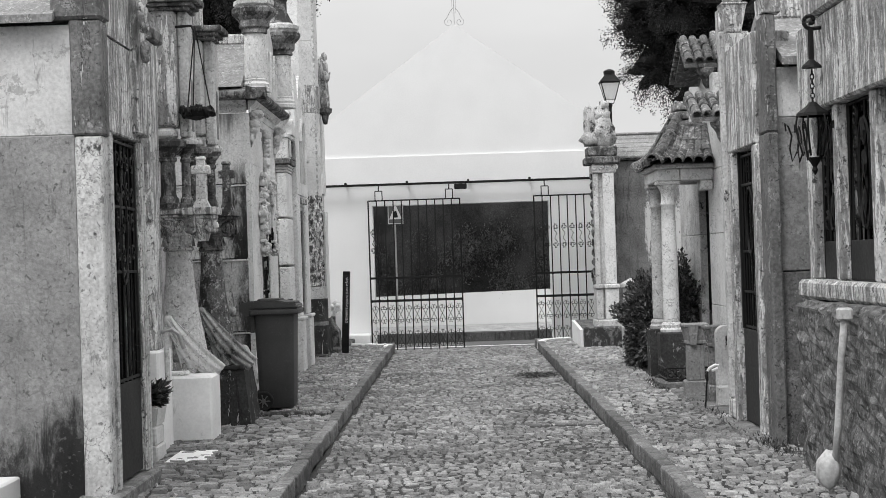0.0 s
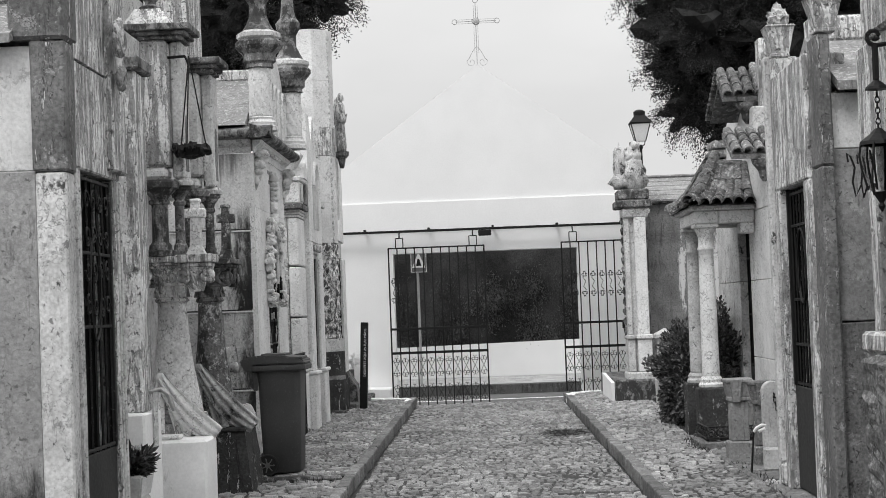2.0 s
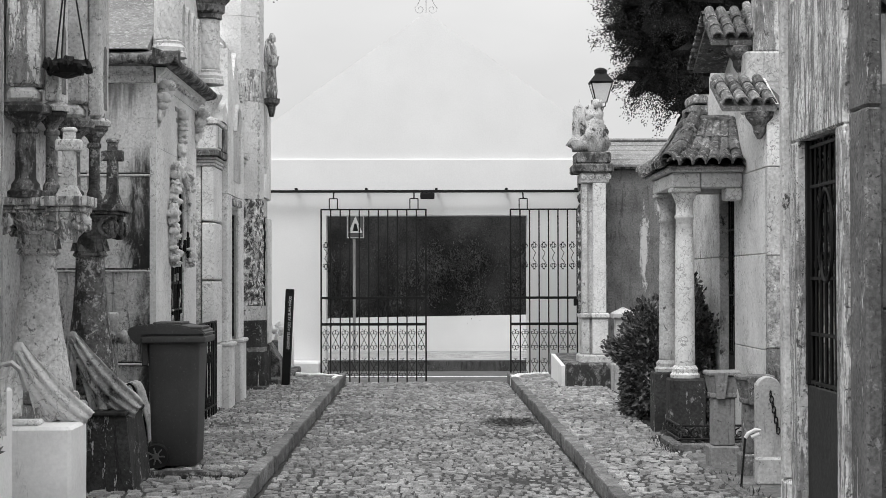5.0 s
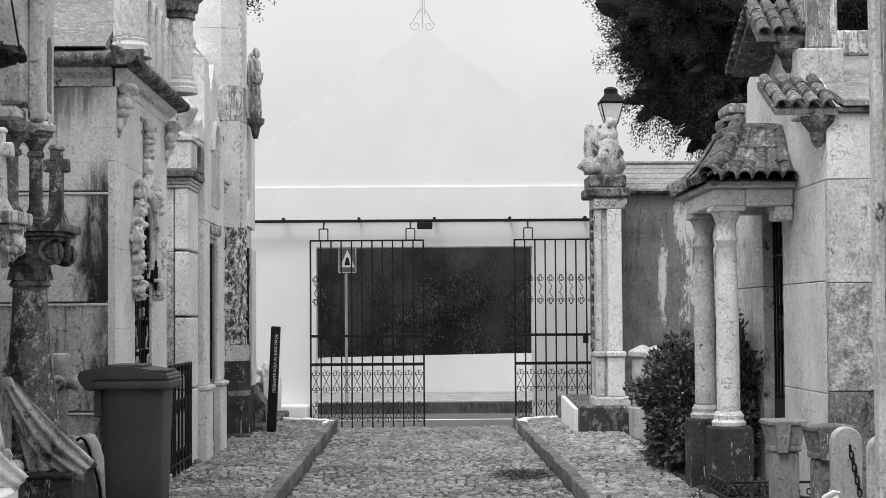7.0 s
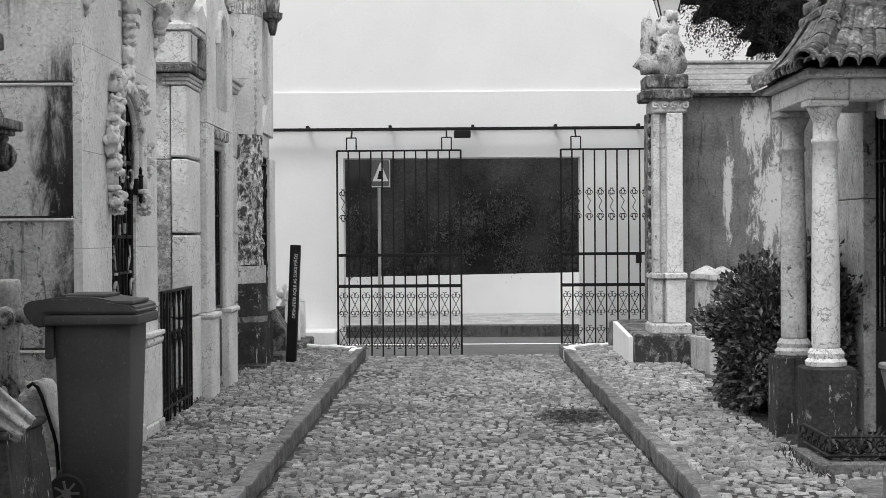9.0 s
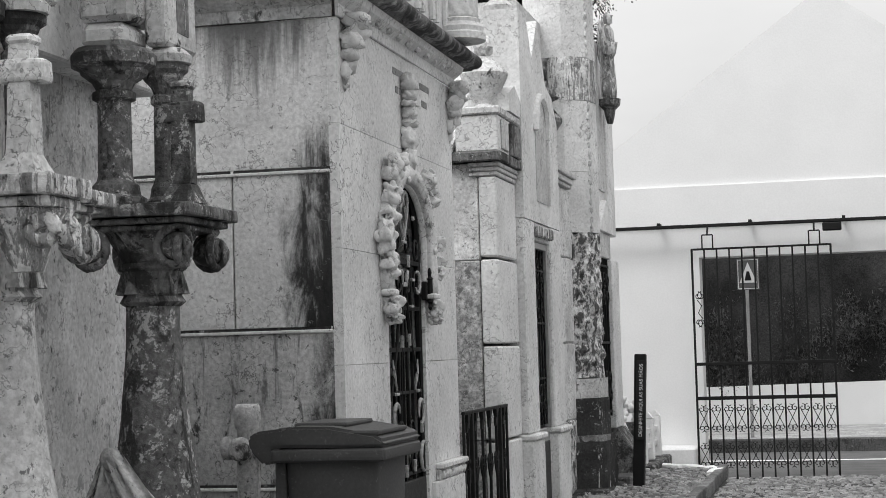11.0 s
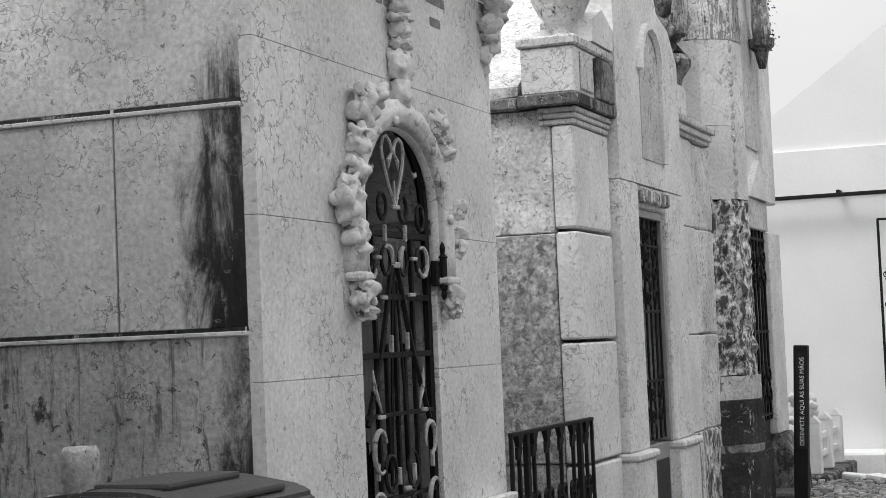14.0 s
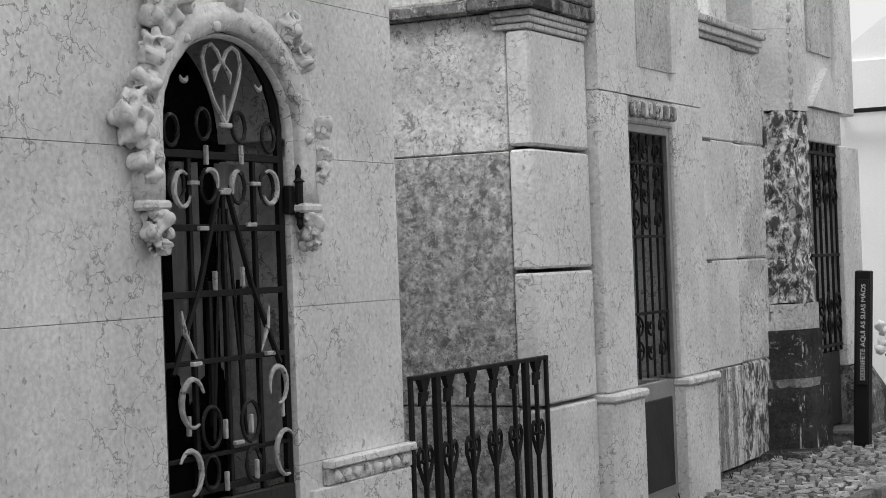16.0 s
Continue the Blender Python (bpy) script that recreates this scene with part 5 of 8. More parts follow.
def tomb_e():
    t = thing("mausoleum", (-3.0, 22.6, 0), "tall gothic tomb front with a flaking blackened corner pier", "mausoleum", "family tombs")
    X, CX, CY = -1.62, -1.87, 21.9
    part("core", boxb(-4.7, -2.0, 20.4, 23.5, 0, 4.6, 0), M_LIME_STAIN, t)
    # pale wall beside the pier, in courses, with a torn black edge
    for k, (za, zb) in enumerate(((0.1, 0.78), (0.785, 1.5), (1.505, 2.3), (2.305, 2.96))):
        part("side_pier", boxb(-2.3, -1.75, 19.76, 20.90, za, zb, 0.008), M_LIME if za > 0.7 else M_LIME_OLD, t)
        part("pier_edge", rough_up(boxb(-2.3, -1.76, 20.91, 21.60, za, zb, 0.015), 0.012, 6, 3), M_FLAKED if za < 0.5 else M_LIME_SPOT, t)
        part("edge_gap", boxb(-1.90, -1.757, 20.901, 20.909, za, zb, 0), M_BLACKENED, t)
        if k:
            part("joint_slot", boxb(-1.752, -1.748, 19.8, 20.2 + 0.07 * k, za - 0.02, za - 0.004, 0), M_PLASTER_DARK, t)
    for r_, za, zb, m in ((0.02, 2.965, 3.0, M_LIME_STAIN), (0.045, 3.002, 3.05, M_LIME), (0.075, 3.052, 3.10, M_LIME_STAIN)):
        part("side_cornice", boxb(-2.3, -1.75 + r_, 19.78, 21.5, za, zb, 0.012, 2), m, t)
    # little shaft with a carved head over the cornice
    part("turret_shaft", boxb(-2.0, -1.75, 20.5, 20.85, 3.102, 3.36, 0.012), M_LIME, t)
    part("turret_capital", rough_up(lathe(B(), [(0.12, 3.36), (0.15, 3.42), (0.2, 3.50), (0.21, 3.54), (0.17, 3.58)], -1.87, 20.68, 14), 0.012, 12), M_LIME_DARK, t)
    bm = blob(B(), (-1.87, 20.68, 3.72), (0.13, 0.13, 0.17), 0.5, 3, 3, 8)
    blob(bm, (-1.87, 20.68, 3.98), (0.075, 0.075, 0.15), 0.4, 3, 3, 4)
    part("carved_finial", bm, M_LIME_DARK, t, smooth=True)

    def pier(z0, z1, r, m, wear=0.004, lab=""):
        """One drum of the eight-sided corner pier."""
        n_ = max(2, int((z1 - z0) / 0.05))
        bm = lathe(B(), [(r, z) for z in np.linspace(z0, z1, n_)], 0, 0, 8)
        bmesh.ops.rotate(bm, verts=bm.verts, cent=(0, 0, 0), matrix=Matrix.Rotation(math.radians(13), 3, "Z"))
        bmesh.ops.translate(bm, verts=bm.verts, vec=(CX, CY, 0))
        if wear > 0.01:
            bmesh.ops.subdivide_edges(bm, edges=[e for e in bm.edges if abs(e.verts[0].co.z - e.verts[1].co.z) < 0.001], cuts=5)
        part("pier_stone", rough_up(bm, wear, 11), m, t, lab)
    pier(0.10, 0.56, 0.44, M_BLACKENED, 0.012)
    pier(0.563, 0.62, 0.42, M_LIME_DARK, 0.012)
    pier(0.622, 0.97, 0.385, M_BLACKENED, 0.006)
    pier(0.973, 1.16, 0.37, M_LIME_STAIN)
    pier(1.163, 2.56, 0.345, M_FLAKED, 0.045, "flaking blackened masonry")
    for za, zb in ((2.563, 3.15), (3.153, 3.84), (4.263, 4.95), (4.953, 5.7)):
        pier(za, zb, 0.345, M_LIME)
    pier(3.843, 4.26, 0.35, M_LIME_OLD, 0.012)
    for k in range(34):
        z = 2.6 + 0.09 * k
        part("carved_edge", blob(B(), (CX + 0.345 * math.cos(math.radians(-32)), CY + 0.345 * math.sin(math.radians(-32)), z), (0.02, 0.02, 0.042), 0.5, 3, 1, k), M_LIME_STAIN, t)
    part("pier_plinth", rough_up(boxb(-2.3, -1.42, 21.25, 22.5, 0, 0.12, 0.03), 0.012, 6, 3), M_BLACKENED, t)
    # door bay
    part("front_wall", boxb(X - 0.35, X, 22.2, 23.0, 2.62, 4.6, 0.01), M_LIME, t)
    part("door_lintel", boxb(X - 0.35, X + 0.03, 22.2, 23.1, 2.36, 2.617, 0.01), M_LIME_STAIN, t)
    part("door_hood", prism(B(), [(22.2, 2.62), (23.1, 2.62), (22.68, 2.95)], "x", X + 0.002, X + 0.06), M_LIME, t)
    part("front_wall", boxb(X - 0.35, X + 0.05, 23.0, 23.55, 0.62, 2.36, 0.01), M_LIME, t)
    part("front_wall", boxb(X - 0.35, X + 0.04, 23.0, 23.5, 2.618, 4.4, 0.01), M_LIME, t)
    part("base", prism(B(), [(X - 0.35, 0.1), (X + 0.22, 0.1), (X + 0.2, 0.4), (X + 0.06, 0.615), (X - 0.35, 0.615)], "y", 23.0, 23.6), M_LIME_DARK, t)
    part("arched_panel", prism(B(), [(22.3, 3.05), (22.95, 3.05)] + [(22.62 + 0.32 * math.cos(q), 3.75 + 0.4 * math.sin(q)) for q in np.linspace(0, math.pi, 9)], "x", X + 0.002, X + 0.02), M_LIME_STAIN, t)
    part("step", rough_up(boxb(X - 0.3, X + 0.25, 22.5, 23.3, 0, 0.16, 0.02), 0.008, 5, 2), M_KERB, t)
    d = thing("iron_door", (X - 0.1, 22.66, 0.2), "dark iron door with leaf ornaments", "door")
    d.parent, d.location = t, Vector((X - 0.1, 22.66, 0.2)) - t.location
    part("panel", boxb(X - 0.06, X - 0.02, 22.2, 23.0, 0.17, 0.75, 0.005), M_DOOR_PANEL, d)
    rings = [(22.42 + 0.24 * i, z, 0.09, 1.57 * i, 1 if i % 2 else -1) for i in range(3) for z in (0.95, 1.12, 1.95, 2.12)]
    grille(d, X + 0.0, 22.22, 22.98, 0.75, 2.36, 5, rings, 0.012, (0.8, 1.5, 2.28), M_IRON)
    # shade behind the grille, coloured onto a flat sheet
    part("backing", boxb(X - 0.3, X - 0.29, 22.2, 23.0, 0.1, 2.36, 0), M_SHADE_IN, t, "near-black sheet painted as the interior's shade")
    # bracket for the figure
    bx, by = -1.50, 22.75
    part("bracket", lathe(B(), [(0.03, 3.74), (0.05, 3.82), (0.06, 3.88), (0.11, 3.93), (0.115, 3.99)], bx, by, 14), M_LIME_DARK, t)
    bm = lathe(B(), [(0.07, 3.995), (0.08, 4.1), (0.055, 4.4), (0.075, 4.56), (0.07, 4.7), (0.03, 4.76)], bx, by, 14)
    blob(bm, (bx + 0.01, by - 0.02, 4.82), (0.045, 0.05, 0.07), 0.2, 3, 2)
    blob(bm, (bx - 0.05, by - 0.05, 4.6), (0.045, 0.06, 0.24), 0.4, 3, 2, 5)
    blob(bm, (bx + 0.04, by - 0.06, 4.5), (0.05, 0.05, 0.09), 0.5, 3, 2, 7)
    single("statue", rough_up(bm, 0.012, 7), M_LIME_OLD, "weathered stone figure standing on a wall bracket", "statue", smooth=True)


tomb_e()


# ---- right row of chapels ----
def half_tile(L, r0, r1, n=6, th=0.012):
    """A barrel tile lying along +x from the origin, wide end first, hollow side down."""
    bm = B()
    rows = []
    for x, r in ((0, r0), (L, r1)):
        rows.append(([bm.verts.new((x, r * math.cos(q), r * math.sin(q))) for q in np.linspace(0, math.pi, n)],
                     [bm.verts.new((x, (r - th) * math.cos(q), (r - th) * math.sin(q))) for q in np.linspace(0, math.pi, n)]))
    (o0, i0), (o1, i1) = rows
    for k in range(n - 1):
        bm.faces.new((o0[k], o1[k], o1[k + 1], o0[k + 1]))
        bm.faces.new((i0[k + 1], i1[k + 1], i1[k], i0[k]))
        bm.faces.new((o0[k + 1], i0[k + 1], i0[k], o0[k]))
    return bm


TILE_MESH = bpy.data.meshes.new("roof_tile")
_bm = half_tile(0.26, 0.062, 0.05)
_bm.to_mesh(TILE_MESH)
_bm.free()
TILE_MESH.materials.append(M_TILE)


def tile(parent, foot, along, up, s=1.0):
    """One barrel tile with its wide end at foot, running along a direction."""
    a_ = Vector(along).normalized()
    y_ = Vector(up).cross(a_).normalized()
    z_ = a_.cross(y_)
    m = Matrix((a_, y_, z_)).transposed().to_4x4()
    ob = new("tile", TILE_MESH)
    ob.parent = parent
    off, p = Vector((0, 0, 0)), parent
    while p is not None:
        off += p.location
        p = p.parent
    ob.matrix_basis = Matrix.Translation(Vector(foot) - off) @ m @ Matrix.Scale(s, 4)
    return ob


def tile_slope(parent, c00, c10, c01, c11, cols, rows, sag=0.0, s=1.0, lift=0.0):
    """Rows of barrel tiles over a slope: c00 and c10 are its eave corners, c01 and c11 its top corners."""
    c00, c10, c01, c11 = map(Vector, (c00, c10, c01, c11))
    def at(u, v):
        p = c00.lerp(c10, u).lerp(c01.lerp(c11, u), v)
        p.z -= sag * math.sin(v * math.pi)
        return p
    n = (c10 - c00).cross(c01 - c00)
    if n.z < 0:
        n = -n
    bm = B()
    grid = [[bm.verts.new(at(i / 6, j / 6) - Vector((0, 0, 0.02))) for i in range(7)] for j in range(7)]
    for a_, b_ in zip(grid, grid[1:]):
        for i in range(6):
            bm.faces.new((a_[i], a_[i + 1], b_[i + 1], b_[i]))
    bmesh.ops.solidify(bm, geom=bm.faces[:], thickness=0.025)
    part("roof_bed", bm, M_TILE, parent)
    for i in range(cols):
        u = (i + 0.5) / cols
        for j in range(rows):
            p, q = at(u, j / rows), at(u, (j + 1) / rows)
            tile(parent, p + Vector((0, 0, lift + random.uniform(0, 0.006))), q - p + Vector((random.uniform(-0.01, 0.01), random.uniform(-0.01, 0.01), 0)), n, s)


def chapel_r0():
    t = thing("chapel", (4.0, 5.0, 0), "dark stone chapel with tall latticed iron windows over a rough base", "chapel", "chapels")
    X = 2.92
    part("base_wall", rough_up(boxb(X - 0.18, X + 0.3, 2.4, 6.72, 0, 1.17, 0.04), 0.03, 9, 34), M_RUBBLE, t, "rough stucco base")
    part("core", boxb(X + 0.5, 6.4, 2.5, 7.15, 0, 3.2, 0), M_PLASTER_GREY, t)
    part("sill", rough_up(boxb(X - 0.1, X + 0.4, 2.4, 7.05, 1.18, 1.30, 0.02), 0.006, 6, 3), M_LIME_OLD, t)
    for y in (6.92, 6.18, 5.22, 4.2):
        part("mullion", rough_up(boxb(X - 0.02, X + 0.14, y - 0.06, y + 0.06, 1.302, 2.40, 0.012), 0.003, 8, 2), M_LIME_OLD, t)
    part("lintel", rough_up(boxb(X - 0.05, X + 0.5, 2.4, 7.1, 2.402, 2.98, 0.015), 0.008, 5, 4), M_LIME_OLD, t)
    part("cornice", rough_up(boxb(X - 0.09, X + 0.5, 2.4, 6.75, 2.985, 3.25, 0.02), 0.01, 5, 3), M_LIME_OLD, t)
    part("corner", rough_up(boxb(X + 0.02, X + 0.5, 6.98, 7.22, 0.0, 3.1, 0.015), 0.008, 5, 3), M_LIME_OLD, t)
    part("corner_block", rough_up(boxb(X - 0.05, X + 0.35, 5.5, 6.0, 3.255, 3.6, 0.03), 0.01, 5, 3), M_LIME_OLD, t)
    for k, (ya, yb) in enumerate(((6.24, 6.86), (5.28, 6.12), (4.26, 5.16))):
        w = thing("window_lattice", (X + 0.06, (ya + yb) / 2, 1.3), "black iron window lattice with leaf ornament")
        w.parent, w.location = t, Vector((X + 0.06, (ya + yb) / 2, 1.3)) - t.location
        x, yc = X + 0.06, (ya + yb) / 2
        part("frame", tube(B(), [(x, ya + 0.02, 1.31), (x, ya + 0.02, 2.39), (x, yb - 0.02, 2.39), (x, yb - 0.02, 1.31), (x, ya + 0.02, 1.31)], 0.02, 5), M_IRON, w)
        part("kick_panel", boxb(x - 0.015, x + 0.015, ya + 0.02, yb - 0.02, 1.31, 1.55, 0.004), M_DOOR_PANEL, w)
        for f in (0.25, 0.5, 0.75):
            part("bar", tube(B(), [(x, ya + (yb - ya) * f, 1.55), (x, ya + (yb - ya) * f, 2.39)], 0.013, 5), M_IRON, w)
        for s in (-1, 1):
            part("oval", tube(B(), [(x - 0.01, yc + s * (0.02 + 0.13 * math.sin(q)), 1.95 - 0.33 * math.cos(q)) for q in np.linspace(0, math.pi, 12)], 0.014, 5), M_IRON, w)
            for z in (1.68, 1.9, 2.1, 2.3):
                part("scroll", tube(B(), scroll((x - 0.01, yc + s * 0.2, z), 0.065, 1.2, 1.57, "yz", s), 0.013, 5), M_IRON, w)
        for z in (1.78, 2.0, 2.2):
            part("leaf", blob(B(), (x - 0.015, yc, z), (0.015, 0.045, 0.08), 0.5, 3, 2, z), M_IRON, w)
        part("pane", boxb(x + 0.045, x + 0.05, ya, yb, 1.31, 2.4, 0), M_GLASS, w)
        # flat black sheet stands for the shade behind the window
        part("backing", boxb(x + 0.25, x + 0.26, ya - 0.05, yb + 0.05, 1.31, 2.4, 0), M_SHADE_IN, t, "near-black sheet painted as the interior's shade")
    p = thing("drain_pipe", (2.68, 5.3, 0.1), "white painted drain pipe with bulged foot", "pipe")
    part("pipe", tube(B(), [(2.68, 5.10, 1.12), (2.67, 5.16, 0.9), (2.66, 5.26, 0.5), (2.65, 5.32, 0.28)], 0.021, 10), M_POT, p, smooth=True)
    part("socket", rough_up(boxb(2.64, 2.72, 5.06, 5.13, 1.1, 1.17, 0.01), 0.002, 6), M_POT, p)
    part("shoe", blob(B(), (2.62, 5.36, 0.24), (0.07, 0.08, 0.11), 0.12, 2, 3), M_POT, p, smooth=True)


chapel_r0()


def hanging_lantern():
    x, y = 2.8, 6.3
    l_ = thing("hanging_lantern", (x, y, 2.08), "ornate black iron lantern hung from a scrolled bracket", "lantern")
    part("bracket", tube(B(), [(x + 0.2, y, 2.78), (x + 0.18, y, 2.86), (x + 0.1, y, 2.9), (x + 0.0, y, 2.89)] + scroll((x + 0.0, y, 2.94), 0.05, 1.1, -1.57, "xz", -1, 12), 0.013, 6), M_IRON, l_)
    part("drop", tube(B(), [(x, y, 2.9), (x, y, 2.7)], 0.018, 6), M_IRON, l_)
    part("canopy", lathe(B(), [(0.012, 2.7), (0.06, 2.66), (0.065, 2.645)], x, y, 12), M_IRON, l_)
    for k in range(7):
        z = 2.62 - k * 0.03
        part("chain_link", tube(B(), [(x + 0.012 * math.cos(q) * (k % 2), y + 0.012 * math.cos(q) * (1 - k % 2), z + 0.02 * math.sin(q)) for q in np.linspace(0, 6.28, 9)], 0.004, 4), M_IRON, l_)
    part("roof", lathe(B(), [(0.02, 2.43), (0.05, 2.40), (0.105, 2.36), (0.11, 2.34)], x, y, 8), M_IRON, l_)
    part("glass_body", lathe(B(), [(0.085, 2.34), (0.1, 2.28), (0.09, 2.2), (0.065, 2.1), (0.05, 2.08)], x, y, 8), M_GLASS, l_)
    for k in range(6):
        q = k * math.pi / 3
        c, s = math.cos(q), math.sin(q)
        part("rib", tube(B(), [(x + r * c, y + r * s, z) for r, z in ((0.1, 2.35), (0.112, 2.28), (0.1, 2.2), (0.07, 2.09))], 0.007, 5), M_IRON, l_)
        part("scroll", tube(B(), [(x + (0.11 + r) * c, y + (0.11 + r) * s, z) for r, z in ((0.0, 2.12), (0.03, 2.06), (0.045, 2.14), (0.03, 2.22), (0.05, 2.28), (0.07, 2.3), (0.065, 2.25))], 0.006, 5), M_IRON, l_)
    part("finial", lathe(B(), [(0.05, 2.08), (0.03, 2.05), (0.012, 2.02), (0.02, 2.0), (0.004, 1.97)], x, y, 8), M_IRON, l_)


hanging_lantern()


def chapel_r1():
    t = thing("chapel", (4.2, 9.1, 0), "flaking plastered chapel with a tall iron door and stone urns", "chapel", "chapels")
    X = 2.8
    part("side_wall", rough_up(boxb(X + 0.09, 5.6, 7.98, 8.2, 0, 1.345, 0.01), 0.01, 6, 5), M_PLASTER_DARK, t)
    part("side_wall", boxb(X + 0.09, 5.6, 7.99, 8.2, 1.35, 2.47, 0.006), M_PLASTER_GREY, t, "grey cement render")
    part("side_wall", boxb(X + 0.09, 5.6, 8.0, 8.2, 2.475, 2.84, 0.006), M_PLASTER_PALE, t, "white upper plaster")
    part("core", boxb(X + 0.3, 5.6, 8.2, 9.7, 0, 2.84, 0), M_PLASTER_GREY, t)
    part("roof", prism(B(), [(7.85, 2.84), (8.9, 3.26), (9.8, 2.84), (9.8, 2.9), (8.9, 3.34), (7.85, 2.9)], "x", X + 0.12, 5.6), M_ROOF_SLAB, t)
    part("ridge", rough_up(boxb(X + 0.14, 5.6, 8.8, 9.0, 3.3, 3.48, 0.02), 0.01, 6, 2), M_LIME_OLD, t)
    part("corner_pier", rough_up(boxb(X - 0.0, X + 0.088, 7.9, 8.22, 0, 2.36, 0.014), 0.006, 6, 4), M_PLASTER_DARK, t, "dark stained corner pier")
    part("corner_pier", rough_up(boxb(X - 0.0, X + 0.088, 7.9, 8.22, 2.36, 3.22, 0.014), 0.006, 6, 4), M_PLASTER_DARK, t)
    part("door_jamb", rough_up(boxb(X - 0.03, X + 0.25, 8.22, 8.40, 0.12, 2.30, 0.012), 0.004, 7, 3), M_LIME_OLD, t)
    part("door_jamb", rough_up(boxb(X - 0.03, X + 0.25, 9.34, 9.52, 0.12, 2.30, 0.012), 0.004, 7, 3), M_LIME_OLD, t)
    part("lintel", rough_up(boxb(X - 0.03, X + 0.25, 8.225, 9.52, 2.302, 3.14, 0.012), 0.005, 6, 4), M_LIME_OLD, t)
    part("pilaster", rough_up(boxb(X - 0.01, X + 0.3, 9.525, 9.72, 0.3, 3.3, 0.014), 0.007, 5, 4), M_LIME_OLD, t)
    part("pilaster_edge", rough_up(boxb(X - 0.05, X + 0.2, 9.62, 9.72, 0.3, 3.32, 0.012), 0.006, 7, 3), M_LIME_STAIN, t)
    part("plinth", rough_up(boxb(X - 0.12, X + 0.3, 8.1, 9.76, 0, 0.13, 0.02), 0.008, 5, 4), M_KERB, t)
    part("plinth", rough_up(boxb(X - 0.05, X + 0.3, 9.53, 9.76, 0.13, 0.298, 0.02), 0.006, 5, 3), M_LIME_OLD, t)
    d = thing("iron_door", (X + 0.06, 8.87, 0.13), "tall dark iron door with scrolled upper grille", "door")
    d.parent, d.location = t, Vector((X + 0.06, 8.87, 0.13)) - t.location
    part("panel", boxb(X + 0.03, X + 0.07, 8.4, 9.34, 0.14, 0.88, 0.006), M_DOOR_PANEL, d)
    part("frame", boxb(X + 0.02, X + 0.08, 8.4, 8.44, 0.882, 2.3, 0.004), M_IRON, d)
    part("frame", boxb(X + 0.02, X + 0.08, 9.30, 9.34, 0.882, 2.3, 0.004), M_IRON, d)
    rings = [(8.56 + 0.155 * i, z, 0.06, 1.57 * (i + k), 1 if (i + k) % 2 else -1) for i in range(5) for k, z in enumerate((1.6, 1.76, 1.92, 2.16))]
    grille(d, X + 0.045, 8.46, 9.28, 0.88, 2.29, 7, rings, 0.010, (0.9, 1.18, 1.5, 2.03, 2.26), M_IRON)
    part("oval", tube(B(), [(X + 0.03, 8.87 + 0.16 * math.sin(q), 1.74 + 0.26 * math.cos(q)) for q in np.linspace(0, 6.28, 22)], 0.012, 5), M_IRON, d)
    # interior shade, painted as one black sheet
    part("backing", boxb(X + 0.2, X + 0.21, 8.35, 9.4, 0.14, 2.3, 0), M_SHADE_IN, t, "near-black sheet painted as the interior's shade")
    square_urn((2.86, 7.95, 3.222), 0.42, 0.21, M_LIME_OLD, "tapering stone urn on the chapel corner", "stone urns")
    square_urn((2.86, 9.58, 3.302), 0.42, 0.21, M_LIME_OLD, "tapering stone urn over the chapel pilaster", "stone urns")


chapel_r1()


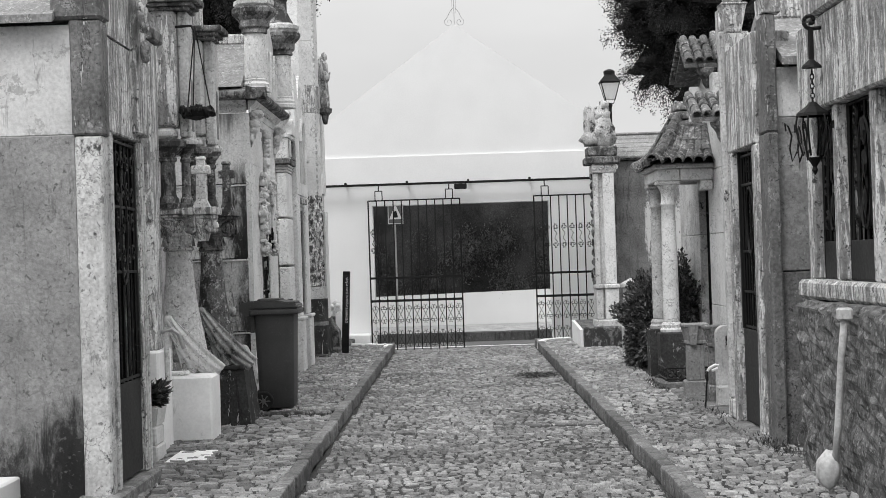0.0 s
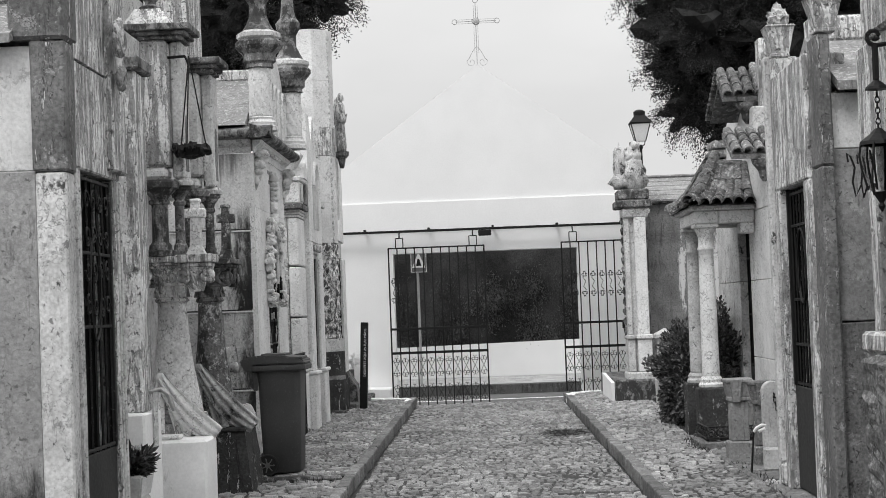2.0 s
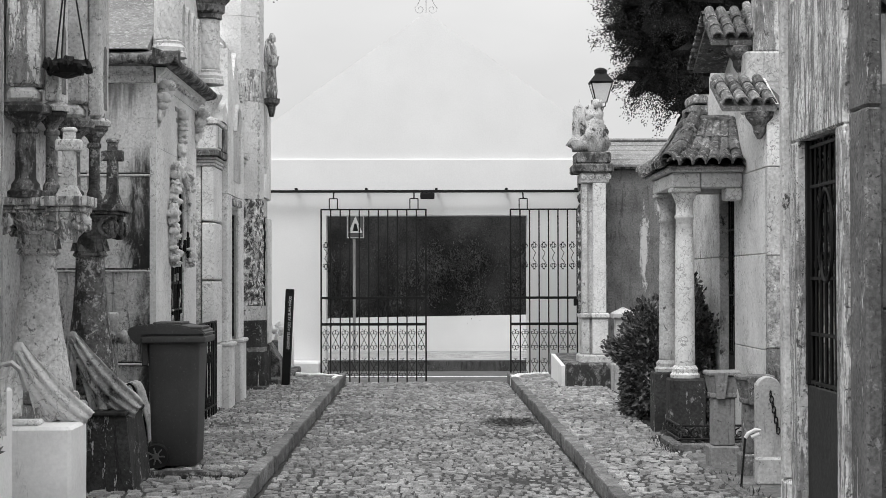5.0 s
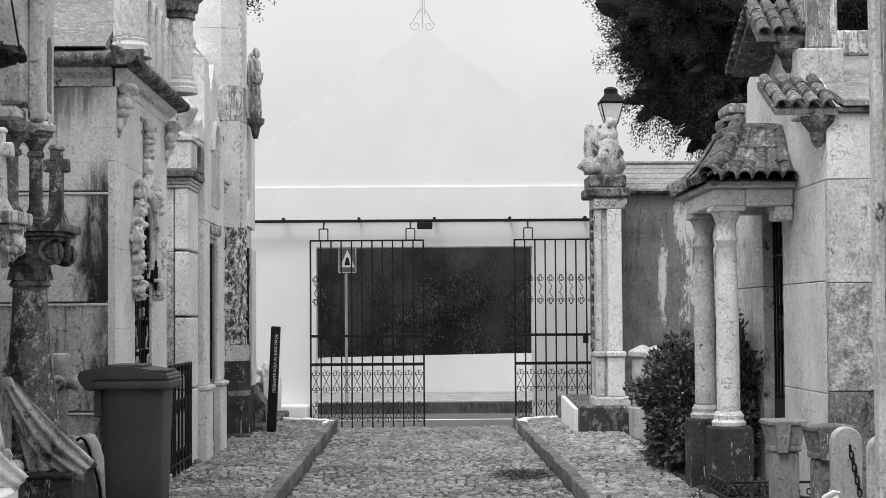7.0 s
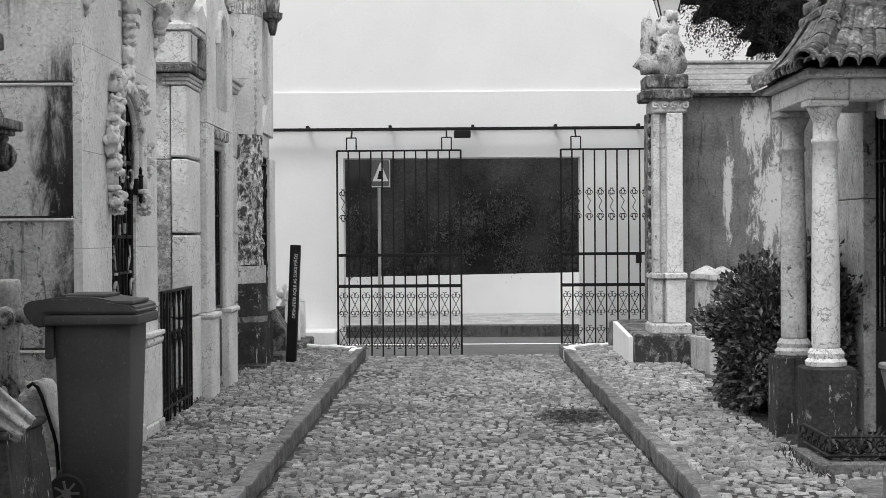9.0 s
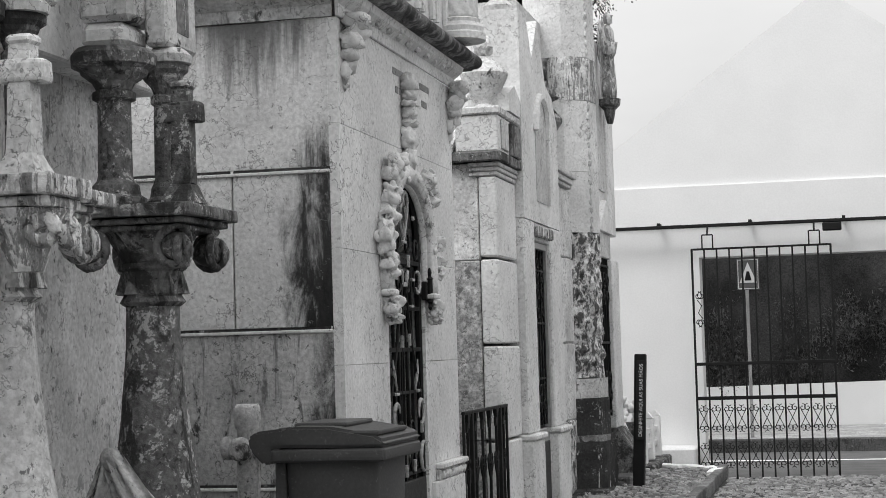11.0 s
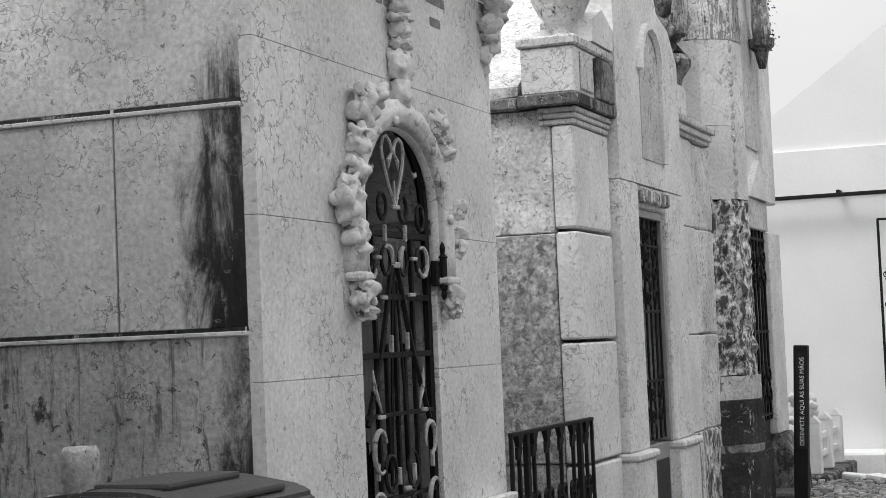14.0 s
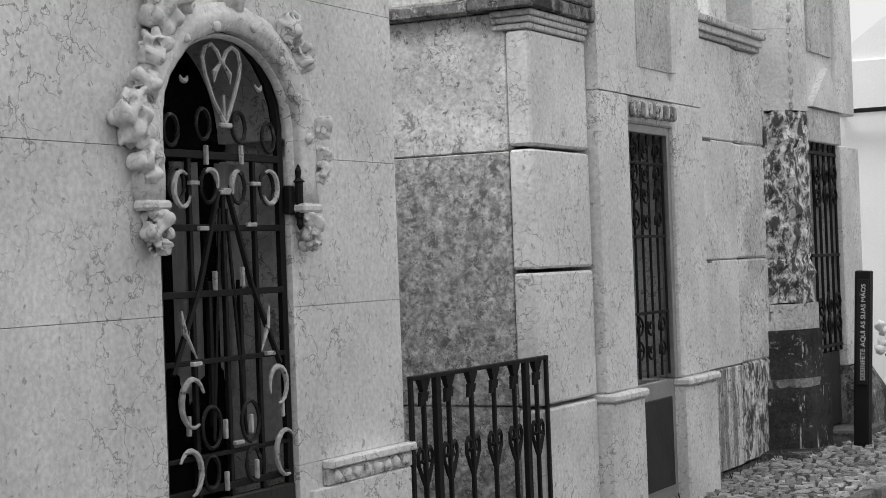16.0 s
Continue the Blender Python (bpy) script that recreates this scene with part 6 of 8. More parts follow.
def chapel_r2():
    t = thing("chapel", (5.0, 14.8, 0), "pale stone chapel with tile-capped stepped gable", "chapel", "chapels")
    X, Y0 = 3.35, 13.05
    part("core", boxb(X + 0.3, 6.2, Y0 + 0.06, 16.9, 0, 2.85, 0), M_LIME_STAIN, t)
    for za, zb, m in ((0.0, 0.94, M_LIME_DARK), (0.945, 1.685, M_BRECCIA), (1.69, 2.40, M_LIME_STAIN), (2.405, 2.86, M_LIME)):
        part("side_slab", boxb(X, 6.2, Y0 - 0.01, Y0 + 0.08, za, zb, 0.005), m, t)
    for za, zb in ((0.1, 0.92), (0.925, 1.70), (1.705, 2.40), (2.405, 2.9)):
        part("front_slab", boxb(X, X + 0.3, Y0 + 0.084, 14.5, za, zb, 0.005), M_LIME, t)
    part("front_slab", boxb(X, X + 0.3, 15.26, 16.9, 0.1, 1.7, 0.006), M_LIME_STAIN, t)
    part("front_slab", boxb(X, X + 0.3, 15.26, 16.9, 1.705, 2.9, 0.006), M_LIME_STAIN, t)
    part("front_slab", boxb(X, X + 0.3, 14.505, 15.255, 2.30, 2.9, 0.006), M_LIME, t)
    gab = [(Y0 - 0.01, 2.903), (Y0 + 0.55, 2.903), (16.85, 2.903), (16.3, 3.25), (15.9, 3.3), (15.9, 3.45), (15.2, 3.78), (14.5, 3.78), (13.95, 3.5), (13.95, 3.2), (13.6, 3.18)]
    part("gable", prism(B(), gab, "x", X + 0.02, X + 0.1), M_LIME, t)
    part("eave", boxb(X + 0.06, 6.2, Y0 - 0.05, Y0 + 0.1, 2.862, 2.90, 0.008), M_LIME_DARK, t)
    part("roof", rough_up(prism(B(), [(Y0 - 0.08, 2.903), (15.0, 3.5), (16.98, 2.903), (16.98, 2.95), (15.0, 3.57), (Y0 - 0.08, 2.945)], "x", X + 0.105, 6.2), 0.008, 6, 6), M_ROOF_SLAB, t, "lichened stone roof slope")
    part("ridge", rough_up(boxb(X + 0.15, 6.2, 14.9, 15.12, 3.55, 3.76, 0.02), 0.01, 6, 2), M_LIME_OLD, t)
    # tile caps stepping up the gable, with their beds and brackets
    def cap(xa, xb, ya, za, yb, zb, cols, rows):
        part("cap_bed", prism(B(), [(ya + 0.02, za - 0.02), (yb, zb - 0.02), (yb, zb - 0.07), (ya + 0.02, za - 0.06)], "x", xa, xb), M_TILE, t)
        for k in range(cols):
            u = xa + (xb - xa) * (k + 0.5) / cols
            for q in range(rows):
                f = q / rows
                tile(t, (u, ya + (yb - ya) * f, za + (zb - za) * f + random.uniform(0, 0.008)), (random.uniform(-0.02, 0.02), yb - ya, zb - za), (0, -0.3, 1), 0.85)
    random.seed(8)
    cap(2.98, 3.42, 12.96, 2.90, 13.56, 3.17, 4, 3)
    cap(3.04, 3.48, 13.82, 3.55, 14.25, 3.83, 4, 3)
    # beyond the upper cap the tiles turn and lie across the falling rake
    part("rake_bed", prism(B(), [(14.25, 3.80), (15.05, 3.44), (15.05, 3.40), (14.25, 3.75)], "x", 3.08, 3.42), M_TILE, t)
    for k in range(9):
        f = k / 8
        for q in range(2):
            tile(t, (3.03 + 0.17 * q, 14.28 + 0.74 * f, 3.80 - 0.35 * f), (1, 0, 0.02), (0, 0.4, 1), 0.85)
    part("ridge_roll", tube(B(), [(3.42, 13.86, 3.62), (3.42, 14.25, 3.90)], 0.04, 8), M_TILE, t)
    for k in range(3):
        part("far_cap", rough_up(boxb(3.16 + 0.03 * k, 3.42, 15.98, 16.5, 3.0 + 0.11 * k, 3.09 + 0.11 * k, 0.03, 2), 0.006, 8, 2), M_TILE, t)
    for y, z in ((13.06, 2.80), (13.92, 3.44)):
        bm = lathe(B(), [(0.02, z - 0.17), (0.05, z - 0.12), (0.06, z - 0.07), (0.11, z + 0.0), (0.12, z + 0.04)], 3.30, y + 0.03, 12)
        part("cap_bracket", rough_up(bm, 0.008, 12), M_LIME_DARK, t)
    part("gable_pinnacle", rough_up(boxb(3.40, 3.61, 13.72, 13.93, 3.422, 4.1, 0.012), 0.005, 6, 3), M_LIME_OLD, t, "weathered pinnacle over the gable")
    part("gable_pier", boxb(X - 0.04, X + 0.3, 13.7, 13.98, 2.905, 3.42, 0.015), M_LIME_STAIN, t)
    d = thing("iron_door", (X + 0.1, 14.88, 0.1), "dark iron chapel door with scrolled grille", "door")
    d.parent, d.location = t, Vector((X + 0.1, 14.88, 0.1)) - t.location
    part("panel", boxb(X + 0.08, X + 0.12, 14.5, 15.26, 0.1, 0.8, 0.005), M_DOOR_PANEL, d)
    rings = [(14.64 + 0.16 * i, z, 0.065, 1.57 * i, 1 if i % 2 else -1) for i in range(4) for z in (1.2, 1.5, 1.8, 2.05)]
    grille(d, X + 0.09, 14.52, 15.24, 0.8, 2.3, 6, rings, 0.010, (0.82, 1.35, 1.95), M_IRON)
    # sheet coloured black for the shade within the chapel
    part("backing", boxb(X + 0.25, X + 0.26, 14.5, 15.26, 0.1, 2.3, 0), M_SHADE_IN, t, "near-black sheet painted as the interior's shade")


chapel_r2()


def porch():
    t = thing("porch", (3.0, 14.7, 0.1), "small tiled porch on two smooth stone columns", "porch")
    for y, m in ((14.2, M_LIME), (15.2, M_LIME_STAIN)):
        x = 2.86
        part("pedestal", rough_up(boxb(x - 0.15, x + 0.16, y - 0.16, y + 0.16, 0.05, 0.64, 0.015), 0.005, 6, 3), M_BLACKENED, t, "black-stained pedestal")
        c = part("column", lathe(B(), [(0.085, 0.75)] + [(0.088 - 0.014 * f + 0.004 * math.sin(3.1 * f), 0.77 + 1.25 * f) for f in np.linspace(0, 1, 8)] + [(0.085, 2.03), (0.085, 2.05), (0.074, 2.06), (0.074, 2.16), (0.1, 2.22), (0.115, 2.25)], x, y, 24), m, t, smooth=True)
        part("base_ring", lathe(B(), [(0.125, 0.642), (0.13, 0.67), (0.11, 0.69), (0.115, 0.72), (0.095, 0.75)], x, y, 24), m, c)
        part("capital", boxb(x - 0.125, x + 0.125, y - 0.125, y + 0.125, 2.25, 2.29, 0.008), m, c)
    part("beam", boxb(2.74, 2.98, 14.06, 15.34, 2.292, 2.42, 0.01), M_LIME, t)
    part("beam", boxb(2.985, 3.345, 14.06, 14.3, 2.292, 2.42, 0.01), M_LIME, t)
    part("beam", boxb(2.985, 3.345, 15.1, 15.34, 2.292, 2.42, 0.01), M_LIME, t)
    part("corbel", boxb(3.2, 3.345, 14.07, 14.29, 2.18, 2.29, 0.015), M_LIME, t)
    part("eave_board", boxb(2.69, 3.345, 13.95, 15.45, 2.422, 2.47, 0.012), M_LIME_STAIN, t)
    E, T = 2.475, 2.86
    x0, x1, xt = 2.66, 3.34, 2.98
    y0, y1, ya, yb = 13.88, 15.52, 14.42, 14.98
    tile_slope(t, (x0, y0, E), (x1, y0, E), (xt, ya, T), (x1, ya, T), 6, 4, 0.085, 0.95, 0.01)
    tile_slope(t, (x0, y1, E), (x0, y0, E), (xt, yb, T), (xt, ya, T), 14, 4, 0.085, 0.85, 0.01)
    tile_slope(t, (x1, y1, E), (x0, y1, E), (x1, yb, T), (xt, yb, T), 6, 4, 0.085, 0.95, 0.01)
    for p0, p1 in (((x0, y0), (xt, ya)), ((x0, y1), (xt, yb))):
        for j in range(5):
            f, g = j / 5, (j + 1) / 5
            def hp(q):
                return Vector((p0[0] + (p1[0] - p0[0]) * q, p0[1] + (p1[1] - p0[1]) * q, E + (T - E) * q - 0.085 * math.sin(q * math.pi) + 0.035))
            tile(t, hp(f), hp(g) - hp(f), (0, 0, 1), 1.2)
    part("ridge_block", rough_up(boxb(xt - 0.06, x1 - 0.01, ya - 0.03, yb + 0.03, T - 0.01, T + 0.09, 0.03), 0.006, 8, 2), M_TILE, t)


porch()


def chapel_r4():
    t = thing("chapel", (4.4, 23.4, 0), "grey rendered chapel end wall with tiled roof and corner pier", "chapel", "chapels")
    part("end_wall", boxb(3.06, 6.4, 22.6, 22.85, 0, 3.0, 0.01), M_END_WALL, t, "grey render with pale flaked patches")
    part("core", boxb(3.1, 6.4, 22.85, 25.4, 0, 3.0, 0), M_PLASTER_GREY, t)
    part("front_wall", rough_up(boxb(2.97, 3.095, 22.57, 25.4, 0.2, 3.0, 0.012), 0.004, 6, 3), M_LIME_DARK, t)
    part("eave", boxb(3.1, 6.5, 22.5, 22.86, 3.003, 3.05, 0.01), M_LIME_DARK, t)
    for j in range(5):
        a_, b_ = j / 5, (j + 1) / 5
        y0, y1, z0, z1 = 22.46 + 1.29 * a_, 22.46 + 1.29 * b_ + 0.03, 3.03 + 0.43 * a_, 3.03 + 0.43 * b_ + 0.01
        part("roof_course", rough_up(prism(B(), [(y0, z0), (y1, z1), (y1, z1 + 0.02), (y0, z0 + 0.03)], "x", 3.05, 6.4), 0.004, 7, 3), M_ROOF_SLAB, t, "pale lichened roofing")
    part("roof_back", prism(B(), [(23.78, 3.45), (25.4, 3.0), (25.4, 3.04), (23.78, 3.5)], "x", 3.12, 6.4), M_TILE, t)
    part("ridge", rough_up(boxb(3.05, 6.4, 23.70, 23.82, 3.47, 3.52, 0.02), 0.006, 7, 3), M_ROOF_SLAB, t)
    # corner pier: base, panelled shaft, capital with scrolls, cap
    part("pier_base", rough_up(boxb(2.66, 3.10, 21.95, 22.56, 0.1, 0.50, 0.02), 0.006, 6, 3), M_LIME_STAIN, t)
    for xa, xb, m in ((2.69, 2.80, M_LIME_STAIN), (2.83, 3.04, M_LIME)):
        part("pier_pedestal", boxb(xa, xb, 21.99 if xa > 2.8 else 22.04, 22.55, 0.502, 0.98, 0.012), m, t)
        part("pier_band", boxb(xa - 0.015, xb + 0.015, 21.96 if xa > 2.8 else 22.0, 22.56, 0.982, 1.05, 0.015), m, t)
        part("pier_pilaster", boxb(xa + 0.01, xb - 0.025, 22.0 if xa > 2.8 else 22.05, 22.55, 1.052, 2.78, 0.010), m, t)
    part("pier_recess", boxb(2.70, 3.02, 22.1, 22.56, 0.5, 2.78, 0.01), M_LIME_STAIN, t)
    for z in np.arange(1.1, 2.8, 0.15):
        part("carved_edge", blob(B(), (2.69, 22.3, z), (0.03, 0.05, 0.06), 0.5, 3, 2, z), M_LIME_DARK, t)
    for x in (2.72, 2.82, 2.92, 3.04):
        bm = tube(B(), scroll((x, 21.99, 2.865), 0.038, 1.2, 1.57, "xz", 1 if x in (2.72, 2.92) else -1, 14), 0.016, 6)
        part("pier_volute", bm, M_LIME_STAIN, t)
    part("pier_capital", boxb(2.68, 3.06, 22.0, 22.56, 2.782, 2.92, 0.015), M_LIME_STAIN, t)
    part("pier_cap", rough_up(boxb(2.58, 3.12, 21.94, 22.6, 2.922, 3.04, 0.02), 0.004, 8, 2), M_LIME_DARK, t)
    part("pier_cap", rough_up(boxb(2.62, 3.08, 21.98, 22.56, 3.042, 3.2, 0.02), 0.004, 8, 2), M_LIME_DARK, t)
    # a seated group as one plain lump of stone
    bm = blob(B(), (2.86, 22.26, 3.42), (0.21, 0.18, 0.26), 0.35, 2.6, 3, 2)
    blob(bm, (2.88, 22.26, 3.7), (0.13, 0.13, 0.14), 0.3, 2.6, 3, 5)
    blob(bm, (2.93, 22.24, 3.85), (0.075, 0.075, 0.09), 0.2, 3, 2, 1)
    blob(bm, (2.68, 22.2, 3.55), (0.085, 0.09, 0.3), 0.4, 2.6, 3, 9)
    blob(bm, (2.66, 22.2, 3.78), (0.06, 0.06, 0.07), 0.3, 3, 2, 4)
    blob(bm, (2.66, 22.12, 3.3), (0.14, 0.08, 0.1), 0.4, 2.6, 2, 6)
    single("statue", rough_up(bm, 0.025, 9), M_STATUE, "weathered stone figure group seated on the corner pier", "statue", smooth=True)
    st = thing("stone_steps", (2.6, 22.6, 0.05), "dark stone chapel step with a white painted edge", "steps")
    part("step", rough_up(boxb(2.46, 3.1, 21.72, 25.0, 0.05, 0.40, 0.02), 0.008, 4, 4), M_LIME_DARK, st)
    part("edge", rough_up(prism(B(), [(21.9, 0.05), (23.7, 0.05), (23.7, 0.44), (21.9, 0.36)], "x", 2.405, 2.455), 0.005, 4), M_WHITE_OLD, st)


chapel_r4()


def street_lamp():
    x, y = 3.40, 26.3
    l_ = thing("street_lamp", (x, y, -0.4), "black lantern street lamp with frosted panes on a post", "lamp")
    part("post", lathe(B(), [(0.07, -0.4), (0.06, 0.5), (0.035, 0.6), (0.028, 4.160), (0.045, 4.210), (0.025, 4.250)], x, y, 12), M_IRON, l_)
    for s in (-1, 1):
        part("arm", tube(B(), [(x, y, 4.210), (x + s * 0.07, y, 4.250), (x + s * 0.08, y, 4.310)], 0.010, 6), M_IRON, l_)
    part("glass_body", taper(B(), x, y, 4.310, 4.600, 0.17, 0.17, 0.33, 0.33), M_LAMP_GLASS, l_)
    for sx in (-1, 1):
        for sy in (-1, 1):
            part("rib", tube(B(), [(x + sx * 0.085, y + sy * 0.085, 4.300), (x + sx * 0.166, y + sy * 0.166, 4.610)], 0.010, 5), M_IRON, l_)
    part("rim", boxb(x - 0.18, x + 0.18, y - 0.18, y + 0.18, 4.600, 4.625, 0.008), M_IRON, l_)
    part("hood", taper(B(), x, y, 4.625, 4.760, 0.38, 0.38, 0.17, 0.17), M_IRON, l_)
    part("cap", lathe(B(), [(0.1, 4.760), (0.105, 4.820), (0.06, 4.850), (0.02, 4.860)], x, y, 12), M_IRON, l_)


street_lamp()


# ---- things along the left pavement ----
def wheelie_bin():
    b = thing("wheelie_bin", (-1.2, 12.33, 0.1), "dark grey plastic wheeled waste bin with closed lid", "waste bin")
    cx, cy = -1.27, 12.33
    bm = B()
    rings = []
    for f in (0.0, 0.02, 0.5, 1.0):
        w_, d_ = 0.335 + 0.055 * f - (0.03 if f == 0 else 0), 0.43 + 0.1 * f - (0.03 if f == 0 else 0)
        rc = 0.06
        ring = []
        for sx, sy, q0 in ((1, 1, 0), (-1, 1, 90), (-1, -1, 180), (1, -1, 270)):
            for k in range(6):
                q = math.radians(q0 + 18 * k)
                ring.append(bm.verts.new((cx + sx * (w_ / 2 - rc) + rc * math.cos(q), cy + sy * (d_ / 2 - rc) + rc * math.sin(q), 0.115 + 0.935 * f)))
        rings.append(ring)
    for a_, b_ in zip(rings, rings[1:]):
        for k in range(24):
            bm.faces.new((a_[k], a_[(k + 1) % 24], b_[(k + 1) % 24], b_[k]))
    bm.faces.new(rings[0][::-1])
    part("body", bm, M_BIN, b, smooth=True)
    part("rim", boxb(cx - 0.235, cx + 0.245, cy - 0.30, cy + 0.30, 1.03, 1.085, 0.02, 3), M_BIN, b)
    bm = prism(B(), [(cx - 0.24, 1.09), (cx + 0.245, 1.087), (cx + 0.24, 1.115), (cx + 0.2, 1.14), (cx + 0.02, 1.172), (cx - 0.14, 1.175), (cx - 0.22, 1.14)], "y", cy - 0.30, cy + 0.30)
    bmesh.ops.bevel(bm, geom=bm.edges[:], offset=0.012, segments=2, affect="EDGES")
    lid = part("lid", bm, M_BIN, b)
    part("lid_grip", boxb(cx + 0.09, cx + 0.22, cy - 0.29, cy + 0.16, 1.135, 1.155, 0.009, 2), M_BIN, lid)
    part("lid_panel", boxb(cx - 0.16, cx + 0.06, cy - 0.2, cy + 0.2, 1.165, 1.185, 0.009, 2), M_BIN, lid)
    part("hinge_bar", tube(B(), [(cx - 0.31, cy - 0.24, 1.12), (cx - 0.31, cy + 0.24, 1.12)], 0.02, 10), M_BIN, b)
    for dy in (-0.25, 0.0, 0.25):
        bm = prism(B(), [(cx - 0.2, 1.03), (cx - 0.27, 1.02), (cx - 0.325, 1.08), (cx - 0.335, 1.13), (cx - 0.3, 1.155), (cx - 0.18, 1.168), (cx - 0.18, 1.14)], "y", cy + dy - 0.035, cy + dy + 0.035)
        bmesh.ops.bevel(bm, geom=bm.edges[:], offset=0.01, segments=2, affect="EDGES")
        part("hinge_lug", bm, M_BIN, b)
    for dy in (-0.22, 0.22):
        part("back_rib", boxb(cx - 0.235, cx - 0.19, cy + dy - 0.02, cy + dy + 0.02, 0.86, 1.03, 0.008), M_BIN, b)
    part("axle_box", boxb(cx - 0.19, cx - 0.1, cy - 0.2, cy + 0.2, 0.14, 0.3, 0.02, 2), M_BIN, b)
    part("axle", tube(B(), [(cx - 0.12, cy - 0.27, 0.195), (cx - 0.12, cy + 0.27, 0.195)], 0.012, 8), M_IRON, b)
    for dy in (-0.265, 0.265):
        wc = (cx - 0.12, cy + dy, 0.195)
        bm = lathe(B(), [(0.06, -0.022), (0.086, -0.026), (0.096, -0.018), (0.096, 0.018), (0.086, 0.026), (0.06, 0.022)], 0, 0, 28)
        bmesh.ops.transform(bm, matrix=Matrix.Translation(wc) @ Matrix.Rotation(math.pi / 2, 4, "X"), verts=bm.verts)
        w = part("wheel", bm, M_RUBBER, b, "black rubber wheel")
        bm = lathe(B(), [(0.012, -0.032), (0.022, -0.030), (0.024, 0.030), (0.012, 0.032)], 0, 0, 14)
        for k in range(7):
            m = Matrix.Rotation(k * 2 * math.pi / 7, 4, "Z") @ Matrix.Translation((0.04, 0, 0)) @ Matrix.Diagonal((0.05, 0.010, 0.064, 1))
            bmesh.ops.create_cube(bm, size=1.0, matrix=m)
        bmesh.ops.transform(bm, matrix=Matrix.Translation(wc) @ Matrix.Rotation(math.pi / 2, 4, "X"), verts=bm.verts)
        part("rim", bm, M_SIGN, w, "spoked plastic wheel rim")
    return b


wheelie_bin()

# broken stones and a sheet of lath stacked behind the bin
for k, (x, y, z, r) in enumerate(((-1.66, 12.62, 0.19, 0.13), (-1.56, 12.5, 0.16, 0.1), (-1.68, 12.68, 0.4, 0.12), (-1.60, 12.62, 0.38, 0.1), (-1.7, 12.72, 0.6, 0.1))):
    bm = blob(B(), (x, y, z), (r, r, r * 0.95), 0.35, 1.6, 3, k * 2.2)
    single("rubble_stone", bm, M_LIME, "broken pale stone stacked behind the bin", "stone", "rubble stones")
sh = thing("plaster_sheet", (-1.58, 12.56, 0.3), "bent sheet of pale broken plaster with a dark edge", "plaster sheet")
bm = B()
rows = []
for i in range(13):
    f = i / 12
    px_, pz_ = -1.68 + 0.16 * math.sin(f * 1.5), 0.70 - 0.52 * f * f + 0.03 * math.sin(f * 9)
    rows.append([bm.verts.new((px_ + 0.02 * j / 6, 12.46 + 0.26 * j / 6, pz_ + 0.008 * math.sin(j * 2.0))) for j in range(7)])
for a_, b_ in zip(rows, rows[1:]):
    for j in range(6):
        bm.faces.new((a_[j], b_[j], b_[j + 1], a_[j + 1]))
bmesh.ops.solidify(bm, geom=bm.faces[:], thickness=0.03)
part("sheet", rough_up(bm, 0.004, 9), M_LIME, sh, smooth=True)
part("edge_strip", tube(B(), [(-1.685 + 0.16 * math.sin(f * 1.5), 12.45, 0.69 - 0.52 * f * f + 0.03 * math.sin(f * 9)) for f in np.linspace(0, 1, 10)], 0.010, 6), M_RUBBER, sh, "black edge strip")

tomb = thing("tomb_chest", (-1.95, 10.4, 0.04), "white painted tomb chest with a raised back ledge", "tomb")
part("chest", rough_up(boxb(-2.6, -1.57, 9.88, 10.38, 0.04, 0.6, 0.02), 0.004, 3, 5), M_WHITE_OLD, tomb)
part("chest_back", rough_up(boxb(-2.6, -1.71, 10.383, 11.12, 0.04, 0.598, 0.02), 0.004, 3, 5), M_BLACKENED, tomb, "black-stained rear block")
part("ledge", rough_up(boxb(-2.6, -1.86, 9.0, 9.62, 0.04, 0.86, 0.015), 0.003, 4, 3), M_WHITE_OLD, tomb)
part("tray", rough_up(boxb(-1.98, -1.78, 9.95, 10.1, 0.602, 0.635, 0.012), 0.002, 5), M_LIME, tomb)
ped = thing("column_pedestal", (-1.72, 11.5, 0.04), "black-stained stone pedestal beside the white tomb", "pedestal")
part("block", rough_up(taper(B(), -1.77, 11.51, 0.04, 0.56, 0.74, 0.74, 0.62, 0.68), 0.01, 5, 6), M_BLACKENED, ped)
part("cap", rough_up(boxb(-2.14, -1.45, 11.14, 11.9, 0.562, 0.60, 0.012), 0.005, 6, 3), M_BLACKENED, ped)


def headstone(cx, cy, z, w, h, th, material, label, lean=0.0):
    prof = [(-w / 2, 0), (w / 2, 0), (w / 2, h - w / 2)] + [(w / 2 * math.cos(q), h - w / 2 + w / 2 * math.sin(q)) for q in np.linspace(0.2, math.pi - 0.2, 9)] + [(-w / 2, h - w / 2)]
    bm = prism(B(), prof, "y", -th / 2, th / 2)
    bmesh.ops.bevel(bm, geom=[e for e in bm.edges if e.calc_face_angle(0) > 1.2], offset=0.008, segments=1, affect="EDGES")
    bmesh.ops.transform(bm, matrix=pose(cx, cy, z, lean, 0, 0), verts=bm.verts)
    return single("headstone", bm, material, label, "headstone", "headstones")


headstone(-1.60, 11.95, 0.1, 0.17, 0.46, 0.09, M_LIME, "small round-topped pale headstone behind the bin", -8)


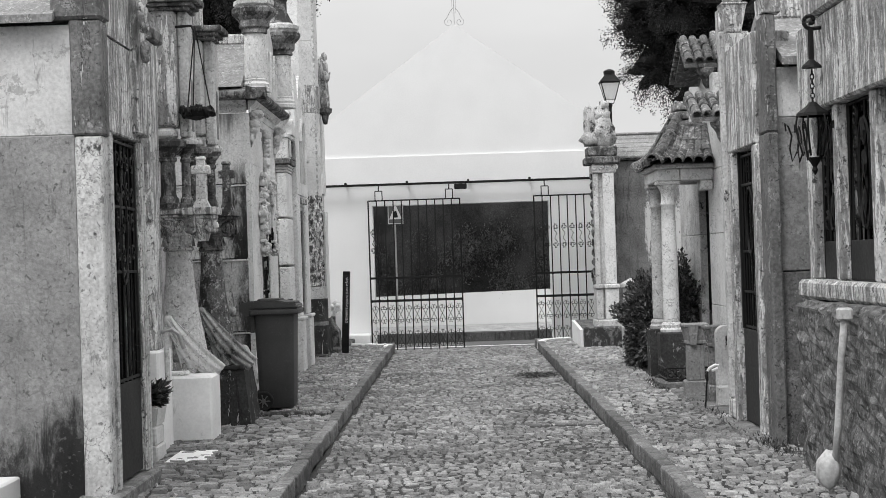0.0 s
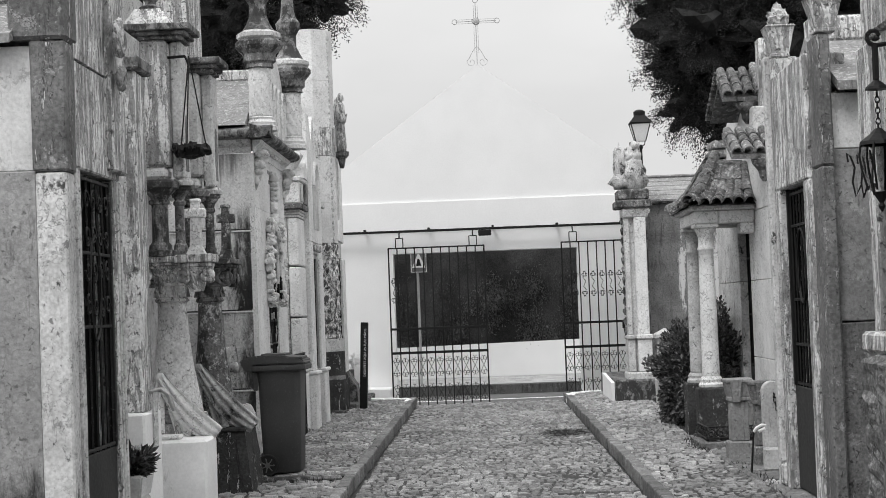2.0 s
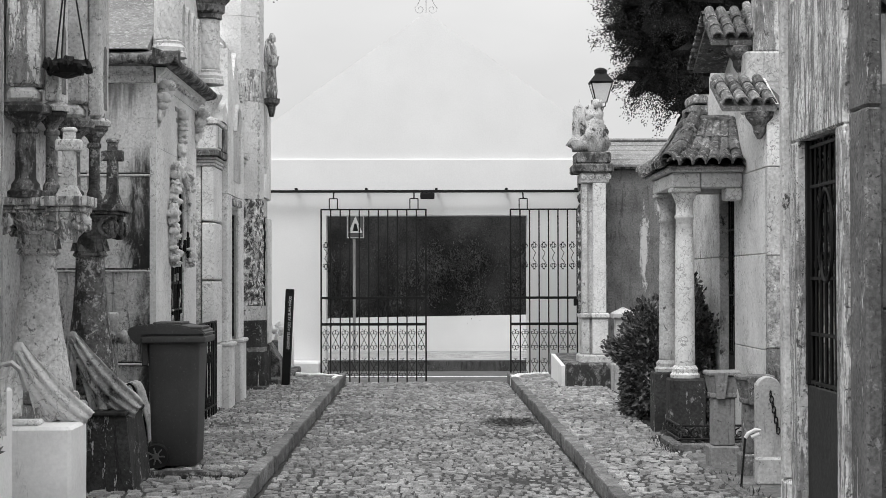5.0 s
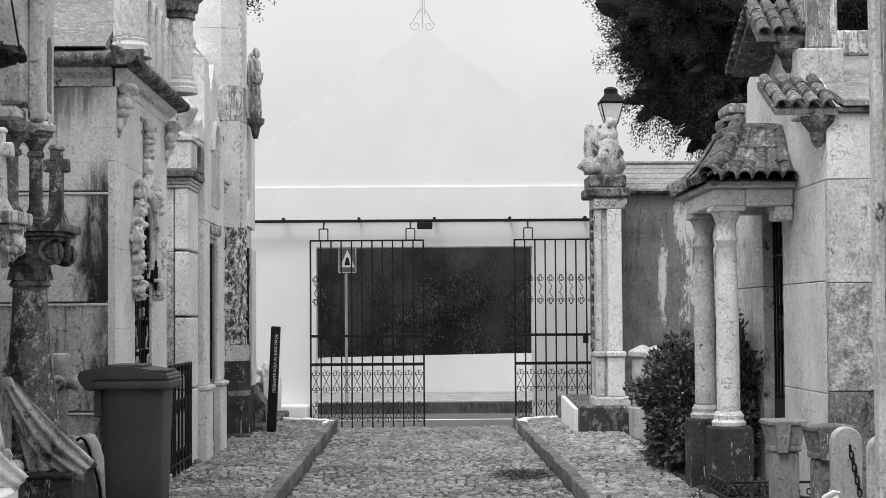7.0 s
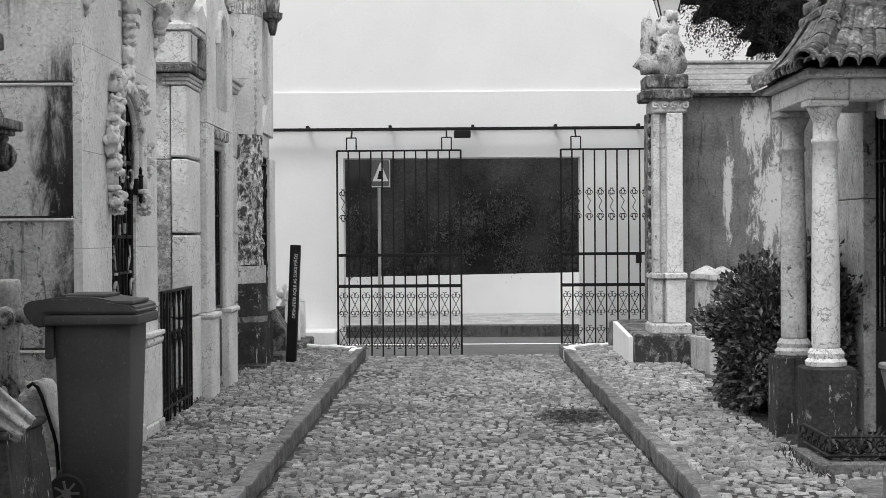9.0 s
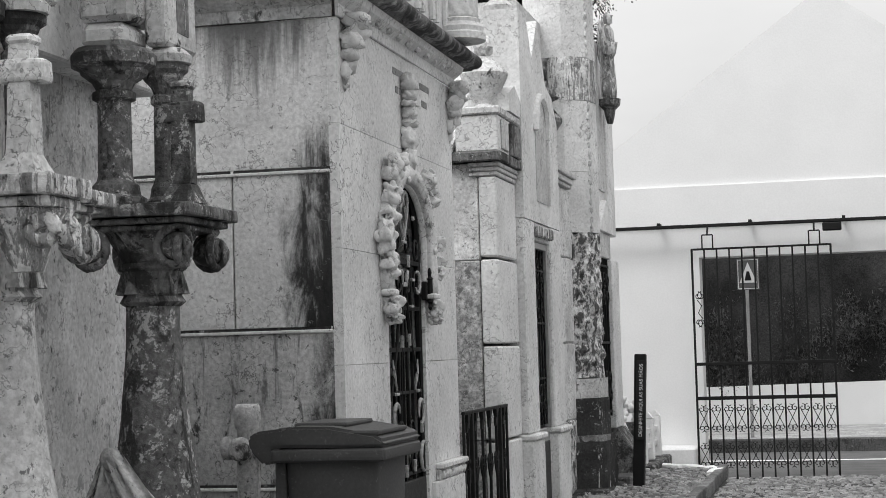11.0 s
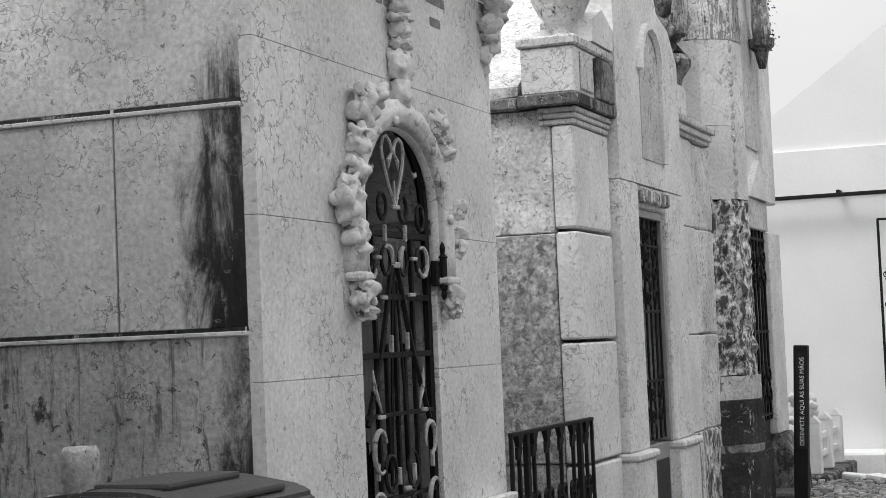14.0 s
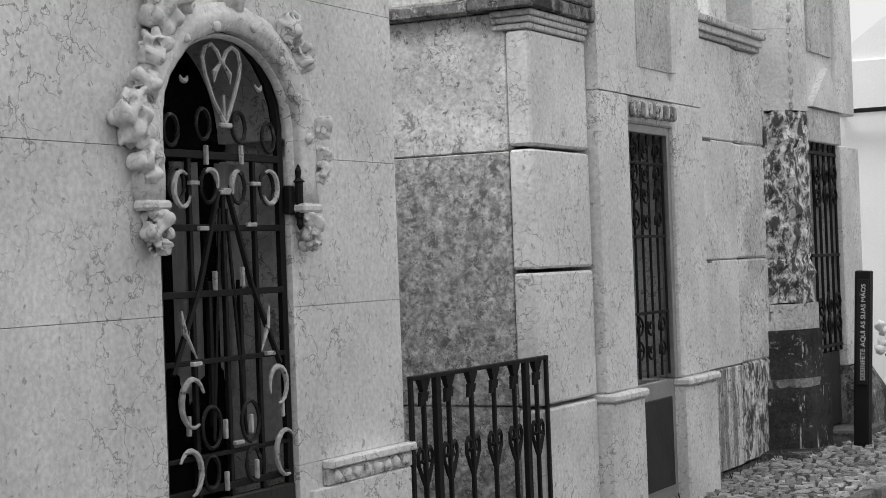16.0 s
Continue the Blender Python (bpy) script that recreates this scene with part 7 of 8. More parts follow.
def round_cross(x, y, z, h):
    """A grave cross of round limbs with stubby capped ends."""
    c = thing("grave_cross", (x, y, z), "pale round-limbed stone grave cross beside the mausoleum wall", "cross")
    part("foot", rough_up(lathe(B(), [(0.1, z), (0.1, z + 0.12), (0.065, z + 0.16)], x, y, 16), 0.004, 8), M_STATUE, c)
    part("shaft", rough_up(lathe(B(), [(0.058, z + 0.16), (0.05, z + h * 0.66), (0.054, z + h * 0.7), (0.048, z + h * 0.9), (0.058, z + h * 0.91), (0.058, z + h * 0.985), (0.05, z + h)], x, y, 18), 0.003, 9), M_STATUE, c, smooth=True)
    for ax in ((1, 0), (-1, 0), (0, -1)):
        bm = lathe(B(), [(0.042, 0.0), (0.042, 0.075), (0.053, 0.08), (0.053, 0.11), (0.035, 0.12)], 0, 0, 16)
        d_ = Vector((ax[0], ax[1], 0))
        bmesh.ops.transform(bm, matrix=Matrix.Translation((x, y, z + h * 0.83)) @ d_.to_track_quat("Z", "Y").to_matrix().to_4x4(), verts=bm.verts)
        part("arm", bm, M_STATUE, c, smooth=True)


round_cross(-1.84, 12.7, 0.1, 1.15)
part_base = single("grave_plinth", rough_up(boxb(-2.4, -1.6, 12.45, 13.05, 0.0, 0.1, 0.02), 0.006, 5, 3), M_LIME_STAIN, "low stone grave plinth", "grave")


def leaf_mesh(name, n, sampler, size, droop, seed, aspect=0.4):
    """Many small folded leaves: each two triangles, placed and turned by a sampler."""
    rng_ = np.random.RandomState(seed)
    c, out = sampler(rng_, n)
    n = len(c)
    d = out + rng_.normal(0, 0.55, (n, 3)) + np.array([0, 0, droop])
    d /= np.linalg.norm(d, axis=1)[:, None] + 1e-9
    s = np.cross(d, rng_.normal(0, 1, (n, 3)))
    s /= np.linalg.norm(s, axis=1)[:, None] + 1e-9
    L = size * rng_.uniform(0.6, 1.35, n)[:, None]
    w = L * aspect
    up = np.cross(s, d) * L * 0.12
    v = np.stack([c, c + d * L * 0.5 + s * w * 0.5 + up, c + d * L, c + d * L * 0.5 - s * w * 0.5 + up], 1).reshape(-1, 3)
    f = np.arange(n * 4).reshape(-1, 4)
    me = bpy.data.meshes.new(name)
    me.from_pydata(v.tolist(), [], f.tolist())
    return me


def potted_plant():
    p = thing("planter", (-1.92, 8.72, 0.04), "white concrete planter holding a spiky dark plant", "planter")
    bm = taper(B(), -1.91, 8.72, 0.30, 0.46, 0.2, 0.36, 0.25, 0.42)
    bmesh.ops.bevel(bm, geom=bm.edges[:], offset=0.012, segments=2, affect="EDGES")
    part("trough", rough_up(bm, 0.003, 9), M_POT, p)
    part("block", rough_up(boxb(-2.02, -1.81, 8.54, 8.9, 0.16, 0.30, 0.012), 0.003, 9, 2), M_POT, p)
    part("block", rough_up(boxb(-2.02, -1.80, 8.53, 8.92, 0.03, 0.158, 0.012), 0.003, 9, 2), M_POT, p)
    def smp(r, n):
        q = r.uniform(0, 6.28, n)
        o = np.stack([np.cos(q), np.sin(q) * 1.4, r.uniform(0.2, 1.5, n)], 1)
        return np.array([-1.90, 8.72, 0.46]) + o * 0.05 * r.uniform(0, 2.2, n)[:, None], o
    me = leaf_mesh("foliage", 900, smp, 0.09, -0.3, 3, 0.34)
    me.materials.append(M_LEAF_BUSH)
    ob = new("foliage", me)
    ob.parent = p
    me.transform(Matrix.Translation(-p.location))
    single("ground_slab", rough_up(boxb(-1.72, -1.42, 8.35, 9.1, 0.03, 0.06, 0.006), 0.002, 6, 2), M_WHITE_OLD, "flat white stone slab on the pavement", "slab")


potted_plant()
single("grave_border", rough_up(boxb(-2.7, -2.19, 5.4, 6.0, 0.0, 0.27, 0.012), 0.003, 6, 3), M_WHITE, "white tomb edge beside the mausoleum wall", "tomb")


def hanging_basket():
    x, y = -1.69, 10.35
    h = thing("hanging_basket", (x, y, 2.810), "dark wrought iron bowl hung on chains", "hanging bowl")
    bm = lathe(B(), [(0.03, 2.800), (0.10, 2.820), (0.125, 2.880), (0.12, 2.905), (0.1, 2.890)], x, y, 18)
    rough_up(bm, 0.012, 16)
    part("bowl", bm, M_IRON, h)
    for k in range(9):
        q = k * 0.7
        part("frill", blob(B(), (x + 0.125 * math.cos(q), y + 0.125 * math.sin(q), 2.860 + 0.03 * (k % 2)), (0.03, 0.03, 0.04), 0.5, 3, 2, k), M_IRON, h)
    for k in range(3):
        q = k * 2.09 + 0.4
        part("chain", tube(B(), [(x + 0.12 * math.cos(q) * (1 - f), y + 0.12 * math.sin(q) * (1 - f), 2.900 + 0.72 * f) for f in np.linspace(0, 1, 5)], 0.006, 5), M_IRON, h)
    part("hook", tube(B(), [(x, y, 3.55), (x - 0.03, y, 3.62), (x - 0.25, y + 0.05, 3.62)], 0.012, 6), M_IRON, h)


hanging_basket()

# a tap on a pipe beside the tomb
tap = thing("water_tap", (-1.9, 9.5, 0.85), "old metal water tap on a bent pipe by the pilaster", "tap")
part("pipe", tube(B(), [(-1.84, 9.3, 0.6), (-1.84, 9.3, 0.95), (-1.83, 9.3, 1.0)], 0.022, 8), M_LIME_STAIN, tap)
part("spout", tube(B(), [(-1.88, 9.3, 1.0), (-1.79, 9.3, 1.02), (-1.74, 9.3, 0.98), (-1.70, 9.3, 0.86)], 0.018, 8), M_GALV, tap)


def hand_wash_post():
    p = thing("sanitizer_post", (-1.38, 22.1, 0.1), "slim black hand sanitizer post with white lettering", "post")
    part("column", boxb(-1.31, -1.20, 22.05, 22.16, 0.09, 1.38, 0.008), M_IRON, p)
    part("panel", boxb(-1.285, -1.205, 22.03, 22.048, 0.55, 1.32, 0.003), M_RUBBER, p)
    cu = bpy.data.curves.new("lettering", "FONT")
    cu.body, cu.size, cu.align_x, cu.align_y = "DESINFETE AQUI AS SUAS MÃOS", 0.052, "LEFT", "CENTER"
    cu.extrude = 0.001
    tmp = new("lettering_curve", cu)
    bpy.context.view_layer.update()
    me = bpy.data.meshes.new_from_object(tmp.evaluated_get(bpy.context.evaluated_depsgraph_get()))
    bpy.data.objects.remove(tmp)
    xs = [v.co.x for v in me.vertices]
    k = 0.70 / (max(xs) - min(xs))
    me.transform(Matrix.Scale(k, 4))
    me.materials.clear()
    me.materials.append(M_SIGN_WHITE)
    ob = new("lettering", me)
    ob.parent = p
    ob.matrix_basis = Matrix.Translation(Vector((-1.238, 22.026, 0.58)) - p.location) @ Matrix(((0, -1, 0, 0), (0, 0, -1, 0), (1, 0, 0, 0), (0, 0, 0, 1)))
    p.location = (-1.255, 22.1, 0.09)
    for ch_ in p.children:
        ch_.location -= Vector((0.125, 0.0, -0.01))
    p.rotation_euler = (0, radians(2.6), 0)


hand_wash_post()

# low grave with white posts between the far tomb and the gatehouse
gr = thing("grave", (-1.9, 25.2, 0.0), "low stone grave with white posts and flowers", "grave")
part("kerb", rough_up(boxb(-2.3, -1.35, 24.4, 26.2, -0.3, 0.14, 0.02), 0.008, 4, 4), M_LIME_DARK, gr)
for y in (24.5, 25.2, 25.9):
    bm = box(B(), -1.56, -1.44, y - 0.06, y + 0.06, 0.142, 0.62, 0.01)
    prism(bm, [(-1.56, 0.621), (-1.44, 0.621), (-1.5, 0.69)], "y", y - 0.06, y + 0.06)
    part("post", bm, M_WHITE_OLD, gr)
for z in (0.28, 0.45):
    part("rail", boxb(-1.52, -1.48, 24.56, 25.84, z, z + 0.06, 0.006), M_WHITE_OLD, gr)
for k in range(14):
    part("flower", blob(B(), (-1.62 + 0.1 * math.sin(k * 2.3), 24.75 + 0.12 * math.cos(k * 1.7), 0.6 + 0.02 * k), 0.045, 0.5, 3, 2, k), M_CLOTH, gr, smooth=True)
part("vase", lathe(B(), [(0.05, 0.142), (0.07, 0.3), (0.05, 0.5), (0.09, 0.6)], -1.62, 24.75, 14), M_LIME_DARK, gr)


# ---- things along the right pavement ----
def grave_post(cx, cy, z, material, label):
    g = thing("grave_post", (cx, cy, z), label, "post", "grave posts")
    part("base", rough_up(boxb(cx - 0.11, cx + 0.11, cy - 0.11, cy + 0.11, z, z + 0.17, 0.012), 0.003, 8, 2), material, g)
    part("shaft", rough_up(boxb(cx - 0.08, cx + 0.08, cy - 0.08, cy + 0.08, z + 0.17, z + 0.52, 0.01), 0.003, 8, 2), material, g)
    part("neck", boxb(cx - 0.095, cx + 0.095, cy - 0.095, cy + 0.095, z + 0.522, z + 0.56, 0.008), material, g)
    part("head", rough_up(taper(B(), cx, cy, z + 0.562, z + 0.68, 0.18, 0.18, 0.23, 0.23), 0.003, 8, 2), material, g)
    part("keystone", taper(B(), cx - 0.03, cy - 0.1, z + 0.52, z + 0.71, 0.06, 0.06, 0.1, 0.09), material, g)
    part("cap", rough_up(boxb(cx - 0.125, cx + 0.125, cy - 0.125, cy + 0.125, z + 0.682, z + 0.72, 0.01), 0.003, 8, 2), material, g)


grave_post(2.80, 12.02, 0.1, M_PLASTER_GREY, "short carved stone grave post with splayed head")
grave_post(2.93, 11.45, 0.1, M_PLASTER_DARK, "short dark carved stone grave post with splayed head")
single("grave_kerb", rough_up(boxb(2.66, 3.3, 10.3, 12.9, 0.0, 0.12, 0.02), 0.008, 4, 5), M_KERB, "stone kerb of the grave plot", "grave kerb")
headstone(2.92, 10.95, 0.12, 0.17, 0.72, 0.08, M_GRAVE, "narrow round-topped white grave slab")
headstone(3.02, 10.55, 0.12, 0.17, 0.70, 0.08, M_GRAVE, "narrow round-topped white grave slab")
for y in (10.95, 10.55):
    single("grave_block", rough_up(boxb(2.82 if y > 10.9 else 2.92, 3.02 if y > 10.9 else 3.14, y - 0.16, y - 0.05, 0.12, 0.30, 0.012), 0.002, 6, 2), M_GRAVE, "white stone foot of the grave slab", "stone block", "grave blocks")
ch = thing("chain", (2.92, 10.9, 0.5), "short rusted chain hanging on the white slab", "chain")
for k in range(8):
    part("link", tube(B(), [(2.93 + 0.012 * k * 0.6 + 0.012 * math.cos(q) * (1 if k % 2 else 0.4), 10.895, 0.72 - 0.035 * k + 0.024 * math.sin(q)) for q in np.linspace(0, 6.28, 9)], 0.005, 4), M_IRON, ch)
cane = thing("hooked_stick", (2.74, 10.75, 0.1), "thin dark stick with a white hooked top", "stick")
part("shaft", tube(B(), [(2.70, 10.75, 0.1), (2.73, 10.75, 0.44)], 0.008, 6), M_IRON, cane)
part("hook", tube(B(), [(2.73, 10.75, 0.44), (2.75, 10.75, 0.47), (2.8, 10.75, 0.495), (2.825, 10.75, 0.49), (2.82, 10.75, 0.465), (2.77, 10.75, 0.445)], 0.013, 8), M_SIGN_WHITE, cane)

for x, y, h in ((3.14, 21.15, 1.0), (3.22, 20.65, 1.0)):
    w = thing("garden_post", (x, y, 0.08), "white stone gate post with a pointed cap", "post", "garden posts")
    part("base", rough_up(boxb(x - 0.15, x + 0.15, y - 0.15, y + 0.15, 0.05, 0.42, 0.012), 0.003, 6, 2), M_GRAVE, w)
    part("shaft", boxb(x - 0.11, x + 0.11, y - 0.11, y + 0.11, 0.422, h, 0.008), M_GRAVE, w)
    part("cap", boxb(x - 0.15, x + 0.15, y - 0.15, y + 0.15, h, h + 0.07, 0.012), M_GRAVE, w)
    part("point", taper(B(), x, y, h + 0.07, h + 0.14, 0.28, 0.28, 0.03, 0.03), M_GRAVE, w)
single("white_tomb", rough_up(boxb(3.35, 4.1, 19.0, 20.6, -0.06, 0.95, 0.02), 0.006, 4, 4), M_WHITE_OLD, "white tomb top showing above the shrub", "tomb")
single("garden_bed", rough_up(boxb(2.74, 3.34, 13.3, 18.6, 0.0, 0.12, 0.02), 0.01, 4, 6), M_SOIL, "dark earth bed beside the porch", "garden bed")


def shrub(name, c, r, n, size, seed, label, stems=9):
    s = thing(name, (c[0], c[1], 0.1), label, "shrub", "shrubs")
    for k in range(stems):
        q = k * 2.4
        part("stem", tube(B(), [(c[0] + 0.04 * math.cos(q), c[1] + 0.05 * math.sin(q), 0.1), (c[0] + r[0] * 0.4 * math.cos(q), c[1] + r[1] * 0.4 * math.sin(q), c[2]), (c[0] + r[0] * 0.7 * math.cos(q + 0.3), c[1] + r[1] * 0.7 * math.sin(q + 0.3), c[2] + r[2] * 0.7)], 0.01, 5), M_BARK, s)
    def smp(g, m):
        d = g.normal(0, 1, (m, 3))
        d /= np.linalg.norm(d, axis=1)[:, None]
        lump = np.array([1 + 0.6 * noise.noise(Vector(v) * 2.3 + Vector((seed, 0, 0))) for v in d])
        rad = g.uniform(0.35, 1.0, m) ** 0.45 * lump
        p = np.array(c) + d * np.array(r) * rad[:, None]
        keep = p[:, 2] > 0.13
        return p[keep], d[keep]
    me = leaf_mesh("foliage", n, smp, size, 0.25, seed, 0.56)
    me.materials.append(M_LEAF_BUSH)
    ob = new("foliage", me)
    ob.parent = s
    me.transform(Matrix.Translation(-s.location))


shrub("shrub", (2.95, 16.9, 0.62), (0.36, 1.15, 0.58), 17000, 0.055, 4, "dense dark glossy-leaved shrub beside the porch")
shrub("shrub", (3.16, 15.75, 0.72), (0.2, 0.6, 0.62), 7000, 0.055, 5, "dark glossy-leaved shrub behind the porch columns", 6)
shrub("shrub", (2.98, 13.68, 0.16), (0.24, 0.3, 0.09), 420, 0.06, 6, "low straggling plant in the porch bed", 4)
bk = thing("bed_kerb", (2.66, 13.6, 0.08), "low worn stone kerb under the iron edging", "kerb")
part("side", rough_up(boxb(2.62, 2.71, 13.36, 14.02, 0.06, 0.16, 0.015), 0.006, 7, 3), M_PLASTER_DARK, bk)
part("front", rough_up(boxb(2.62, 3.32, 13.27, 13.355, 0.06, 0.16, 0.015), 0.006, 7, 3), M_PLASTER_DARK, bk)
fr = thing("bed_fence", (2.74, 13.7, 0.1), "low rusted iron edging round the plant bed", "edging")
for k in range(9):
    part("curl", tube(B(), scroll((2.68, 13.36 + 0.09 * k, 0.24), 0.045, 1.1, 1.57, "yz", 1 if k % 2 else -1, 10), 0.006, 4), M_IRON_OLD, fr)
    if k < 7:
        part("curl", tube(B(), scroll((2.72 + 0.09 * k, 13.32, 0.24), 0.045, 1.1, 1.57, "xz", 1 if k % 2 else -1, 10), 0.006, 4), M_IRON_OLD, fr)
for z in (0.19, 0.3):
    part("rail", tube(B(), [(2.68, 14.0, z), (2.68, 13.32, z), (3.32, 13.32, z)], 0.010, 5), M_IRON_OLD, fr)

def weed_smp(g, m):
    spots = [(-1.15, 11.84, 0.05, 0.45, 0.03), (-1.75, 13.3, 0.1, 0.1, 0.3), (-1.62, 19.0, 0.1, 0.04, 2.5), (2.72, 9.6, 0.1, 0.04, 2.0), (2.6, 13.6, 0.1, 0.05, 0.6), (2.75, 7.6, 0.1, 0.08, 0.5)]
    pick = g.randint(0, len(spots), m)
    sp = np.array(spots)[pick]
    clump = np.array([noise.noise(Vector((a_ * 3.1, b_ * 7.7, 0.0))) for a_, b_ in zip(sp[:, 0], np.arange(m) * 0.37)])
    p = np.stack([sp[:, 0] + g.uniform(-1, 1, m) * sp[:, 3], sp[:, 1] + g.uniform(-1, 1, m) * sp[:, 4], sp[:, 2]], 1)
    return p, np.stack([g.normal(0, 0.5, m), g.normal(0, 0.5, m), np.full(m, 1.2)], 1)


me = leaf_mesh("weeds", 900, weed_smp, 0.05, 0.4, 31, 0.18)
me.materials.append(M_LEAF_BUSH)
tagged(new("weeds", me), "small weeds in the pavement joints", "weeds", kind="stuff")

# ---- across the street: sign and hedge ----
sg = thing("crossing_sign", (-0.78, 35.6, -0.19), "square pedestrian crossing sign on a grey pole", "road sign")
part("pole", tube(B(), [(-0.9, 35.6, -0.19), (-0.9, 35.6, 2.88)], 0.03, 10), M_GALV, sg)
part("plate", boxb(-1.06, -0.68, 35.52, 35.54, 2.38, 2.92, 0.006), M_SIGN, sg)
part("border", tube(B(), [(-1.04, 35.515, 2.40), (-1.04, 35.515, 2.90), (-0.70, 35.515, 2.90), (-0.70, 35.515, 2.40), (-1.04, 35.515, 2.40)], 0.01, 4), M_SIGN_WHITE, sg)
part("triangle", prism(B(), [(-1.02, 2.5), (-0.72, 2.5), (-0.87, 2.86)], "y", 35.508, 35.518), M_SIGN_WHITE, sg)
part("symbol", prism(B(), [(-0.93, 2.54), (-0.81, 2.54), (-0.85, 2.7), (-0.89, 2.7)], "y", 35.502, 35.507), M_IRON, sg)

hd = thing("hedge", (0.8, 40.6, -0.2), "tall dark clipped hedge above the white wall", "hedge")
# dark block behind the leaves carries the hedge's inner shade in its colour
part("core", boxb(-14, 16, 40.3, 41.6, -0.3, 3.3, 0.05), M_LEAF_DARK, hd, "solid dark block painted as the hedge's inner shade")


def hedge_smp(g, m):
    p = np.stack([g.uniform(-4.5, 6.5, m), 40.35 - np.abs(g.normal(0, 0.2, m)), g.uniform(0.35, 3.75, m)], 1)
    bulge = np.array([noise.noise(Vector((a_[0] * 1.1, 0.3, a_[2] * 0.9))) + 0.5 * noise.noise(Vector((a_[0] * 2.9, 1.3, a_[2] * 2.4))) for a_ in p])
    p[:, 1] += 0.9 * np.clip(p[:, 2] - 1.8, 0, 2) - 0.5 * bulge
    keep = bulge + 0.18 * (p[:, 2] - 1.9) + g.uniform(-0.4, 0.6, m) > -0.15
    d = np.stack([g.normal(0, 0.5, m), np.full(m, -0.6), g.uniform(0.0, 1.6, m)], 1)
    return p[keep], d[keep]


me = leaf_mesh("foliage", 110000, hedge_smp, 0.075, 0.3, 9, 0.32)
me.materials.append(M_LEAF_HEDGE)
ob = new("foliage", me)
ob.parent = hd
me.transform(Matrix.Translation(-hd.location))
tagged(ob, kind="stuff")


# ---- trees behind the tombs ----
def conifer(x, y, base, top, clumps, seed, label):
    """A big old cedar-like tree: trunk, drooping limbs, thousands of feathery sprays. clumps: (x, y, z, r) lobes."""
    t = thing("conifer_tree", (x, y, base), label, "tree", "conifers")
    part("trunk", rough_up(tube(B(), [(x, y, base), (x + 0.1, y, base + 3), (x - 0.05, y, top * 0.7), (x, y, top)], [0.5, 0.42, 0.28, 0.06], 12), 0.05, 2), M_BARK, t)
    g = np.random.RandomState(seed)
    P, D = [], []
    for cx, cy, cz, r in clumps:
        part("limb", tube(B(), [(x, y, max(base + 2, cz - 1.2)), ((x + cx) / 2, (y + cy) / 2, cz - 0.2), (cx, cy, cz)], [0.16, 0.1, 0.03], 7), M_BARK, t)
        n = int(210 * r * r)
        # solid dark lump blocks see-through and stands for shade inside the clump
        part("shade", blob(B(), (cx, cy, cz), (r * 0.7, r * 0.7, r * 0.5), 0.7, 2.4, 4, cx + cz), M_LEAF_DARK, t, "solid dark core filling in for the clump's inner shade")
        for _ in range(n):
            d = g.normal(0, 1, 3)
            d /= np.linalg.norm(d)
            q = np.array([cx, cy, cz]) + d * r * np.array([1.0, 1.0, 0.75]) * g.uniform(0.72, 1.0) * (0.98 + 0.45 * noise.noise(Vector(d * 2.6) + Vector((cx, cz, seed))))
            k = 70
            tip = d + np.array([0, 0, -0.35])
            tip /= np.linalg.norm(tip)
            f = g.uniform(0, 1, k)
            w = g.normal(0, 1, (k, 3)) * (0.02 + 0.045 * np.sin(f * 2.8))[:, None]
            P.append(q + tip * (f * 0.36)[:, None] + w + np.array([0, 0, -0.18]) * (f ** 2)[:, None])
            D.append(np.tile(tip, (k, 1)))
    P, D = np.concatenate(P), np.concatenate(D)
    me = leaf_mesh("crown", len(P), lambda r_, n_: (P, D), 0.042, -0.2, seed, 0.55)
    me.materials.append(M_LEAF_DARK)
    c = new("crown", me)
    c.parent = t
    me.transform(Matrix.Translation(-t.location))
    tagged(c, kind="stuff")


conifer(7.6, 34.5, -0.42, 12.5, [(4.85, 33.4, 6.6, 0.55), (5.2, 33.3, 5.6, 0.65), (6.1, 33.2, 4.95, 0.6), (7.0, 33.2, 4.95, 0.6), (4.9, 33.6, 7.7, 0.7), (5.0, 33.6, 8.6, 1.25), (5.6, 33.2, 7.1, 1.35), (5.9, 33.4, 5.95, 1.0), (6.6, 33.0, 5.4, 0.8), (4.7, 33.8, 10.0, 1.2), (6.6, 33.6, 8.6, 1.7), (7.2, 33.2, 6.7, 1.4), (8.3, 33.4, 7.6, 1.7), (8.2, 33.0, 5.9, 1.2), (9.4, 33.4, 6.4, 1.5), (9.6, 33.6, 8.4, 1.8), (6.0, 34.0, 10.6, 1.6), (8.0, 34.0, 10.2, 1.8), (10.9, 34.0, 7.4, 1.7), (10.6, 34.0, 9.6, 1.8), (5.15, 33.3, 6.45, 0.6), (11.2, 34, 5.6, 1.2)], 21, "big dark conifer with drooping feathery branches behind the chapels")
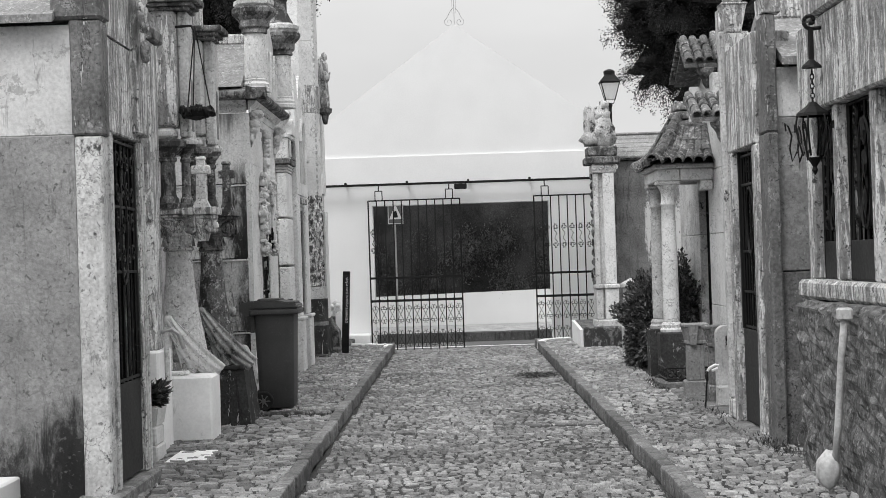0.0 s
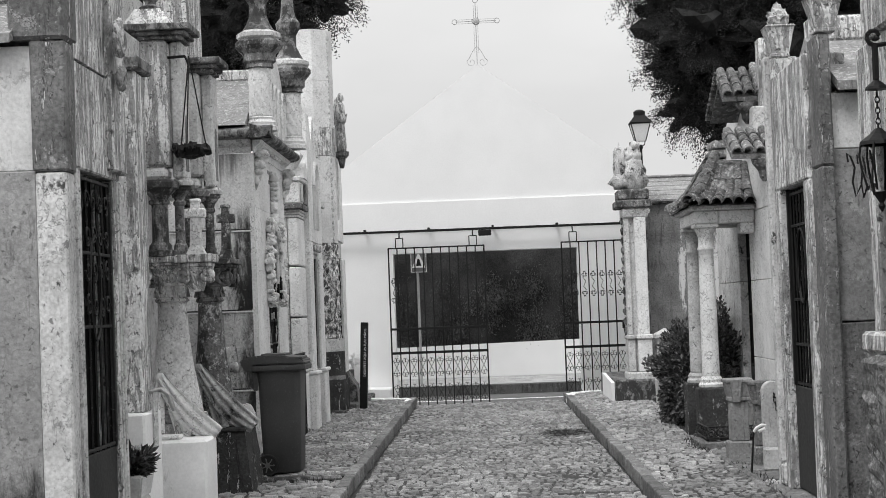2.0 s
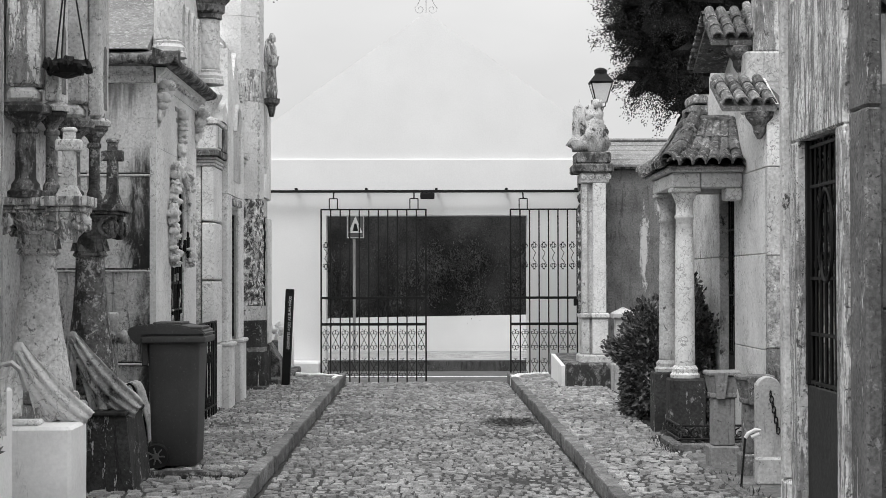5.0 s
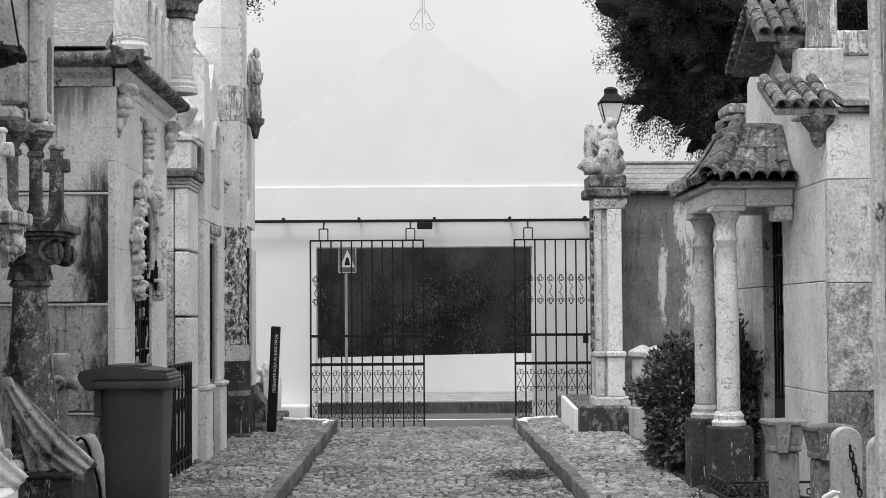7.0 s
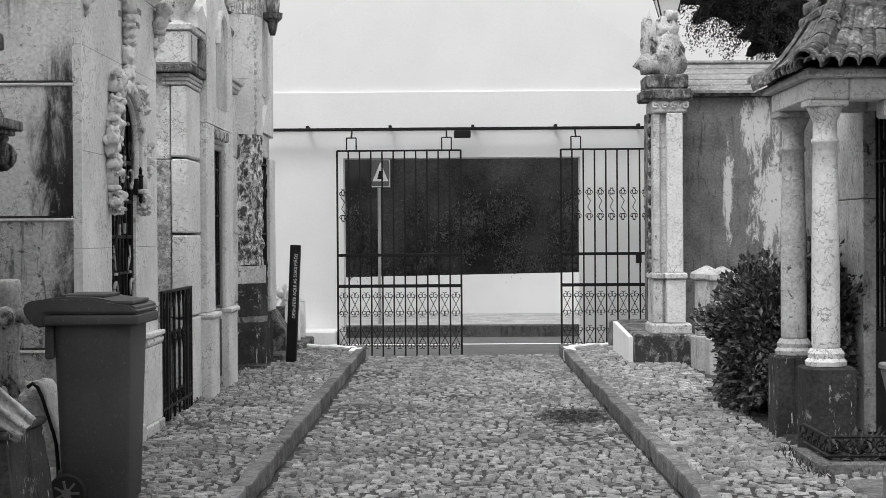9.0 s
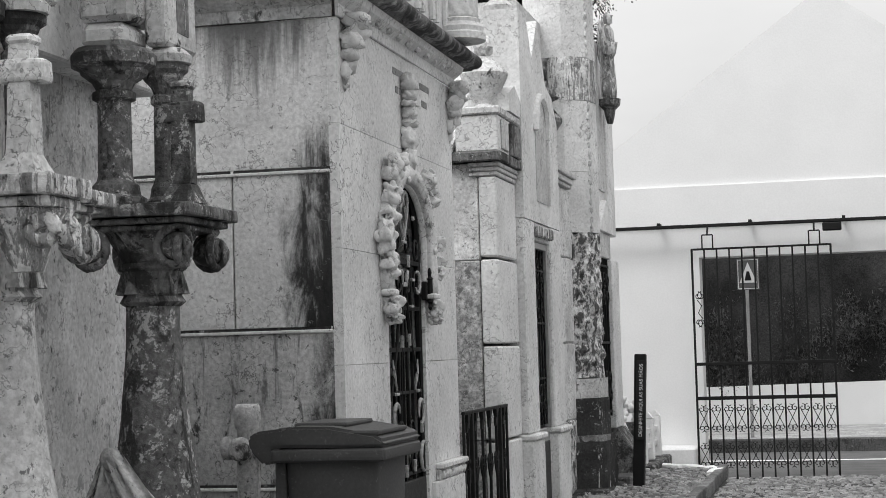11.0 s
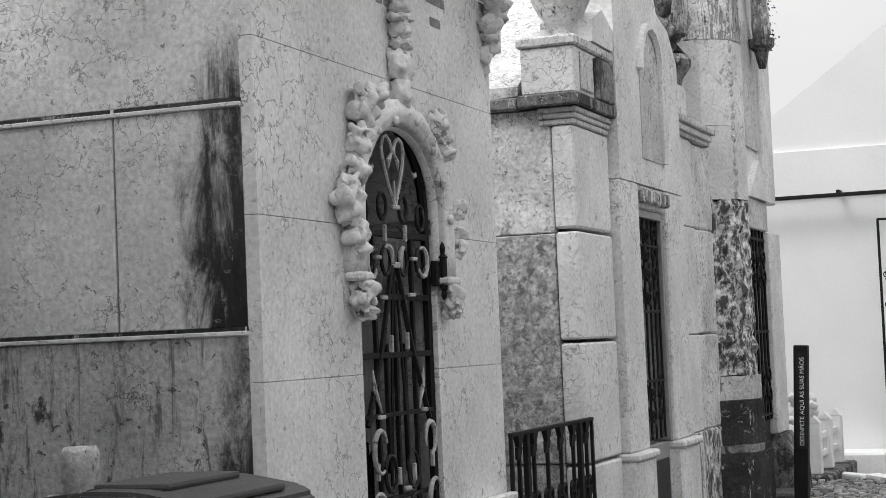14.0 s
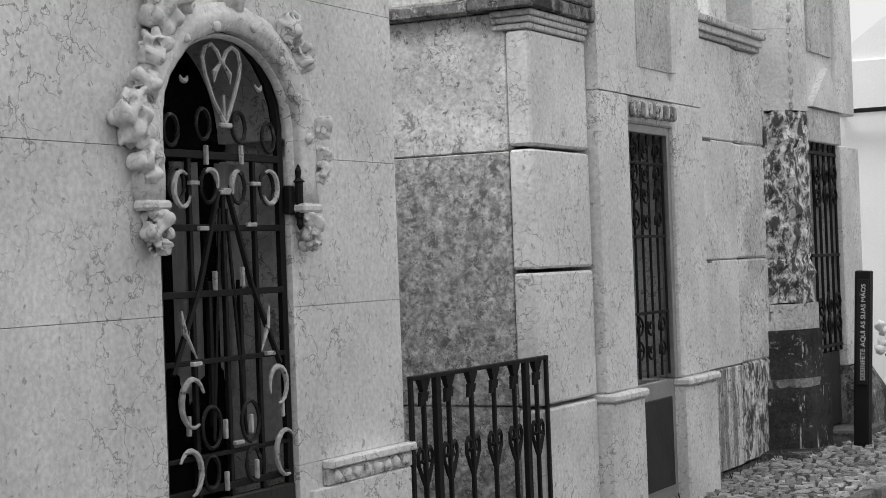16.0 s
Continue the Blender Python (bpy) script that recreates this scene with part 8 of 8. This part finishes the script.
conifer(-6.4, 32.0, -0.42, 12.0, [(-2.6, 31.5, 8.0, 0.75), (-3.3, 31.4, 7.3, 0.75), (-4.0, 31.4, 6.9, 0.6), (-4.9, 31.3, 6.9, 0.6), (-2.3, 31.6, 8.9, 0.7), (-3.4, 31.4, 8.7, 1.0), (-3.0, 31.6, 9.8, 1.15), (-4.3, 31.2, 7.6, 1.3), (-4.6, 31.4, 9.2, 1.5), (-5.8, 31.0, 7.2, 1.5), (-6.2, 31.4, 8.9, 1.7), (-7.6, 31.2, 7.4, 1.6), (-8.0, 31.4, 9.2, 1.7), (-4.2, 31.6, 6.3, 1.1), (-5.4, 31.3, 5.6, 1.2), (-7.2, 31.4, 5.6, 1.5), (-9.6, 31.4, 7.6, 1.8), (-9.8, 31.4, 5.4, 1.5), (-5.6, 31.6, 10.6, 1.6)], 22, "big dark conifer rising behind the old tombs")

# ---- kerbs and setts ----
KERB_MESH = []
for k in range(4):
    bm = box(B(), -0.05, 0.05, -0.49, 0.49, -0.14, 0.0, 0.018, 2)
    bmesh.ops.subdivide_edges(bm, edges=[e for e in bm.edges if e.calc_length() > 0.5], cuts=5)
    for v in bm.verts:
        v.co += Vector((0.016 * noise.noise(v.co * 4 + Vector((k * 9.1, 0, 0))), 0, 0.010 * noise.noise(v.co * 5 + Vector((0, k * 5.3, 0)))))
    me = bpy.data.meshes.new("kerb_stone")
    bm.to_mesh(me)
    bm.free()
    me.materials.append(M_KERB)
    KERB_MESH.append(me)
random.seed(5)
for name, x, lab in (("kerb_west", -0.63, "worn stone kerb along the lane"), ("kerb_east", 1.87, "worn stone kerb along the lane")):
    kb = thing(name, (x, 4.0, 0.0), lab, "kerb", kind="structure")
    for i in range(38):
        ob = new("kerb_stone", random.choice(KERB_MESH))
        ob.parent = kb
        ob.matrix_basis = pose(random.uniform(-0.006, 0.006), -17.0 + i + 0.5 - 0.2, 0.114 + random.uniform(-0.006, 0.006), 0, random.uniform(-1.5, 1.5), random.uniform(-0.4, 0.4))
    end = -1 if x < 0 else 1
    for j in range(4):
        bm = box(B(), -0.075, 0.075, -0.24, 0.24, -0.3, 0.0, 0.02, 2)
        rough_up(bm, 0.008, 6)
        q = 0.22 * (j + 0.5)
        bmesh.ops.transform(bm, matrix=pose(x + end * (0.03 + 0.24 * j * j * 0.28), 24.0 + 0.42 * j - 0.02 * j * j, 0.11 - 0.004 * j, 0, 0, -end * math.degrees(0.3 * j) * 0.9), verts=bm.verts)
        part("end_stone", bm, M_WHITE_OLD, kb, "white painted kerb end")
single("pavement_step", rough_up(boxb(-1.56, -0.72, 11.86, 11.99, 0.0, 0.1, 0.02), 0.012, 5, 6), M_LIME_DARK, "worn dark stone step across the pavement", "step", kind="structure")
for x0, x1, y in ((-0.52, 0.12, 10.45), (1.08, 1.8, 10.75)):
    dr = thing("drain_channel", ((x0 + x1) / 2, y, 0), "narrow dark stone drain strip across the lane", "drain", "drain strips")
    n = 3
    for k in range(n):
        a_, b_ = x0 + (x1 - x0) * k / n, x0 + (x1 - x0) * (k + 1) / n
        part("strip", rough_up(boxb(a_, b_ - 0.01, y - 0.07, y + 0.05, -0.03, 0.022, 0.01), 0.004, 6, 1), M_PLASTER_DARK, dr)


def setts(region, base_z, sx, sy, seed, parent, material, name, near, lean=0.12):
    """Hand-cut setts in wavering rows. Those nearest are single stones, the rest one mesh."""
    x0, x1, y0, y1 = region
    g = np.random.RandomState(seed)
    V, F, singles, nv = [], [], [], 0
    y, row = y0, 0
    while y < y1:
        h = sy * g.uniform(0.85, 1.15)
        x = x0 + g.uniform(0, sx * 0.6)
        while x < x1 - sx * 0.3:
            w = sx * g.uniform(0.7, 1.35)
            if x + w > x1:
                w = x1 - x
            yy = y + lean * (x - x0) + 0.12 * noise.noise(Vector((x * 1.3, y * 0.5, seed))) + 0.02 * noise.noise(Vector((x * 9.0, y * 9.0, seed)))
            jx, jy = g.uniform(-0.013, 0.013, 4), g.uniform(-0.013, 0.013, 4)
            top = base_z + g.uniform(-0.008, 0.008) + 0.014 * noise.noise(Vector((x * 1.1, yy * 1.1, seed * 3.0)))
            gp, ch_ = 0.008, 0.015
            q = np.array([[x + gp, yy + gp], [x + w - gp, yy + gp], [x + w - gp, yy + h - gp], [x + gp, yy + h - gp]]) + np.stack([jx, jy], 1)
            c = q.mean(0)
            q2 = c + (q - c) * np.array([1 - 2 * ch_ / w, 1 - 2 * ch_ / h])
            tl = g.uniform(-0.009, 0.009, 4)
            vs = [(a_[0], a_[1], top - 0.03) for a_ in q] + [(a_[0], a_[1], top + t_) for a_, t_ in zip(q2, tl)]
            fs = [(4, 5, 6, 7), (0, 1, 5, 4), (1, 2, 6, 5), (2, 3, 7, 6), (3, 0, 4, 7)]
            if near[0] < yy < near[1] and near[2] < x < near[3] and len(singles) < 300:
                singles.append((vs, fs))
            else:
                V += vs
                F += [tuple(i + nv for i in f_) for f_ in fs]
                nv += 8
            x += w
        y += h
        row += 1
    me = bpy.data.meshes.new(name)
    me.from_pydata(V, [], F)
    me.materials.append(material)
    ob_ = new(name, me)
    ob_.parent = parent
    tagged(ob_, kind="stuff")
    for vs, fs in singles:
        me = bpy.data.meshes.new("sett")
        me.from_pydata(vs, [], fs)
        me.materials.append(material)
        new("sett", me).parent = parent


setts((-0.57, 1.81, 3.0, 24.25), 0.0, 0.088, 0.08, 11, lane, M_SETT, "setts", (8.2, 9.6, -0.5, 1.6))
setts((-0.57, 1.81, -12.0, 3.0), 0.0, 0.12, 0.11, 15, lane, M_SETT, "setts", (0, 0, 0, 0))
setts((-1.70, -0.655, 12.0, 24.4), 0.1, 0.09, 0.08, 12, pave_l, M_SETT_PALE, "setts", (12.6, 15.0, -1.6, -0.75))
setts((-2.2, -0.655, 3.0, 11.9), 0.062, 0.115, 0.1, 13, pave_l2, M_SETT_PALE, "setts", (8.0, 9.8, -1.6, -0.75))
setts((1.885, 2.98, 3.0, 24.4), 0.1, 0.095, 0.085, 14, pave_r, M_SETT, "setts", (8.3, 11.0, 2.0, 2.7))
